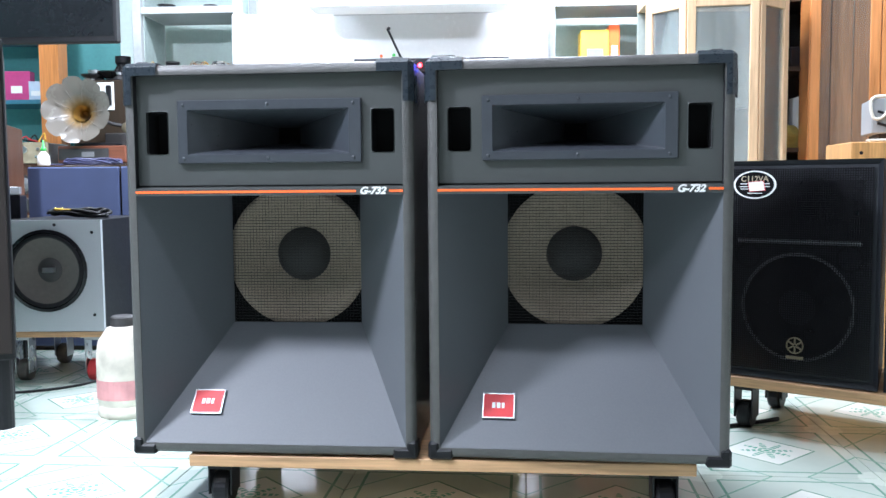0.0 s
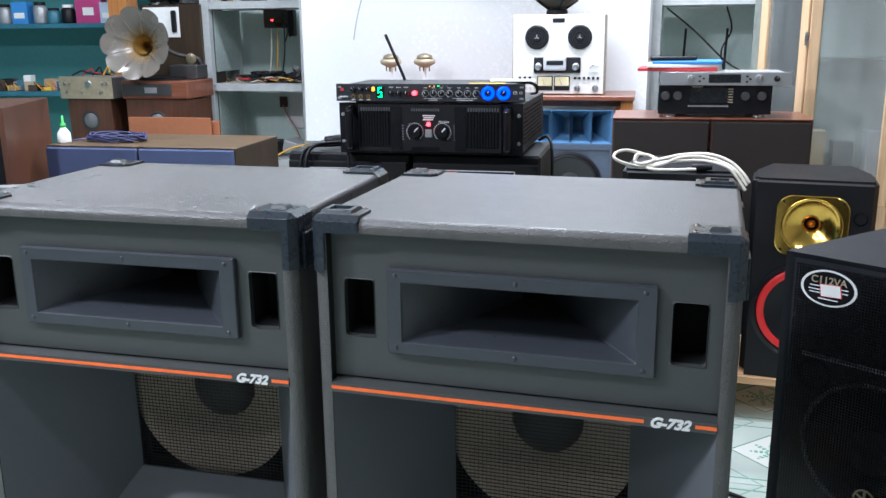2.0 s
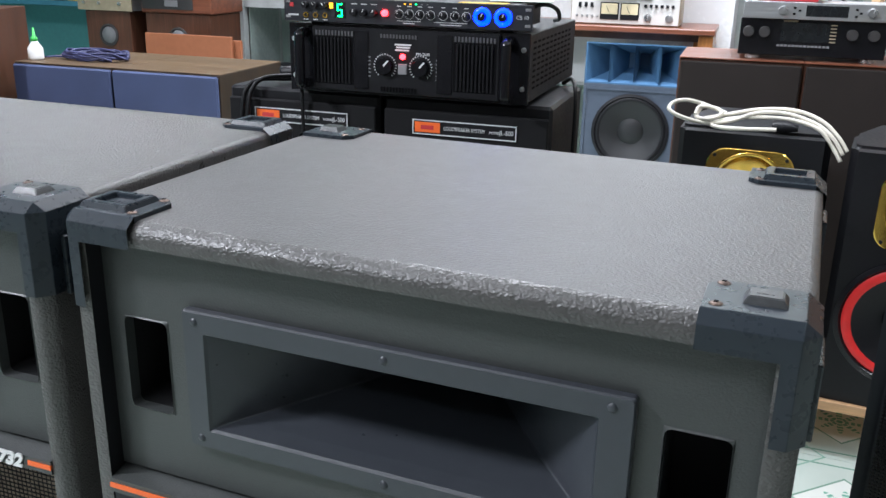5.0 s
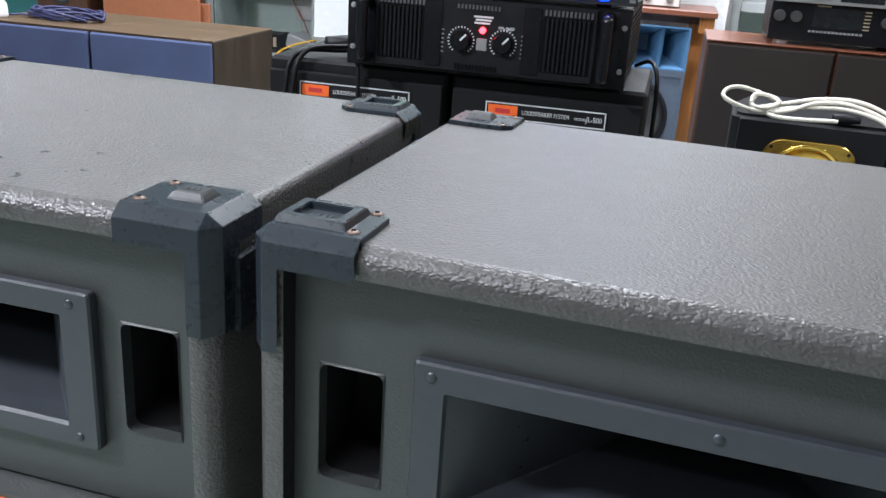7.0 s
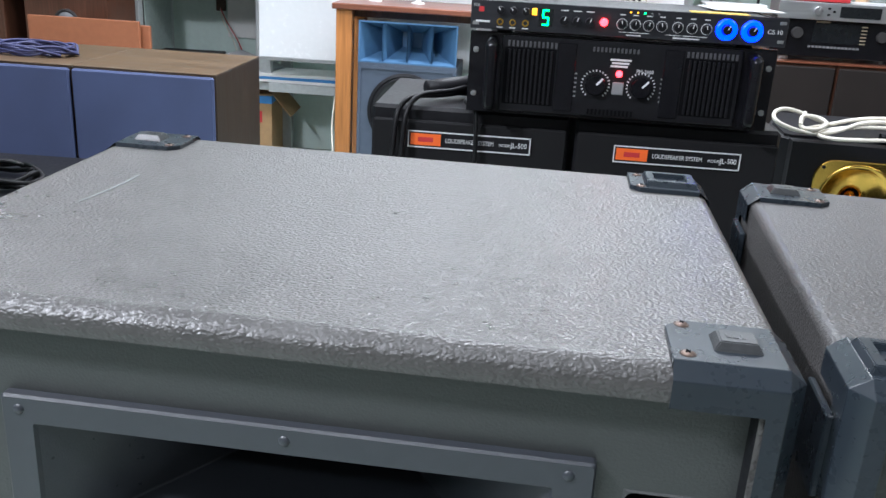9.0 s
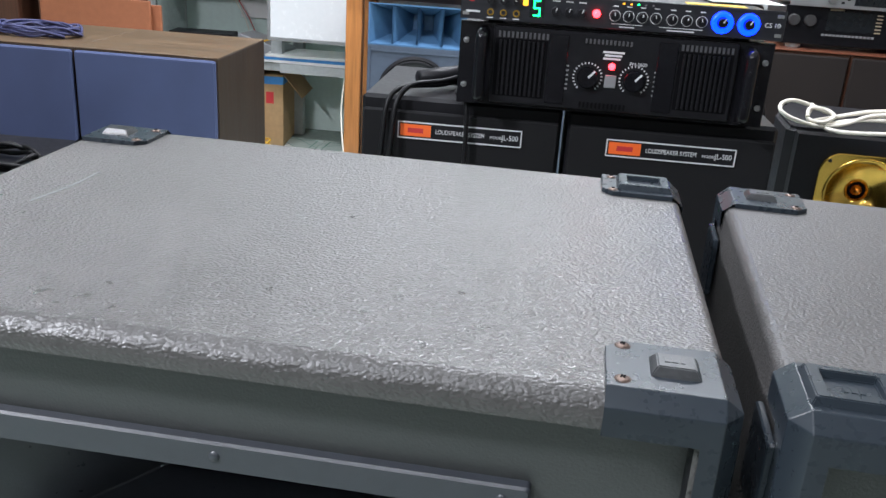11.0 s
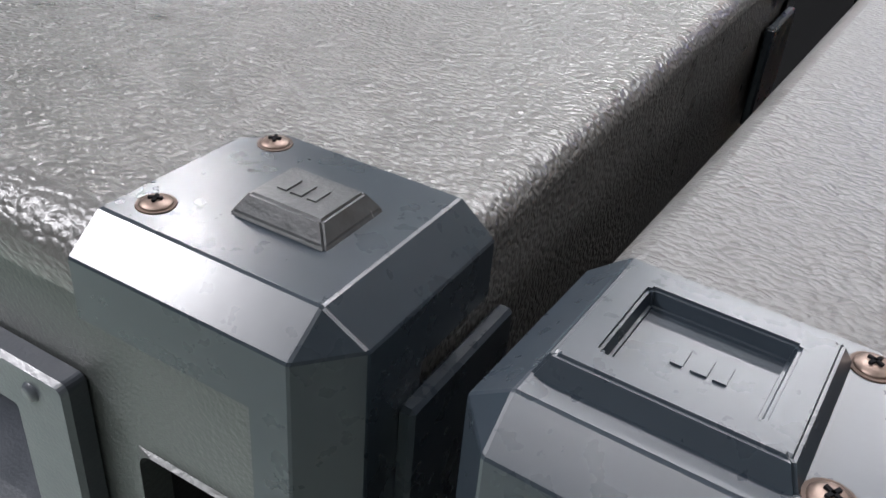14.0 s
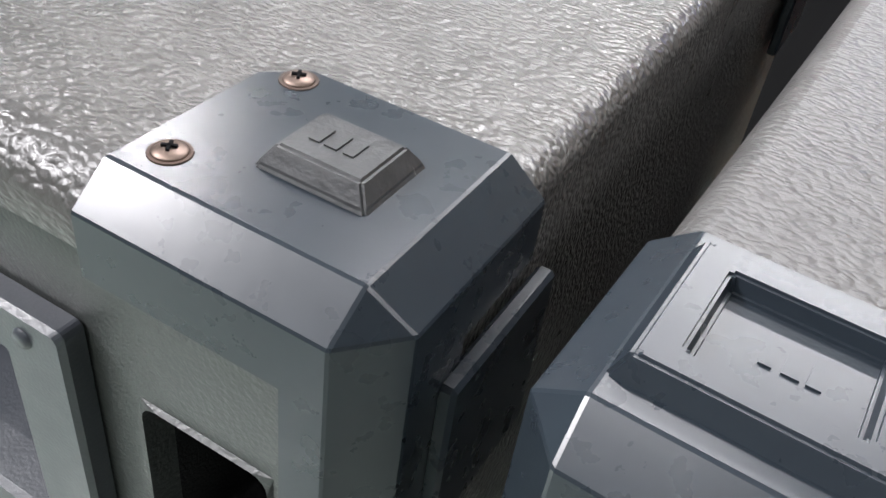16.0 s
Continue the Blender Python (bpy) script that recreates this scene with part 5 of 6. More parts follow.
def horn_bin(m):
    t = thing("horn_bin", "grey-blue loudspeaker with a blue finned horn under the table", "loudspeaker", m, "horn bins under the table")
    w, d = 0.42, 0.40
    hc = 0.66
    part("front_board", holed_front(-w / 2 + 0.012, w / 2 - 0.012, 0.012, hc - 0.012, 0.006, [(0.0, 0.470, 0.158)]), GREYBLUE, t)
    part("cabinet", open_case(w, d, hc, 0.014), GREYBLUE, t, "grey-blue painted cabinet")
    driver(t, 0, 0.006, 0.470, 0.165, CONE_MID_GREY, CONE_MID_GREY, BLACK, deep=0.16, cap_r=0.34)
    bm = bmesh.new()
    z0, z1 = hc + 0.012, hc + 0.185
    loft([[(-w / 2, 0.0, z0), (w / 2, 0.0, z0), (w / 2, 0.0, z1), (-w / 2, 0.0, z1)], [(-w / 2 + 0.006, 0.0, z0 + 0.006), (w / 2 - 0.006, 0.0, z0 + 0.006), (w / 2 - 0.006, 0.0, z1 - 0.006), (-w / 2 + 0.006, 0.0, z1 - 0.006)],
          [(-0.09, 0.16, z0 + 0.055), (0.09, 0.16, z0 + 0.055), (0.09, 0.16, z1 - 0.055), (-0.09, 0.16, z1 - 0.055)]], True, bm)
    bmesh.ops.recalc_face_normals(bm, faces=bm.faces)
    hn = part("mid_horn", bm, BLUE_PAINT, t, "blue painted finned horn")
    for k in range(1, 4):
        x = -w / 2 + w * k / 4
        bm = bmesh.new()
        loft([[(x - 0.003, 0.001, z0 + 0.004), (x + 0.003, 0.001, z0 + 0.004), (x + 0.003, 0.001, z1 - 0.004), (x - 0.003, 0.001, z1 - 0.004)],
              [(x * 0.43 - 0.002, 0.155, z0 + 0.054), (x * 0.43 + 0.002, 0.155, z0 + 0.054), (x * 0.43 + 0.002, 0.155, z1 - 0.054), (x * 0.43 - 0.002, 0.155, z1 - 0.054)]], True, bm)
        bmesh.ops.recalc_face_normals(bm, faces=bm.faces)
        part("fin", bm, BLUE_PAINT, hn)
    part("horn_shell", box(-w / 2, w / 2, 0.0, 0.004, hc, z0, 0.0005), GREYBLUE, t)
    return t


horn_bin(pose(-0.004, 5.10, 0))
horn_bin(pose(-0.830, 5.16, 0))
for x in (-1.015, -0.825):
    v = thing("gold_tweeter", "gold-capped tweeter unit on a thin stem", "tweeter", pose(x, 5.42, 0.905), "gold tweeters on the table")
    part("stem", lathe([(0.030, 0), (0.030, 0.006), (0.010, 0.010), (0.010, 0.130), (0.018, 0.135)], 14), WHITE, v)
    part("rim", lathe([(0.020, 0.133), (0.056, 0.152), (0.060, 0.164), (0.056, 0.176), (0.02, 0.180)], 28), CREAM, v, smooth=True)
    part("cap", lathe([(0.046, 0.176), (0.040, 0.196), (0.018, 0.206), (0.0001, 0.208)], 24), BRONZE, v, "dull brass dome", smooth=True)
    for k in range(4):
        part("pin", box(-0.003, 0.003, -0.003, 0.003, 0.112, 0.136), GOLD, v, m=pose(0.026 * math.cos(k * 1.57), 0.026 * math.sin(k * 1.57), 0))


# ---- brown loudspeakers with receiver, tuner and books ----
def brown_speaker(m):
    t = thing("brown_loudspeaker", "dark brown cloth-fronted loudspeaker with a reddish wood top", "loudspeaker", m, "brown loudspeakers under the receiver")
    w, d, h = 0.370, 0.34, 0.893
    part("cabinet", box(-w / 2, w / 2, 0.014, d, 0, h, 0.003), RED_WOOD_Z, t, "red-brown veneer cabinet")
    part("top_board", box(-w / 2, w / 2, 0.004, d, h, h + 0.004, 0.001), RED_WOOD, t)
    part("grille", box(-w / 2 + 0.005, w / 2 - 0.005, 0, 0.014, 0.03, h - 0.008, 0.004), BROWN_CLOTH, t, "dark brown cloth grille")
    return t


brown_speaker(pose(0.418, 4.185, 0))
brown_speaker(pose(0.790, 4.185, 0))


def receiver(m):
    t = thing("receiver", "black hi-fi receiver on round feet", "receiver", m)
    part("housing", box(-0.205, 0.205, 0.008, 0.27, 0.012, 0.118, 0.003), BLACK, t)
    part("front_panel", box(-0.21, 0.21, 0, 0.008, 0.012, 0.122, 0.002), BLACK_GLOSS, t, "gloss black panel")
    part("display", box(-0.09, 0.05, -0.0015, 0, 0.055, 0.112), SCREEN, t)
    for x, z in ((-0.185, 0.082), (-0.138, 0.082), (0.112, 0.082), (0.172, 0.082)):
        knob(t, x, 0, z, 0.0165, 0.016, CONE_DARK, 0.3, False)
    for k in range(14):
        part("button", box(-0.098 + k * 0.011, -0.090 + k * 0.011, -0.002, 0, 0.040, 0.046), GREY_MARK, t)
    for k in range(6):
        part("marking", box(0.045, 0.068, -0.001, 0, 0.056 + k * 0.010, 0.060 + k * 0.010), CREAM, t)
    part("badge", box(-0.085, -0.045, -0.0015, 0, 0.114, 0.119), CREAM, t)
    for x in (-0.165, 0.165):
        for y in (0.03, 0.23):
            part("foot", lathe([(0.022, 0), (0.022, 0.010), (0.018, 0.013)], 18, "z", (x, y, 0)), STEEL, t)
    return t


receiver(pose(0.615, 4.235, 0.898))


def tuner(m):
    t = thing("tuner", "slim silver rack processor with small knobs", "tuner", m)
    part("housing", box(-0.215, 0.215, 0.004, 0.22, 0.001, 0.049, 0.001), GREY_METAL, t)
    part("front_panel", box(-0.241, 0.241, 0, 0.004, 0, 0.050, 0.001), ALU, t, "brushed silver panel")
    part("display", box(-0.062, 0.056, -0.0015, 0, 0.010, 0.042, 0.0005), SCREEN, t)
    for x, r in ((-0.128, 0.013), (0.122, 0.014), (0.185, 0.011)):
        knob(t, x, 0, 0.026, r, 0.014, BLACK if x > 0.18 else STEEL, 0.3)
    for x, z in ((-0.095, 0.034), (-0.080, 0.026), (-0.095, 0.016), (0.078, 0.034), (0.090, 0.024), (0.078, 0.014)):
        part("button", box(x - 0.004, x + 0.004, -0.003, 0, z - 0.003, z + 0.003), BLACK, t)
    return t


tuner(pose(0.650, 4.215, 1.021, 0, 0, -0.5))
for nm, lab, mm, z, w, dx, rz in (("book", "red-covered thin book", ORANGE, 1.0725, 0.30, -0.02, -4), ("book", "white-paged book", PAPER, 1.0865, 0.27, 0.0, 2), ("book", "pale blue magazine", SKYBLUE, 1.0985, 0.26, 0.015, -3)):
    b = thing(nm, lab + " stacked on the tuner", "book", pose(0.49 + dx, 4.25, z, 0, 0, rz), "books on the tuner")
    part("cover", box(-w / 2, w / 2, 0, 0.20, 0, 0.012, 0.0015), RED if mm is ORANGE else mm, b)
    part("page_block", box(-w / 2 + 0.004, w / 2 + 0.001, 0.004, 0.196, 0.002, 0.010), PAPER, b)
tagged(part("remote_control", box(-0.09, 0.09, -0.022, 0.022, 0, 0.016, 0.004), BLACK, m=pose(0.455, 4.32, 1.111, 0, 0, 8)), "black remote control on the books", "remote control")


# ---- racks along the back wall ----
RACK_INSIDE = mat("dull_grey_green_panel", (0.30, 0.36, 0.34), 0.5, vary=0.2)


def rack(name, x0, x1, shelves, label, y0=5.76, y1=6.20, height=2.4, foot=0.0):
    t = thing(name, label, "shelf rack", pose(0, 0, 0), "storage racks")
    for x in (x0, x1):
        for y in (y0, y1 - 0.05):
            part("post", box(x - 0.028, x + 0.028, y, y + 0.05, foot if (x, y) == (x1, y0) else 0, height, 0.002), RACK, t, "grey painted post")
    for z in shelves:
        part("shelf", box(x0 + 0.029, x1 - 0.029, y0 + 0.006, y1, z - 0.045, z, 0.002), RACK, t, "grey painted shelf")
    for z in shelves[1:]:
        for x in (x0 + 0.035, x1 - 0.035):
            part("side_panel", box(x - 0.003, x + 0.003, y0 + 0.052, y1 - 0.052, z - 0.42, z - 0.05), RACK_INSIDE, t)
    return t


rack("rack", -2.285, -1.62, [0.46, 0.925, 1.415, 1.87, 2.3], "grey painted storage rack full of loose drivers", foot=0.416)
rack("rack", 0.395, 1.05, [0.46, 0.925, 1.395, 1.87, 2.3], "grey painted storage rack with boxes and aerials")
tagged(part("lower_shelf", box(-1.592, -1.17, 5.72, 6.2, 0.415, 0.46, 0.002), RACK), "grey low shelf under the whiteboard", "shelf")
rng = random.Random(11)
for x, y, z, r, tx in ((-2.02, 5.98, 1.416, 0.085, 0), (-1.80, 5.95, 1.416, 0.055, 0), (-1.72, 6.02, 1.416, 0.075, 0), (-1.95, 5.92, 0.926, 0.080, 0), (-1.80, 5.93, 0.926, 0.070, 0), (-1.68, 5.90, 0.926, 0.050, 0), (-2.12, 5.93, 0.926, 0.060, 0),
                       (-2.15, 5.95, 1.871, 0.06, 0), (-1.85, 5.95, 1.871, 0.05, 0), (-2.20, 5.90, 1.416, 0.07, 0), (-1.90, 5.86, 1.416, 0.065, 0), (-2.10, 5.84, 1.416, 0.05, 0), (-2.05, 6.06, 0.926, 0.085, 0), (-1.74, 6.02, 0.926, 0.09, 0), (-1.88, 6.04, 0.926, 0.06, 0), (-2.01, 5.83, 0.926, 0.045, 0), (-2.50, 5.86, 1.403, 0.095, 0), (-2.62, 5.80, 1.403, 0.060, 0)):
    basket(pose(x, y, z, 0, 0, rng.uniform(0, 90)), r, "black bare driver lying on the rack shelf" if x > -2.4 else "bare driver on top of the brown cabinet")
for x, y, z, r, deep, tilt, mm in ((-1.755, 5.90, 0.926, 0.062, 1.55, 0, STEEL), (-1.80, 5.93, 1.416, 0.088, 1.25, 0, STEEL), (-1.66, 5.88, 1.416, 0.05, 0.9, 0, BLACK), (-2.11, 5.92, 1.425, 0.094, 1.1, 14, BLACK), (-1.95, 5.84, 1.416, 0.055, 0.8, 0, CREAM),
                                   (-2.44, 5.90, 1.402, 0.105, 1.55, 0, BLACK), (-2.62, 5.86, 1.402, 0.082, 0.85, 0, STEEL), (-2.43, 5.80, 1.402, 0.040, 1.2, 0, STEEL)):
    basket(pose(x, y, z + r * deep + 0.008, 180 + tilt, 0, 20), r, "bare driver resting face down with its magnet up", deep, mm)
# wires heaped between the drivers
for k in range(44):
    up = k % 3 != 0
    x, y, z = rng.uniform(-2.14, -1.70), rng.uniform(5.80, 5.95), 1.420 if up else 0.931
    turn = rng.uniform(0, 6.3)
    pts = []
    for j in range(6):
        turn += rng.uniform(-1.1, 1.1)
        pts.append((x, y, z + (rng.uniform(0.0, 0.11) if up and 0 < j < 5 else rng.uniform(0.0, 0.03))))
        x, y = min(max(x + 0.055 * math.cos(turn), -2.22), -1.66), min(max(y + 0.035 * math.sin(turn), 5.79), 6.05)
    col = (CABLE_YELLOW, CREAM, RED, CABLE_BLACK, CABLE_WHITE, COPPER, CABLE_BLACK)[k % 7]
    tagged(part("loose_wire", tube(pts, 0.0028, 5, None, 4), col, smooth=True), "short loose wire among the drivers", "wire", "loose wires")
# flat scraps of frames and gaskets on the middle shelf
for k in range(13):
    x, y = -2.10 + k * 0.031, 5.83 + 0.10 * rng.random()
    r = rng.uniform(0.035, 0.062)
    sc = lathe([(r, 0.0), (r, 0.006), (r * 0.8, 0.008), (r * 0.72, 0.0), (r, 0.0)], 20)
    tagged(part("gasket_ring", sc, BLACK if k % 4 else CREAM, m=pose(x, y, 0.940 + 0.010 * (k % 4), rng.uniform(-22, 22), rng.uniform(-22, 22), 0)), "loose driver ring in the heap on the shelf", "ring", "loose rings")
sw = thing("wiring_cluster", "dark switch box with hanging wires inside the rack", "wiring", pose(-1.93, 6.02, 1.26))
part("box", box(-0.085, 0.045, 0, 0.10, -0.005, 0.108, 0.008), CONE_DARK, sw)
part("plug_block", box(0.075, 0.115, 0.0, 0.06, -0.055, 0.105, 0.006), BLACK, sw)
part("terminal_row", box(-0.075, 0.035, -0.012, 0.0, 0.030, 0.055, 0.002), DARK_BROWN, sw)
part("lamp", lathe([(0.005, 0), (0.004, 0.003), (0.0001, 0.004)], 10, "y", (-0.02, -0.012, 0.042)), LED_RED, sw, "small glowing red lamp")
part("relay", lathe([(0.0001, 0), (0.035, 0), (0.035, 0.05), (0.0001, 0.05)], 16, "y", (0.02, 0.05, 0.03)), DARK_BROWN, sw)
for k, (dx, dz) in enumerate(((-0.05, -0.30), (-0.01, -0.32), (0.04, -0.28), (0.06, -0.10), (0.10, -0.06))):
    part("wire", tube([(dx, 0.03, 0.01), (dx + 0.01, 0.0, dz * 0.5), (dx - 0.02, 0.02, dz)], 0.004, 5), (CABLE_WHITE, CABLE_YELLOW, CABLE_BLACK, CABLE_BLACK, CABLE_BLACK)[k], sw, smooth=True)
tagged(part("outlet_cover", box(-0.18, 0.18, 0, 0.012, 0, 0.24, 0.003), PAPER, m=pose(-1.80, 6.28, 0.60)), "pale panel on the wall behind the rack", "panel")
ol = thing("wall_socket", "brown wall socket with two thin wires hanging from it", "socket", pose(-2.012, 6.262, 0.775))
part("plate", box(-0.026, 0.026, 0.0, 0.018, -0.035, 0.035, 0.003), DARK_BROWN, ol)
for k, dx in enumerate((0.10, 0.135)):
    part("wire", tube([(0.0, -0.004, -0.02), (0.02 + 0.02 * k, -0.02, -0.09), (dx * 0.7, -0.03, -0.17), (dx, -0.03, -0.26)], 0.003, 5, None, 4), (CABLE_WHITE, RED)[k], ol, smooth=True)
bdm = thing("circuit_board", "black circuit board with gold parts on the low shelf", "circuit board", pose(-2.05, 5.85, 0.461, 0, 0, 4))
part("board", box(-0.16, 0.16, 0, 0.14, 0.02, 0.10, 0.003), BLACK, bdm)
for k in range(9):
    part("component", box(-0.14 + k * 0.032, -0.122 + k * 0.032, -0.006, 0, 0.035, 0.06 + 0.012 * (k % 3)), GOLD if k % 2 else CREAM, bdm)
tagged(part("grey_case", box(-0.13, 0.13, 0, 0.16, 0, 0.07, 0.004), GREY_METAL, m=pose(-1.74, 5.83, 0.475, 0, 14, -10)), "tilted grey metal case on the low shelf", "case")
for k in range(3):
    tagged(part("magazine", box(-0.31, 0.19, 0, 0.24, 0, 0.013, 0.001), (PAPER, SKYBLUE, PAPER)[k], m=pose(-1.38 + 0.01 * k, 5.73 + 0.006 * k, 0.461 + k * 0.0135, 0, 0, -2 + 2 * k)), "blue and white magazine under the whiteboard", "magazine", "stacked magazines")
# boxes and aerials on the other rack
for nm, lab, mm, x0, x1, z0, h in (("carton", "yellow printed card box on the rack", YELLOW, 0.60, 0.78, 1.396, 0.30), ("carton", "orange card box on the rack", ORANGE, 0.782, 0.85, 1.396, 0.33), ("carton", "red card box under a black one", RED, 0.86, 1.01, 1.396, 0.085),
                                   ("carton", "black slim box on the rack", BLACK, 0.86, 1.01, 1.482, 0.05), ("carton", "small white box on the rack", PAPER, 0.42, 0.52, 1.396, 0.06), ("player", "black slim player on the rack", BLACK, 0.56, 0.78, 1.396, 0.045)):
    y0 = 5.80 if nm == "player" else 5.90
    b = thing(nm, lab, "box", pose((x0 + x1) / 2, y0, z0), "boxes on the rack")
    w = (x1 - x0) / 2
    part("shell", box(-w, w, 0, 0.09 if nm == "player" else 0.2, 0, h, 0.002), mm, b)
    part("print", box(-w * 0.55, w * 0.6, -0.001, 0.0, h * 0.35, h * 0.6), (GREY_MARK if mm is YELLOW else PAPER) if mm is not PAPER else GREY_MARK, b)
rt = thing("router", "white wireless router with two black aerials", "router", pose(0.66, 5.95, 0.926))
part("body", box(-0.15, 0.15, 0, 0.13, 0, 0.035, 0.006), PAPER, rt)
for x in (-0.10, 0.13):
    part("aerial", tube([(x, 0.12, 0.02), (x, 0.125, 0.08), (x + 0.008, 0.13, 0.30)], 0.007, 8, None, 3), BLACK, rt)
for pts in ([(0.45, 5.85, 1.34), (0.60, 5.86, 1.22), (0.78, 5.85, 1.05), (0.90, 5.85, 0.98)], [(0.80, 6.25, 1.35), (0.83, 6.2, 1.22), (0.78, 6.2, 1.1), (0.80, 6.2, 0.98)]):
    tagged(part("wall_cable", tube(pts, 0.005, 6), CABLE_BLACK, smooth=True), "thin black cable hanging inside the rack", "cable", "rack cables")


# ---- glazed cabinets ----
def pane_between(parent, a, b2, z0, z1, frame_mat, stile=0.043, glass=GLASS):
    """A framed glass leaf from a to b (plan points): two stiles, two rails and a pane."""
    d = Vector((b2[0] - a[0], b2[1] - a[1], 0))
    L = d.length
    m = Matrix.Translation((a[0], a[1], 0)) @ Matrix.Rotation(math.atan2(d.y, d.x), 4, "Z")
    lf = part("leaf", box(0, stile, -0.012, 0.016, z0, z1, 0.003), frame_mat, parent, "wooden stile", m)
    part("stile", box(L - stile, L, -0.012, 0.016, z0, z1, 0.003), frame_mat, lf)
    part("rail", box(stile, L - stile, -0.011, 0.015, z0, z0 + 0.09, 0.003), frame_mat, lf)
    part("rail", box(stile, L - stile, -0.011, 0.015, z1 - 0.07, z1, 0.003), frame_mat, lf)
    g = part("pane", box(stile, L - stile, 0.000, 0.004, z0 + 0.09, z1 - 0.07), glass, lf, "glass pane with painted pale reflection streaks")
    g.visible_shadow = False
    return lf


c1 = thing("display_cabinet", "pale wooden display cabinet with angled streaky glass doors", "cabinet", pose(0, 0, 0))
plan = [(0.840, 4.84), (1.005, 4.63), (1.350, 4.58), (1.545, 4.76)]
for a, b2 in zip(plan, plan[1:]):
    pane_between(c1, a, b2, 0.50, 1.66, PINE_Z)
for nm, z0, z1, mm in (("base", 0.0, 0.50, PINE_Z), ("top", 1.66, 1.72, PINE_Z)):
    bm = bmesh.new()
    loft([[(x, y - 0.012, z) for x, y in plan] + [(1.545, 5.16, z), (0.84, 5.16, z)] for z in (z0, z1)], True, bm)
    bm.faces.new([v for v in bm.verts if abs(v.co.z - z0) < 1e-4][::-1])
    bmesh.ops.recalc_face_normals(bm, faces=bm.faces)
    part(nm, bm, mm, c1)
part("back_board", box(0.84, 1.545, 5.14, 5.16, 0.5, 1.66), mat("dull_green_board", (0.26, 0.29, 0.26), 0.6, vary=0.15), c1)
part("inner_shelf", box(0.90, 1.50, 4.86, 5.14, 1.095, 1.10), GLASS, c1)
part("lock", box(0.985, 0.998, 4.612, 4.62, 1.16, 1.215, 0.001), STEEL, c1)
for k, x in enumerate((1.02, 1.12, 1.24, 1.38)):
    part("stored_box", box(x - 0.04, x + 0.045, 4.95, 5.05, 0.502, 0.502 + 0.22 + 0.05 * (k % 2), 0.002), (CONE_MID, CREAM, CONE_DARK, GREY_MARK)[k], c1)

c2 = thing("wooden_cabinet", "tall orange wooden cabinet with glass doors before brown planks", "cabinet", pose(1.70, 4.86, 0, 0, 0, -12))
pane_between(c2, (0.0, 0.0), (0.34, 0.0), 0.42, 2.10, ORANGE_WOOD, 0.05, GLASS_CLEAR)
pane_between(c2, (0.345, 0.0), (0.70, 0.0), 0.42, 2.10, ORANGE_WOOD, 0.05, GLASS_CLEAR)
pane_between(c2, (0.705, 0.0), (1.05, 0.0), 0.42, 2.10, ORANGE_WOOD, 0.05, GLASS_CLEAR)
part("base", box(0, 1.05, -0.012, 0.40, 0, 0.42, 0.003), ORANGE_WOOD, c2)
part("top", box(-0.02, 1.07, -0.02, 0.40, 2.10, 2.16, 0.004), ORANGE_WOOD, c2)
part("side_board", box(-0.004, 0.016, 0.018, 0.40, 0.42, 2.10), ORANGE_WOOD, c2)
part("side_board", box(1.034, 1.054, 0.018, 0.40, 0.42, 2.10), ORANGE_WOOD, c2)
for k in range(9):
    part("back_plank", box(0.018 + k * 0.1125, 0.018 + k * 0.1125 + 0.108, 0.182 - 0.004 * (k % 2), 0.202, 0.42, 2.10, 0.002), PLANK, c2, "brown plank")

ds = thing("dark_shelf", "dark wooden shelf with a bag and boxes between the cabinets", "shelf", pose(0, 0, 0))
part("back", box(1.56, 2.00, 5.62, 5.64, 0, 2.2), CONE_DARK, ds)
for z in (0.45, 0.90, 1.36, 1.75):
    part("board", box(1.56, 2.00, 5.22, 5.62, z - 0.025, z), WALNUT_Z, ds)
for x in (1.555, 1.995):
    part("side", box(x - 0.012, x + 0.012, 5.22, 5.62, 0, 2.2), WALNUT_Z, ds)
bag = part("cloth_bag", bmesh.new(), OLIVE)
bm = bmesh.new()
bmesh.ops.create_icosphere(bm, subdivisions=4, radius=1, matrix=Matrix.Diagonal((0.125, 0.10, 0.085, 1)))
for v in bm.verts:
    q = noise.noise(v.co * 14) * 0.028 + noise.noise(v.co * 35) * 0.010
    v.co += v.co.normalized() * q
    v.co.z = max(v.co.z, -0.055)
bm.to_mesh(bag.data)
bm.free()
for p in bag.data.polygons:
    p.use_smooth = True
bag.matrix_basis = pose(1.73, 5.36, 0.956)
tagged(bag, "crumpled olive cloth bag on the dark shelf", "bag")
for x, z, h, mm in ((1.66, 1.361, 0.20, PAPER), (1.80, 1.361, 0.12, BLACK), (1.72, 0.451, 0.26, BLACK), (1.86, 0.451, 0.32, GREY_METAL), (1.86, 0.901, 0.30, PAPER)):
    tagged(part("stored_case", box(-0.055, 0.055, 0, 0.2, 0, h, 0.003), mm, m=pose(x, 5.30, z)), "plain case standing on the dark shelf", "box", "cases on the dark shelf")
pw = thing("power_strip", "white power strip with a red lamp hanging by the shelf", "power strip", pose(1.66, 5.10, 0.72, 0, 25, 0))
part("body", box(-0.02, 0.02, -0.015, 0.015, -0.05, 0.07, 0.004), PAPER, pw)
part("lamp", lathe([(0.007, 0), (0.006, 0.004), (0.0001, 0.005)], 12, "y", (0.0, -0.015, -0.03)), LED_RED, pw, "glowing red lamp")
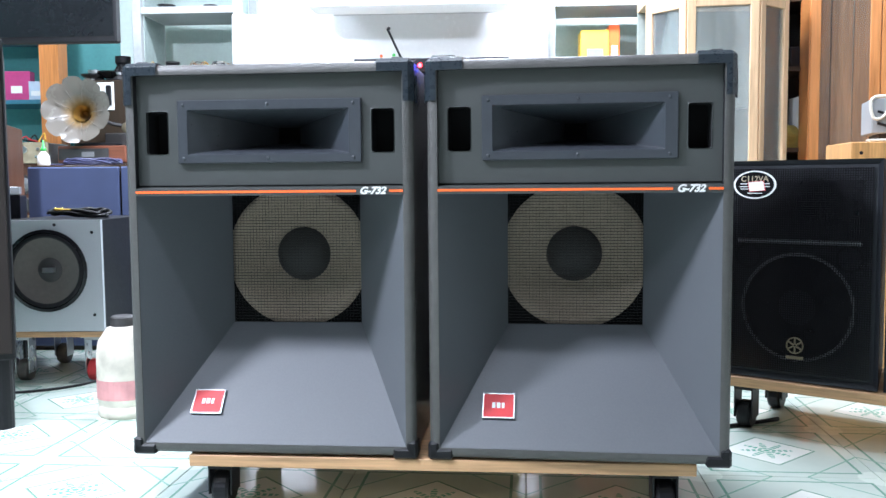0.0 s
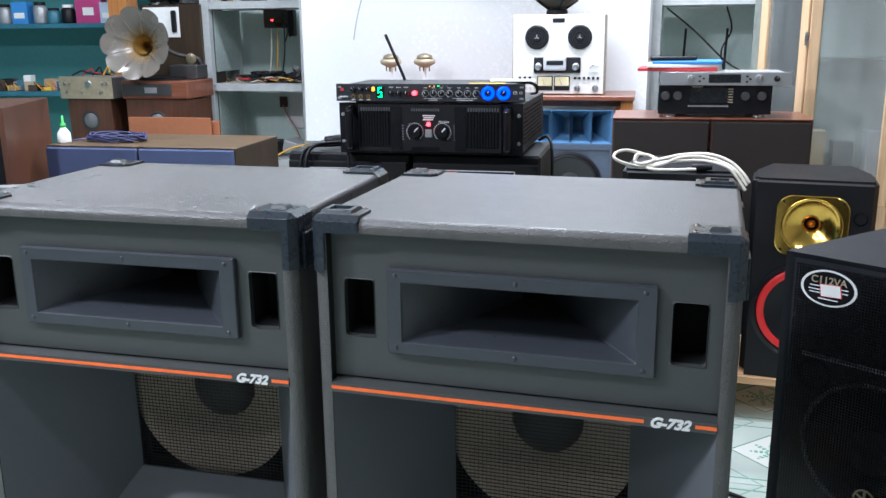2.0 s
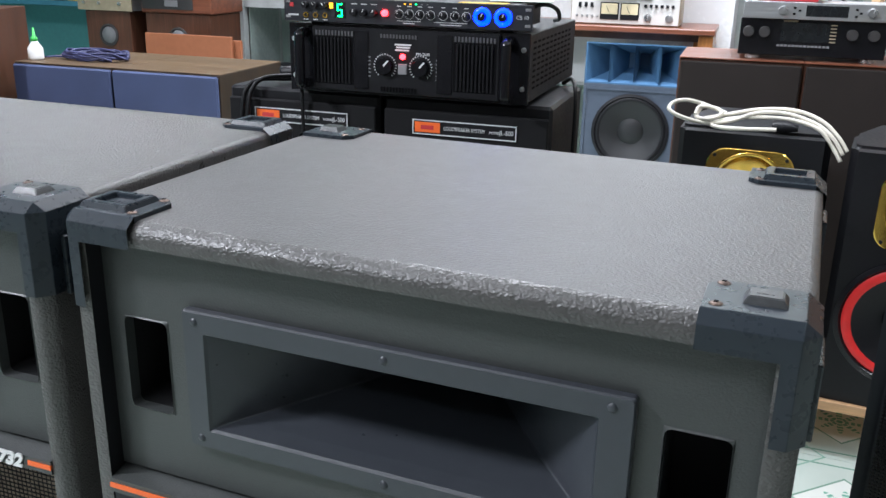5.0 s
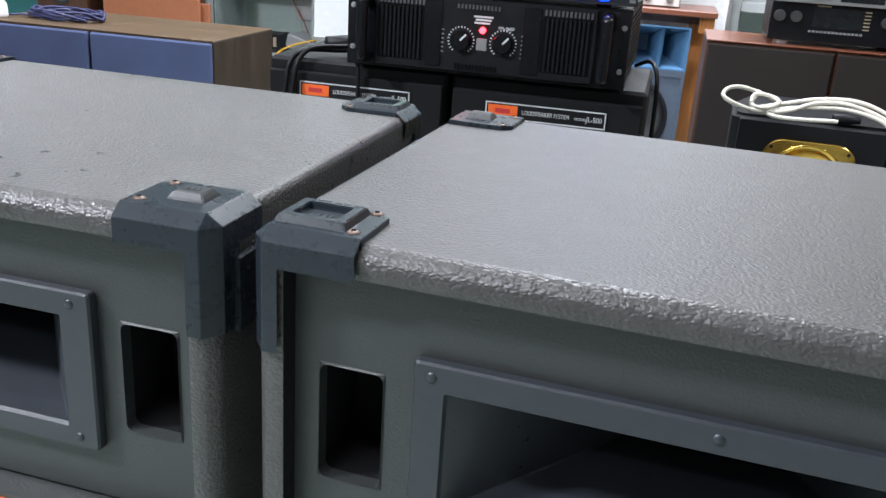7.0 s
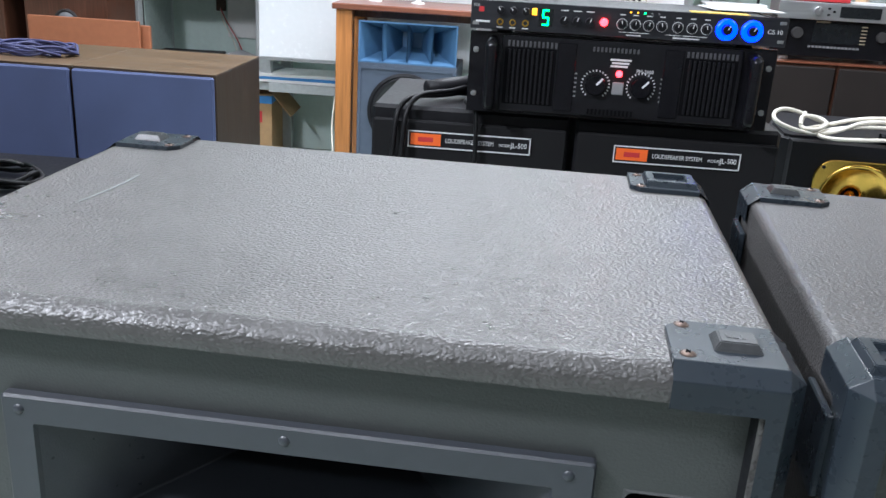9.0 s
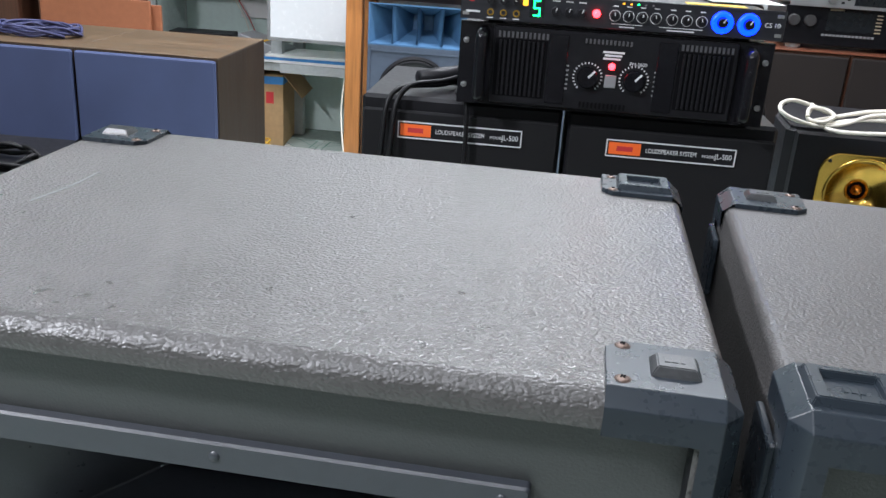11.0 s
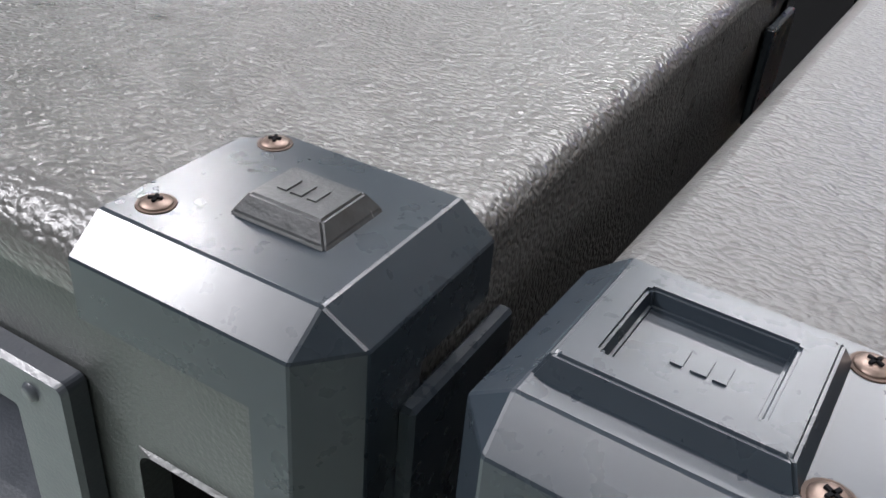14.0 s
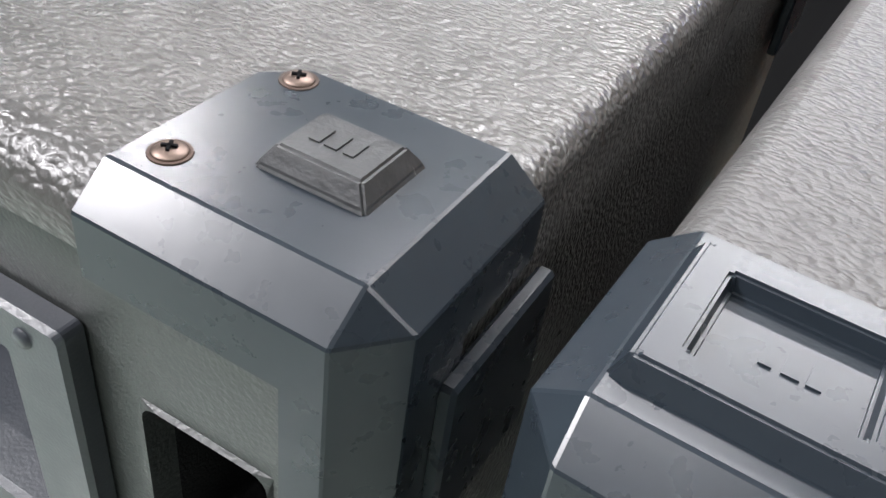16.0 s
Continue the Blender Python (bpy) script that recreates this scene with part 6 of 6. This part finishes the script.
part("cord", tube([(0, 0, -0.05), (0.02, 0.02, -0.2), (-0.02, 0.05, -0.45), (0.0, 0.05, -0.68)], 0.005, 6), CABLE_BLACK, pw, smooth=True)


# ---- laminate loudspeaker and grey case behind the stage loudspeakers ----
lm = thing("laminate_loudspeaker", "striped wood laminate loudspeaker with a silver port", "loudspeaker", pose(1.585, 3.37, 0, 0, 0, -6))
part("cabinet", box(-0.24, 0.24, 0.002, 0.36, 0, 0.856, 0.004), BAMBOO, lm)
pr = part("port", lathe([(0.062, 0), (0.062, 0.010), (0.055, 0.014), (0.044, 0.010), (0.038, -0.0005)], 36, "y", (-0.035, 0.002, 0.735)), STEEL, lm, "silver ring port")
# Near-black disc painted as the dark mouth of the port.
part("port_mouth", lathe([(0.0435, 0.0), (0.0435, 0.003), (0.0001, 0.003)], 28, "y", (-0.035, 0.002, 0.735)), HOLE_SHADE, pr)
part("plate", box(0.065, 0.165, -0.002, 0.002, 0.660, 0.725, 0.001), RED_WOOD, lm, "brown name plate")
for k in range(2):
    part("plate_bar", box(0.078, 0.152, -0.003, -0.0018, 0.675 + k * 0.022, 0.685 + k * 0.022), CREAM, lm)
for x in (-0.205, 0.135):
    part("screw", lathe([(0.007, 0), (0.006, 0.003), (0.0001, 0.003)], 14, "y", (x, 0.002, 0.815)), BLACK, lm)
gb = thing("grey_case", "grey metal instrument case with a white cable on it", "case", pose(1.660, 3.50, 0.857, 0, 0, -14))
part("base", box(-0.16, 0.20, 0.0, 0.24, 0, 0.035, 0.003), WALNUT_Z, gb, "dark wooden base")
part("housing", box(-0.19, 0.21, -0.02, 0.24, 0.035, 0.170, 0.004), GREY_METAL, gb)
for z in (0.075, 0.120):
    part("trim_curve", tube([(-0.17, -0.024, z), (-0.12, -0.024, z - 0.014), (-0.07, -0.024, z - 0.004), (-0.02, -0.024, z - 0.016), (0.0, -0.024, z - 0.008)], 0.005, 6), BLACK, gb, smooth=True)
part("cable_loop", tube([(-0.02, 0.03, 0.178), (-0.10, -0.02, 0.176), (-0.15, -0.032, 0.10), (-0.185, -0.032, 0.095), (-0.196, -0.03, 0.15), (-0.175, -0.02, 0.176), (-0.10, 0.02, 0.178), (0.0, 0.05, 0.178)], 0.006, 6), CABLE_WHITE, gb, smooth=True)
part("black_coil", tube(coil(0.06, 0.09, 0.170, 0.12, 0.08, 5, 0.005, 5, 0.035), 0.006, 6, None, 5), CABLE_BLACK, gb, "black coiled cable", smooth=True)
for k in range(2):
    tagged(part("white_strand", tube([(1.42, 3.42 + 0.03 * k, 0.862), (1.52, 3.40 + 0.03 * k, 0.862), (1.66, 3.395 + 0.03 * k, 0.862), (1.80, 3.37 + 0.03 * k, 0.862)], 0.005, 6), CABLE_WHITE, smooth=True), "white cable strand on the laminate loudspeaker", "cable", "white strands")


# ---- left side: subwoofer, bottle, floor loudspeakers ----
sb = thing("subwoofer", "black subwoofer with a silver front on a small dolly", "subwoofer", pose(-1.585, 3.12, 0.190, 0, 0, 2))
part("cabinet", open_case(0.376, 0.43, 0.405, 0.015, 0.016), BLACK, sb, "black cabinet")
part("front_board", holed_front(-0.188, 0.188, 0.0, 0.405, 0.0, [(-0.015, 0.222, 0.138)], 0.016), SILVER, sb, "silver painted front")
driver(sb, -0.015, 0.0, 0.222, 0.150, CONE_MID, CONE_DARK, BLACK_GLOSS, deep=0.2, cap_r=0.30)
part("cap_mark", box(-0.030, 0.010, -0.001, 0.022, 0.215, 0.232), STEEL, sb)
for x, z in ((0.155, 0.36), (0.155, 0.06), (0.02, 0.388)):
    part("bolt", lathe([(0.006, 0), (0.005, 0.003), (0.0001, 0.003)], 12, "y", (x, 0, z)), BLACK, sb)
dolly(pose(-1.585, 3.12, 0, 0, 0, 2), -0.19, 0.19, 0.0, 0.42, 0.188, CONE_MID, "small pine board on grey castors under the subwoofer", 0.020, RED)
tagged(part("thin_cable", tube([(-2.1, 2.86, 0.005), (-1.75, 2.92, 0.005), (-1.52, 3.02, 0.005), (-1.42, 3.20, 0.005), (-1.40, 3.50, 0.005)], 0.005, 6), CABLE_BLACK, smooth=True), "thin dark cable on the floor before the subwoofer", "cable")
bc = thing("black_cable_coil", "black cable coil with a gold jack on the subwoofer", "cable", pose(-1.56, 3.30, 0.5955))
part("loop", tube(coil(0, 0, 0, 0.13, 0.09, 4, 0.005, 8, 0.03) + [(0.14, -0.06, 0.012), (0.155, -0.10, 0.010)], 0.006, 6, None, 5), CABLE_BLACK, bc, smooth=True)
part("jack", lathe([(0.006, 0), (0.006, 0.03), (0.003, 0.032), (0.003, 0.06), (0.0001, 0.062)], 12, "x", (-0.04, -0.10, 0.035)), GOLD, bc, "gold jack plug", smooth=True)

bt = thing("plastic_jug", "grubby white plastic jug with a dark cap on the floor", "jug", pose(-1.145, 2.70, 0))
part("body", lathe([(0.0001, 0), (0.078, 0), (0.084, 0.012), (0.083, 0.035), (0.078, 0.040), (0.084, 0.046), (0.084, 0.19), (0.078, 0.235), (0.052, 0.275), (0.036, 0.283)], 28), PLASTIC_WHITE, bt, smooth=True)
part("label", shell([(0.0848, 0.06), (0.0848, 0.12)], 28, "z"), mat("faded_pink_label", (0.62, 0.30, 0.30), 0.6, vary=0.3, grain=20), bt, "faded pink label")
part("cap", lathe([(0.038, 0.280), (0.038, 0.308), (0.034, 0.312), (0.0001, 0.312)], 24), CONE_DARK, bt, "dark screw cap")
part("grip", tube([(0.055, -0.03, 0.28), (0.075, -0.035, 0.300), (0.088, -0.035, 0.27), (0.086, -0.035, 0.20)], 0.012, 8), PLASTIC_WHITE, bt, smooth=True)

cs = thing("wooden_loudspeaker", "red-brown wooden floor loudspeaker with a pale cone", "loudspeaker", pose(-2.200, 3.417, 0, 0, 0, 19.4))
part("cabinet", open_case(0.50, 0.54, 0.975, 0.020), RED_WOOD_Z, cs, "red-brown veneer cabinet")
part("front_board", holed_front(-0.23, 0.23, 0.020, 0.955, 0.008, [(0.02, 0.735, 0.150), (0.0, 0.30, 0.15)]), BLACK, cs, "black front board")
driver(cs, 0.02, 0.010, 0.735, 0.165, CONE_GREY, CONE_DARK, CREAM, deep=0.45, cap_r=0.26)
driver(cs, 0.0, 0.010, 0.30, 0.165, CONE_GREY, CONE_DARK, CREAM, deep=0.45, cap_r=0.26)
tagged(part("paper_sheet", box(-0.12, 0.10, -0.08, 0.10, 0, 0.006), PAPER, m=pose(-2.36, 3.78, 0.976, 0, 0, 25)), "white papers on the wooden loudspeaker", "paper")
bk = thing("black_loudspeaker", "tall black floor loudspeaker with a dark grille", "loudspeaker", pose(-1.595, 2.385, 0.0, 0, 0, 28.5))
part("cabinet", box(-0.24, 0.24, 0.014, 0.50, 0.21, 1.14, 0.004), BLACK, bk)
part("grille", box(-0.232, 0.232, 0.0, 0.014, 0.23, 1.12, 0.004), BROWN_CLOTH, bk)
for x in (-0.2, 0.2):
    for y in (0.06, 0.44):
        part("foot", lathe([(0.03, 0), (0.03, 0.211)], 16, "z", (x, y, 0)), BLACK, bk)
st = thing("equipment_stand", "black wooden stand beside the subwoofer", "stand", pose(-2.008, 3.257, 0, 0, 0, 19.4))
part("body", box(-0.22, 0.215, 0.004, 0.186, 0, 0.530, 0.004), BLACK, st)
am = thing("mixer_amplifier", "black amplifier with metal sockets on a stand", "amplifier", pose(-2.008, 3.257, 0.531, 0, 0, 19.4))
part("housing", box(-0.23, 0.215, 0.006, 0.186, 0.0, 0.150, 0.003), BLACK, am)
part("front_panel", box(-0.235, 0.22, 0, 0.006, 0.0, 0.155, 0.001), BLACK_GLOSS, am)
for k in range(6):
    part("socket", lathe([(0.012, 0), (0.012, 0.008), (0.006, 0.008)], 14, "y", (-0.18 + k * 0.065, 0, 0.05)), STEEL, am)
part("bracket", box(0.10, 0.22, -0.004, 0.05, 0.155, 0.185, 0.002), GREY_METAL, am, "grey metal bracket")

tv = thing("television", "flat black television mounted high by the post", "television", pose(-2.31, 4.40, 1.43))
part("casing", box(-0.46, 0.46, 0.004, 0.06, 0, 0.56, 0.006), BLACK, tv)
part("screen", box(-0.445, 0.445, 0, 0.005, 0.03, 0.545, 0.001), SCREEN, tv)
part("ceiling_pole", box(-0.34, -0.30, 0.062, 0.10, 0.10, 1.77, 0.003), BLACK, tv)


# ---- gramophone, turntable and small loudspeakers by the teal wall ----
mat_dome = mat("grey_mesh_dome", (0.16, 0.165, 0.17), 0.6, grain=400, vary=0.3)
bn = thing("bench", "plain wooden bench by the teal wall", "bench", pose(0, 0, 0))
part("seat_board", box(-3.15, -2.20, 5.36, 5.86, 0.50, 0.535, 0.003), WALNUT_X, bn)
for x in (-3.10, -2.26):
    for y in (5.40, 5.80):
        part("leg", box(x - 0.025, x + 0.025, y - 0.025, y + 0.025, 0, 0.50), WALNUT_Z, bn)
for x, w in ((-2.90, 0.29), (-2.455, 0.40)):
    s = thing("small_loudspeaker", "small brown wooden loudspeaker with a grey dome", "loudspeaker", pose(x, 5.42, 0.536), "small brown loudspeakers")
    part("cabinet", box(-w / 2, w / 2, 0, 0.30, 0, 0.320, 0.003), RED_WOOD_Z, s)
    tw = part("tweeter", lathe([(0.060, 0), (0.060, 0.006), (0.052, 0.008), (0.050, 0.003), (0.0001, 0.003)], 28, "y", (0.0, 0, 0.19)), CONE_DARK, s)
    part("dome", lathe([(0.045, 0.003), (0.038, 0.012), (0.020, 0.018), (0.0001, 0.020)], 24, "y", (0.0, 0, 0.19)), mat_dome, tw, "grey mesh dome", smooth=True)
    part("port", lathe([(0.05, 0), (0.05, 0.005), (0.04, 0.006), (0.02, 0.002), (0.0001, 0.002)], 24, "y", (0.0, 0, 0.06)), CONE_DARK, s, smooth=True)
ta = thing("old_amplifier", "aged silver amplifier with tangled wires on top", "amplifier", pose(-2.90, 5.40, 0.857))
part("housing", box(-0.17, 0.17, 0.008, 0.28, 0.0, 0.125, 0.003), GREY_METAL, ta)
part("front_panel", box(-0.175, 0.175, 0, 0.008, 0.0, 0.13, 0.001), CREAM, ta, "aged brushed panel")
for x, z, r in ((-0.14, 0.09, 0.008), (-0.105, 0.09, 0.008), (0.02, 0.085, 0.022), (0.11, 0.09, 0.009), (0.14, 0.09, 0.009), (-0.13, 0.04, 0.008), (-0.03, 0.04, 0.008), (0.10, 0.04, 0.010)):
    knob(ta, x, 0, z, r, 0.012, STEEL, 0.2, False, 16)
for k in range(4):
    part("wire", tube([(-0.12 + 0.07 * k, 0.05, 0.135), (-0.08 + 0.06 * k, 0.10, 0.16 + 0.01 * k), (-0.02 + 0.05 * k, 0.06, 0.15), (0.05 + 0.02 * k, 0.12, 0.135)], 0.005, 5), (CABLE_BLACK, RED, CABLE_BLACK, CABLE_YELLOW)[k], ta, smooth=True)
gm = thing("gramophone", "wooden gramophone with a clear petal-shaped flower horn", "gramophone", pose(-2.455, 5.40, 0.857))
part("base", box(-0.215, 0.215, 0.006, 0.33, 0, 0.105, 0.006), RED_WOOD, gm, "red-brown wooden base")
part("front_strip", box(-0.205, 0.11, 0, 0.006, 0.02, 0.088, 0.001), CONE_DARK, gm)
part("badge", box(-0.06, 0.02, -0.003, 0, 0.035, 0.068, 0.001), GREY_MARK, gm)
part("platter", lathe([(0.15, 0.105), (0.15, 0.122), (0.145, 0.125), (0.0001, 0.125)], 36, "z", (-0.02, 0.17, 0)), BLACK, gm)
part("crank_box", box(0.02, 0.20, 0.16, 0.30, 0.105, 0.19, 0.006), CONE_DARK, gm)
part("tone_arm", tube([(0.19, 0.24, 0.19), (0.17, 0.22, 0.23), (0.06, 0.20, 0.25), (-0.06, 0.22, 0.30)], 0.012, 10), CONE_DARK, gm, smooth=True)
part("sound_box", lathe([(0.0001, 0), (0.032, 0), (0.034, 0.008), (0.028, 0.016), (0.0001, 0.014)], 20, "y", (0.15, 0.20, 0.225)), BRONZE, gm, smooth=True)
bm = bmesh.new()
seg, rings = 72, []
for i in range(13):
    s = i / 12
    r0 = 0.028 + 0.165 * s ** 1.7
    ring = []
    for k in range(seg):
        a = 2 * math.pi * k / seg
        lobe = abs(math.sin(4.5 * a))
        rr = r0 * (1 + s ** 2 * (0.13 * lobe ** 0.4 - 0.05))
        ring.append((rr * math.cos(a), -0.20 * s + 0.024 * s ** 4 * (1 - 0.8 * lobe), rr * math.sin(a)))
    rings.append(ring)
loft(rings, False, bm)
petal = MICA.copy()
petal.name = "amber_to_clear_petal"
pn, pl = petal.node_tree.nodes, petal.node_tree.links
co, flat, far, near, mx = (pn.new("ShaderNode" + k) for k in ("TexCoord", "VectorMath", "VectorMath", "MapRange", "MixRGB"))
flat.operation, far.operation = "MULTIPLY", "LENGTH"
flat.inputs[1].default_value = (1, 0, 1)
pl.new(co.outputs["Object"], flat.inputs[0])
pl.new(flat.outputs["Vector"], far.inputs[0])
pl.new(far.outputs["Value"], near.inputs[0])
near.inputs[1].default_value, near.inputs[2].default_value = 0.045, 0.115
mx.inputs[1].default_value, mx.inputs[2].default_value = (0.30, 0.18, 0.05, 1), (0.165, 0.148, 0.125, 1)
pl.new(near.outputs[0], mx.inputs[0])
pl.new(mx.outputs[0], pn["Principled BSDF"].inputs["Base Color"])
hn = part("flower_horn", bm, petal, gm, "nine clear fluted petals", pose(-0.075, 0.12, 0.295, -8, 0, 6) @ Matrix.Scale(1.0, 4), smooth=True)
part("horn_throat", shell([(0.050, 0.085), (0.042, 0.066), (0.034, 0.030), (0.024, -0.02), (0.020, -0.08)], 30, "y"), HORN_THROAT, hn, "amber inner throat", smooth=True)
for k in range(9):
    a = math.pi * 2 * k / 9
    part("petal_rib", tube([(0.07 * math.cos(a), -0.115, 0.07 * math.sin(a)), (0.12 * math.cos(a), -0.152, 0.12 * math.sin(a)), (0.182 * math.cos(a), -0.160, 0.182 * math.sin(a))], 0.0020, 5, None, 3), MICA, hn, smooth=True)
bx = thing("brown_cabinet", "tall brown cabinet with a white panel behind the gramophone", "cabinet", pose(-2.50, 5.74, 0.536))
part("body", box(-0.20, 0.20, 0, 0.30, 0, 0.865, 0.003), WALNUT_Z, bx)
part("white_panel", box(-0.18, 0.06, -0.006, 0, 0.67, 0.85, 0.002), PAPER, bx)
part("handle", box(0.01, 0.045, -0.02, -0.006, 0.70, 0.83, 0.006), BLACK, bx, "black grab handle")
tagged(part("terracotta_panel", box(-0.26, 0.255, 0, 0.018, 0, 0.765, 0.003), TERRACOTTA, m=pose(-2.30, 5.27, 0)), "terracotta-brown board standing behind the loudspeakers", "board")
tagged(part("terracotta_panel", box(-0.26, 0.255, 0, 0.018, 0, 0.745, 0.003), TERRACOTTA, m=pose(-2.265, 5.305, 0)), "second terracotta-brown board leaning behind the first", "board")
# teal shelves and what stands on them
PALE_BLUE = mat("pale_blue_card", (0.50, 0.60, 0.72), 0.6, vary=0.2, grain=12)
for z in (0.86, 1.30, 1.74):
    tagged(part("wall_shelf", box(-5.60, -3.00, 5.92, 6.295, z - 0.03, z, 0.002), TEAL_SHELF), "dark teal painted wall shelf", "shelf", "teal shelves")
for k, (x, kind, h, mm) in enumerate(((-4.62, "box", 0.12, CARDBOARD), (-4.45, "jar", 0.12, BLACK), (-4.30, "jar", 0.14, GREY_METAL), (-4.14, "box", 0.16, PALE_BLUE), (-4.01, "jar", 0.10, TEAL_SHELF), (-3.88, "jar", 0.13, GREY_METAL), (-3.75, "box", 0.145, SKYBLUE), (-3.61, "jar", 0.14, GREY_METAL), (-3.51, "jar", 0.10, TEAL_SHELF), (-3.40, "jar", 0.12, BLACK), (-3.23, "box", 0.20, PINK), (-3.09, "box", 0.13, PALE_BLUE))):
    if kind == "jar":
        j = thing("jar", "small workshop jar on the teal shelf", "jar", pose(x, 6.03, 1.301), "jars on the teal shelf")
        part("body", lathe([(0.0001, 0), (0.042, 0), (0.045, 0.01), (0.045, h * 0.7), (0.034, h * 0.85)], 20), mm, j, smooth=True)
        part("lid", lathe([(0.036, h * 0.84), (0.036, h), (0.0001, h)], 20), PAPER if mm is BLACK else BLACK, j)
    else:
        j = thing("card_box", "printed card box on the teal shelf", "box", pose(x, 6.0, 1.301, 0, 0, 6), "card boxes on the teal shelf")
        part("shell", box(-0.09 if mm is PINK else -0.055, 0.09 if mm is PINK else 0.055, 0, 0.08, 0, h, 0.001), mm, j)
        part("print", box(-0.04, 0.035, -0.001, 0, h * 0.25, h * 0.5), PAPER, j)
rng = random.Random(21)
for k in range(66):
    x = -4.75 + k * 0.026
    c = thing("spare_part", "small electronic spare part on the teal shelf", "spare part", pose(x, 5.97 + 0.1 * rng.random(), 0.861, 0, 0, rng.uniform(-40, 40)), "spare parts")
    part("body", box(-0.014 - 0.03 * rng.random(), 0.014 + 0.03 * rng.random(), -0.03, 0.03, 0, 0.02 + 0.085 * rng.random() ** 1.5, 0.003), (CREAM, CONE_DARK, GREY_METAL, CONE_MID, BLACK, CARDBOARD, PAPER, DARK_BROWN, YELLOW, TEAL_SHELF)[k * 7 % 10], c)
    part("lead", tube([(0, 0, 0.02), (0.03, -0.03, 0.05), (0.06, -0.02, 0.01)], 0.003, 5, None, 3), (RED, CABLE_BLACK, CABLE_YELLOW)[k % 3], c, smooth=True)

# carton and loose yellow cable on the floor
ct = thing("cardboard_carton", "open cardboard carton with a blue band and red print", "carton", pose(-1.79, 5.86, 0, 0, 0, 4))
part("shell", box(-0.22, 0.17, 0, 0.30, 0, 0.375, 0.002), CARDBOARD, ct)
part("band", box(-0.221, 0.171, -0.0015, 0.301, 0.325, 0.365), SKYBLUE, ct, "blue printed band")
for k, (a, b2) in enumerate(((-0.20, -0.165), (-0.155, -0.12), (-0.11, -0.075), (-0.06, -0.03), (-0.015, 0.02), (0.03, 0.065), (0.08, 0.12))):
    part("print_bar", box(a, b2, -0.002, 0, 0.225, 0.285 + 0.02 * (k % 2)), RED, ct)
part("flap", box(0, 0.15, 0.0, 0.28, 0, 0.004), CARDBOARD, ct, m=pose(0.170, 0.01, 0.373, 0, 50, 0))
yc = thing("yellow_cable", "tangled yellow cable on the tiled floor", "cable", pose(0, 0, 0))
part("tangle", tube(coil(-1.79, 5.60, 0.002, 0.20, 0.20, 9, 0.005, 31, 0.07), 0.0055, 6, None, 5), CABLE_YELLOW, yc, smooth=True)
part("riser", tube([(-1.90, 5.66, 0.02), (-1.91, 5.72, 0.20), (-1.89, 5.74, 0.38), (-1.87, 5.75, 0.47), (-1.80, 5.80, 0.52), (-1.66, 5.86, 0.56)], 0.0055, 6), CABLE_YELLOW, yc, smooth=True)
tagged(part("thin_white_cable", tube([(-1.155, 5.24, 0.5), (-1.16, 5.21, 0.36), (-1.13, 5.14, 0.20), (-1.08, 5.08, 0.02)], 0.0035, 6), CABLE_WHITE, smooth=True), "thin white cord by the table leg", "cable")
pts = coil(-1.78, 5.45, 0.002, 0.16, 0.14, 4, 0.004, 41, 0.03)
tagged(part("thin_cable", tube(pts, 0.004, 6, None, 5), CABLE_BLACK, smooth=True), "thin black cable tangled on the floor", "cable")

# ---- floor tiles ----
P = 0.425
bm = box(-P / 2 + 0.0012, P / 2 - 0.0012, -P / 2 + 0.0012, P / 2 - 0.0012, -0.008, 0.0, 0.0012)
tile_mesh = bpy.data.meshes.new("tile")
bm.to_mesh(tile_mesh)
bm.free()
tile_mesh.materials.append(TILE)
turn = Matrix.Rotation(radians(-2.5), 4, "Z")
for i in range(-12, 9):
    for j in range(-4, 10):
        c = Vector((0.735, 2.36, 0)) + turn @ Vector((i * P, j * P, 0))
        if -5.4 < c.x < 3.9 and 0.6 < c.y < 6.2:
            o = new("tile", tile_mesh)
            o.parent = floor
            o.matrix_basis = Matrix.Translation(c) @ turn
# the rest of the tiling, behind where the camera starts
verts, faces = [], []
for i in range(-15, 11):
    for j in range(-13, 11):
        c = Vector((0.735, 2.36, 0)) + turn @ Vector((i * P, j * P, 0))
        if -5.4 < c.x < 3.9 and 0.6 < c.y < 6.2 and -12 <= i < 9 and -4 <= j < 10 or not (-5.42 < c.x < 3.72 and -2.17 < c.y < 6.07):
            continue
        k = len(verts)
        for dz, e in ((0.0, P / 2 - 0.0024), (-0.008, P / 2 - 0.0012)):
            verts += [tuple(c + turn @ Vector((sx * e, sy * e, dz))) for sx, sy in ((-1, -1), (1, -1), (1, 1), (-1, 1))]
        faces += [(k, k + 1, k + 2, k + 3)] + [(k + a, k + 4 + a, k + 4 + (a + 1) % 4, k + (a + 1) % 4) for a in range(4)]
me = bpy.data.meshes.new("tiling")
me.from_pydata(verts, [], faces)
me.materials.append(mat("plain_tile_glaze", (0.54, 0.61, 0.55), 0.15, grain=9, vary=0.12, blotch=2))
o = new("tiling", me)
o.parent = floor
tagged(o, kind="stuff")
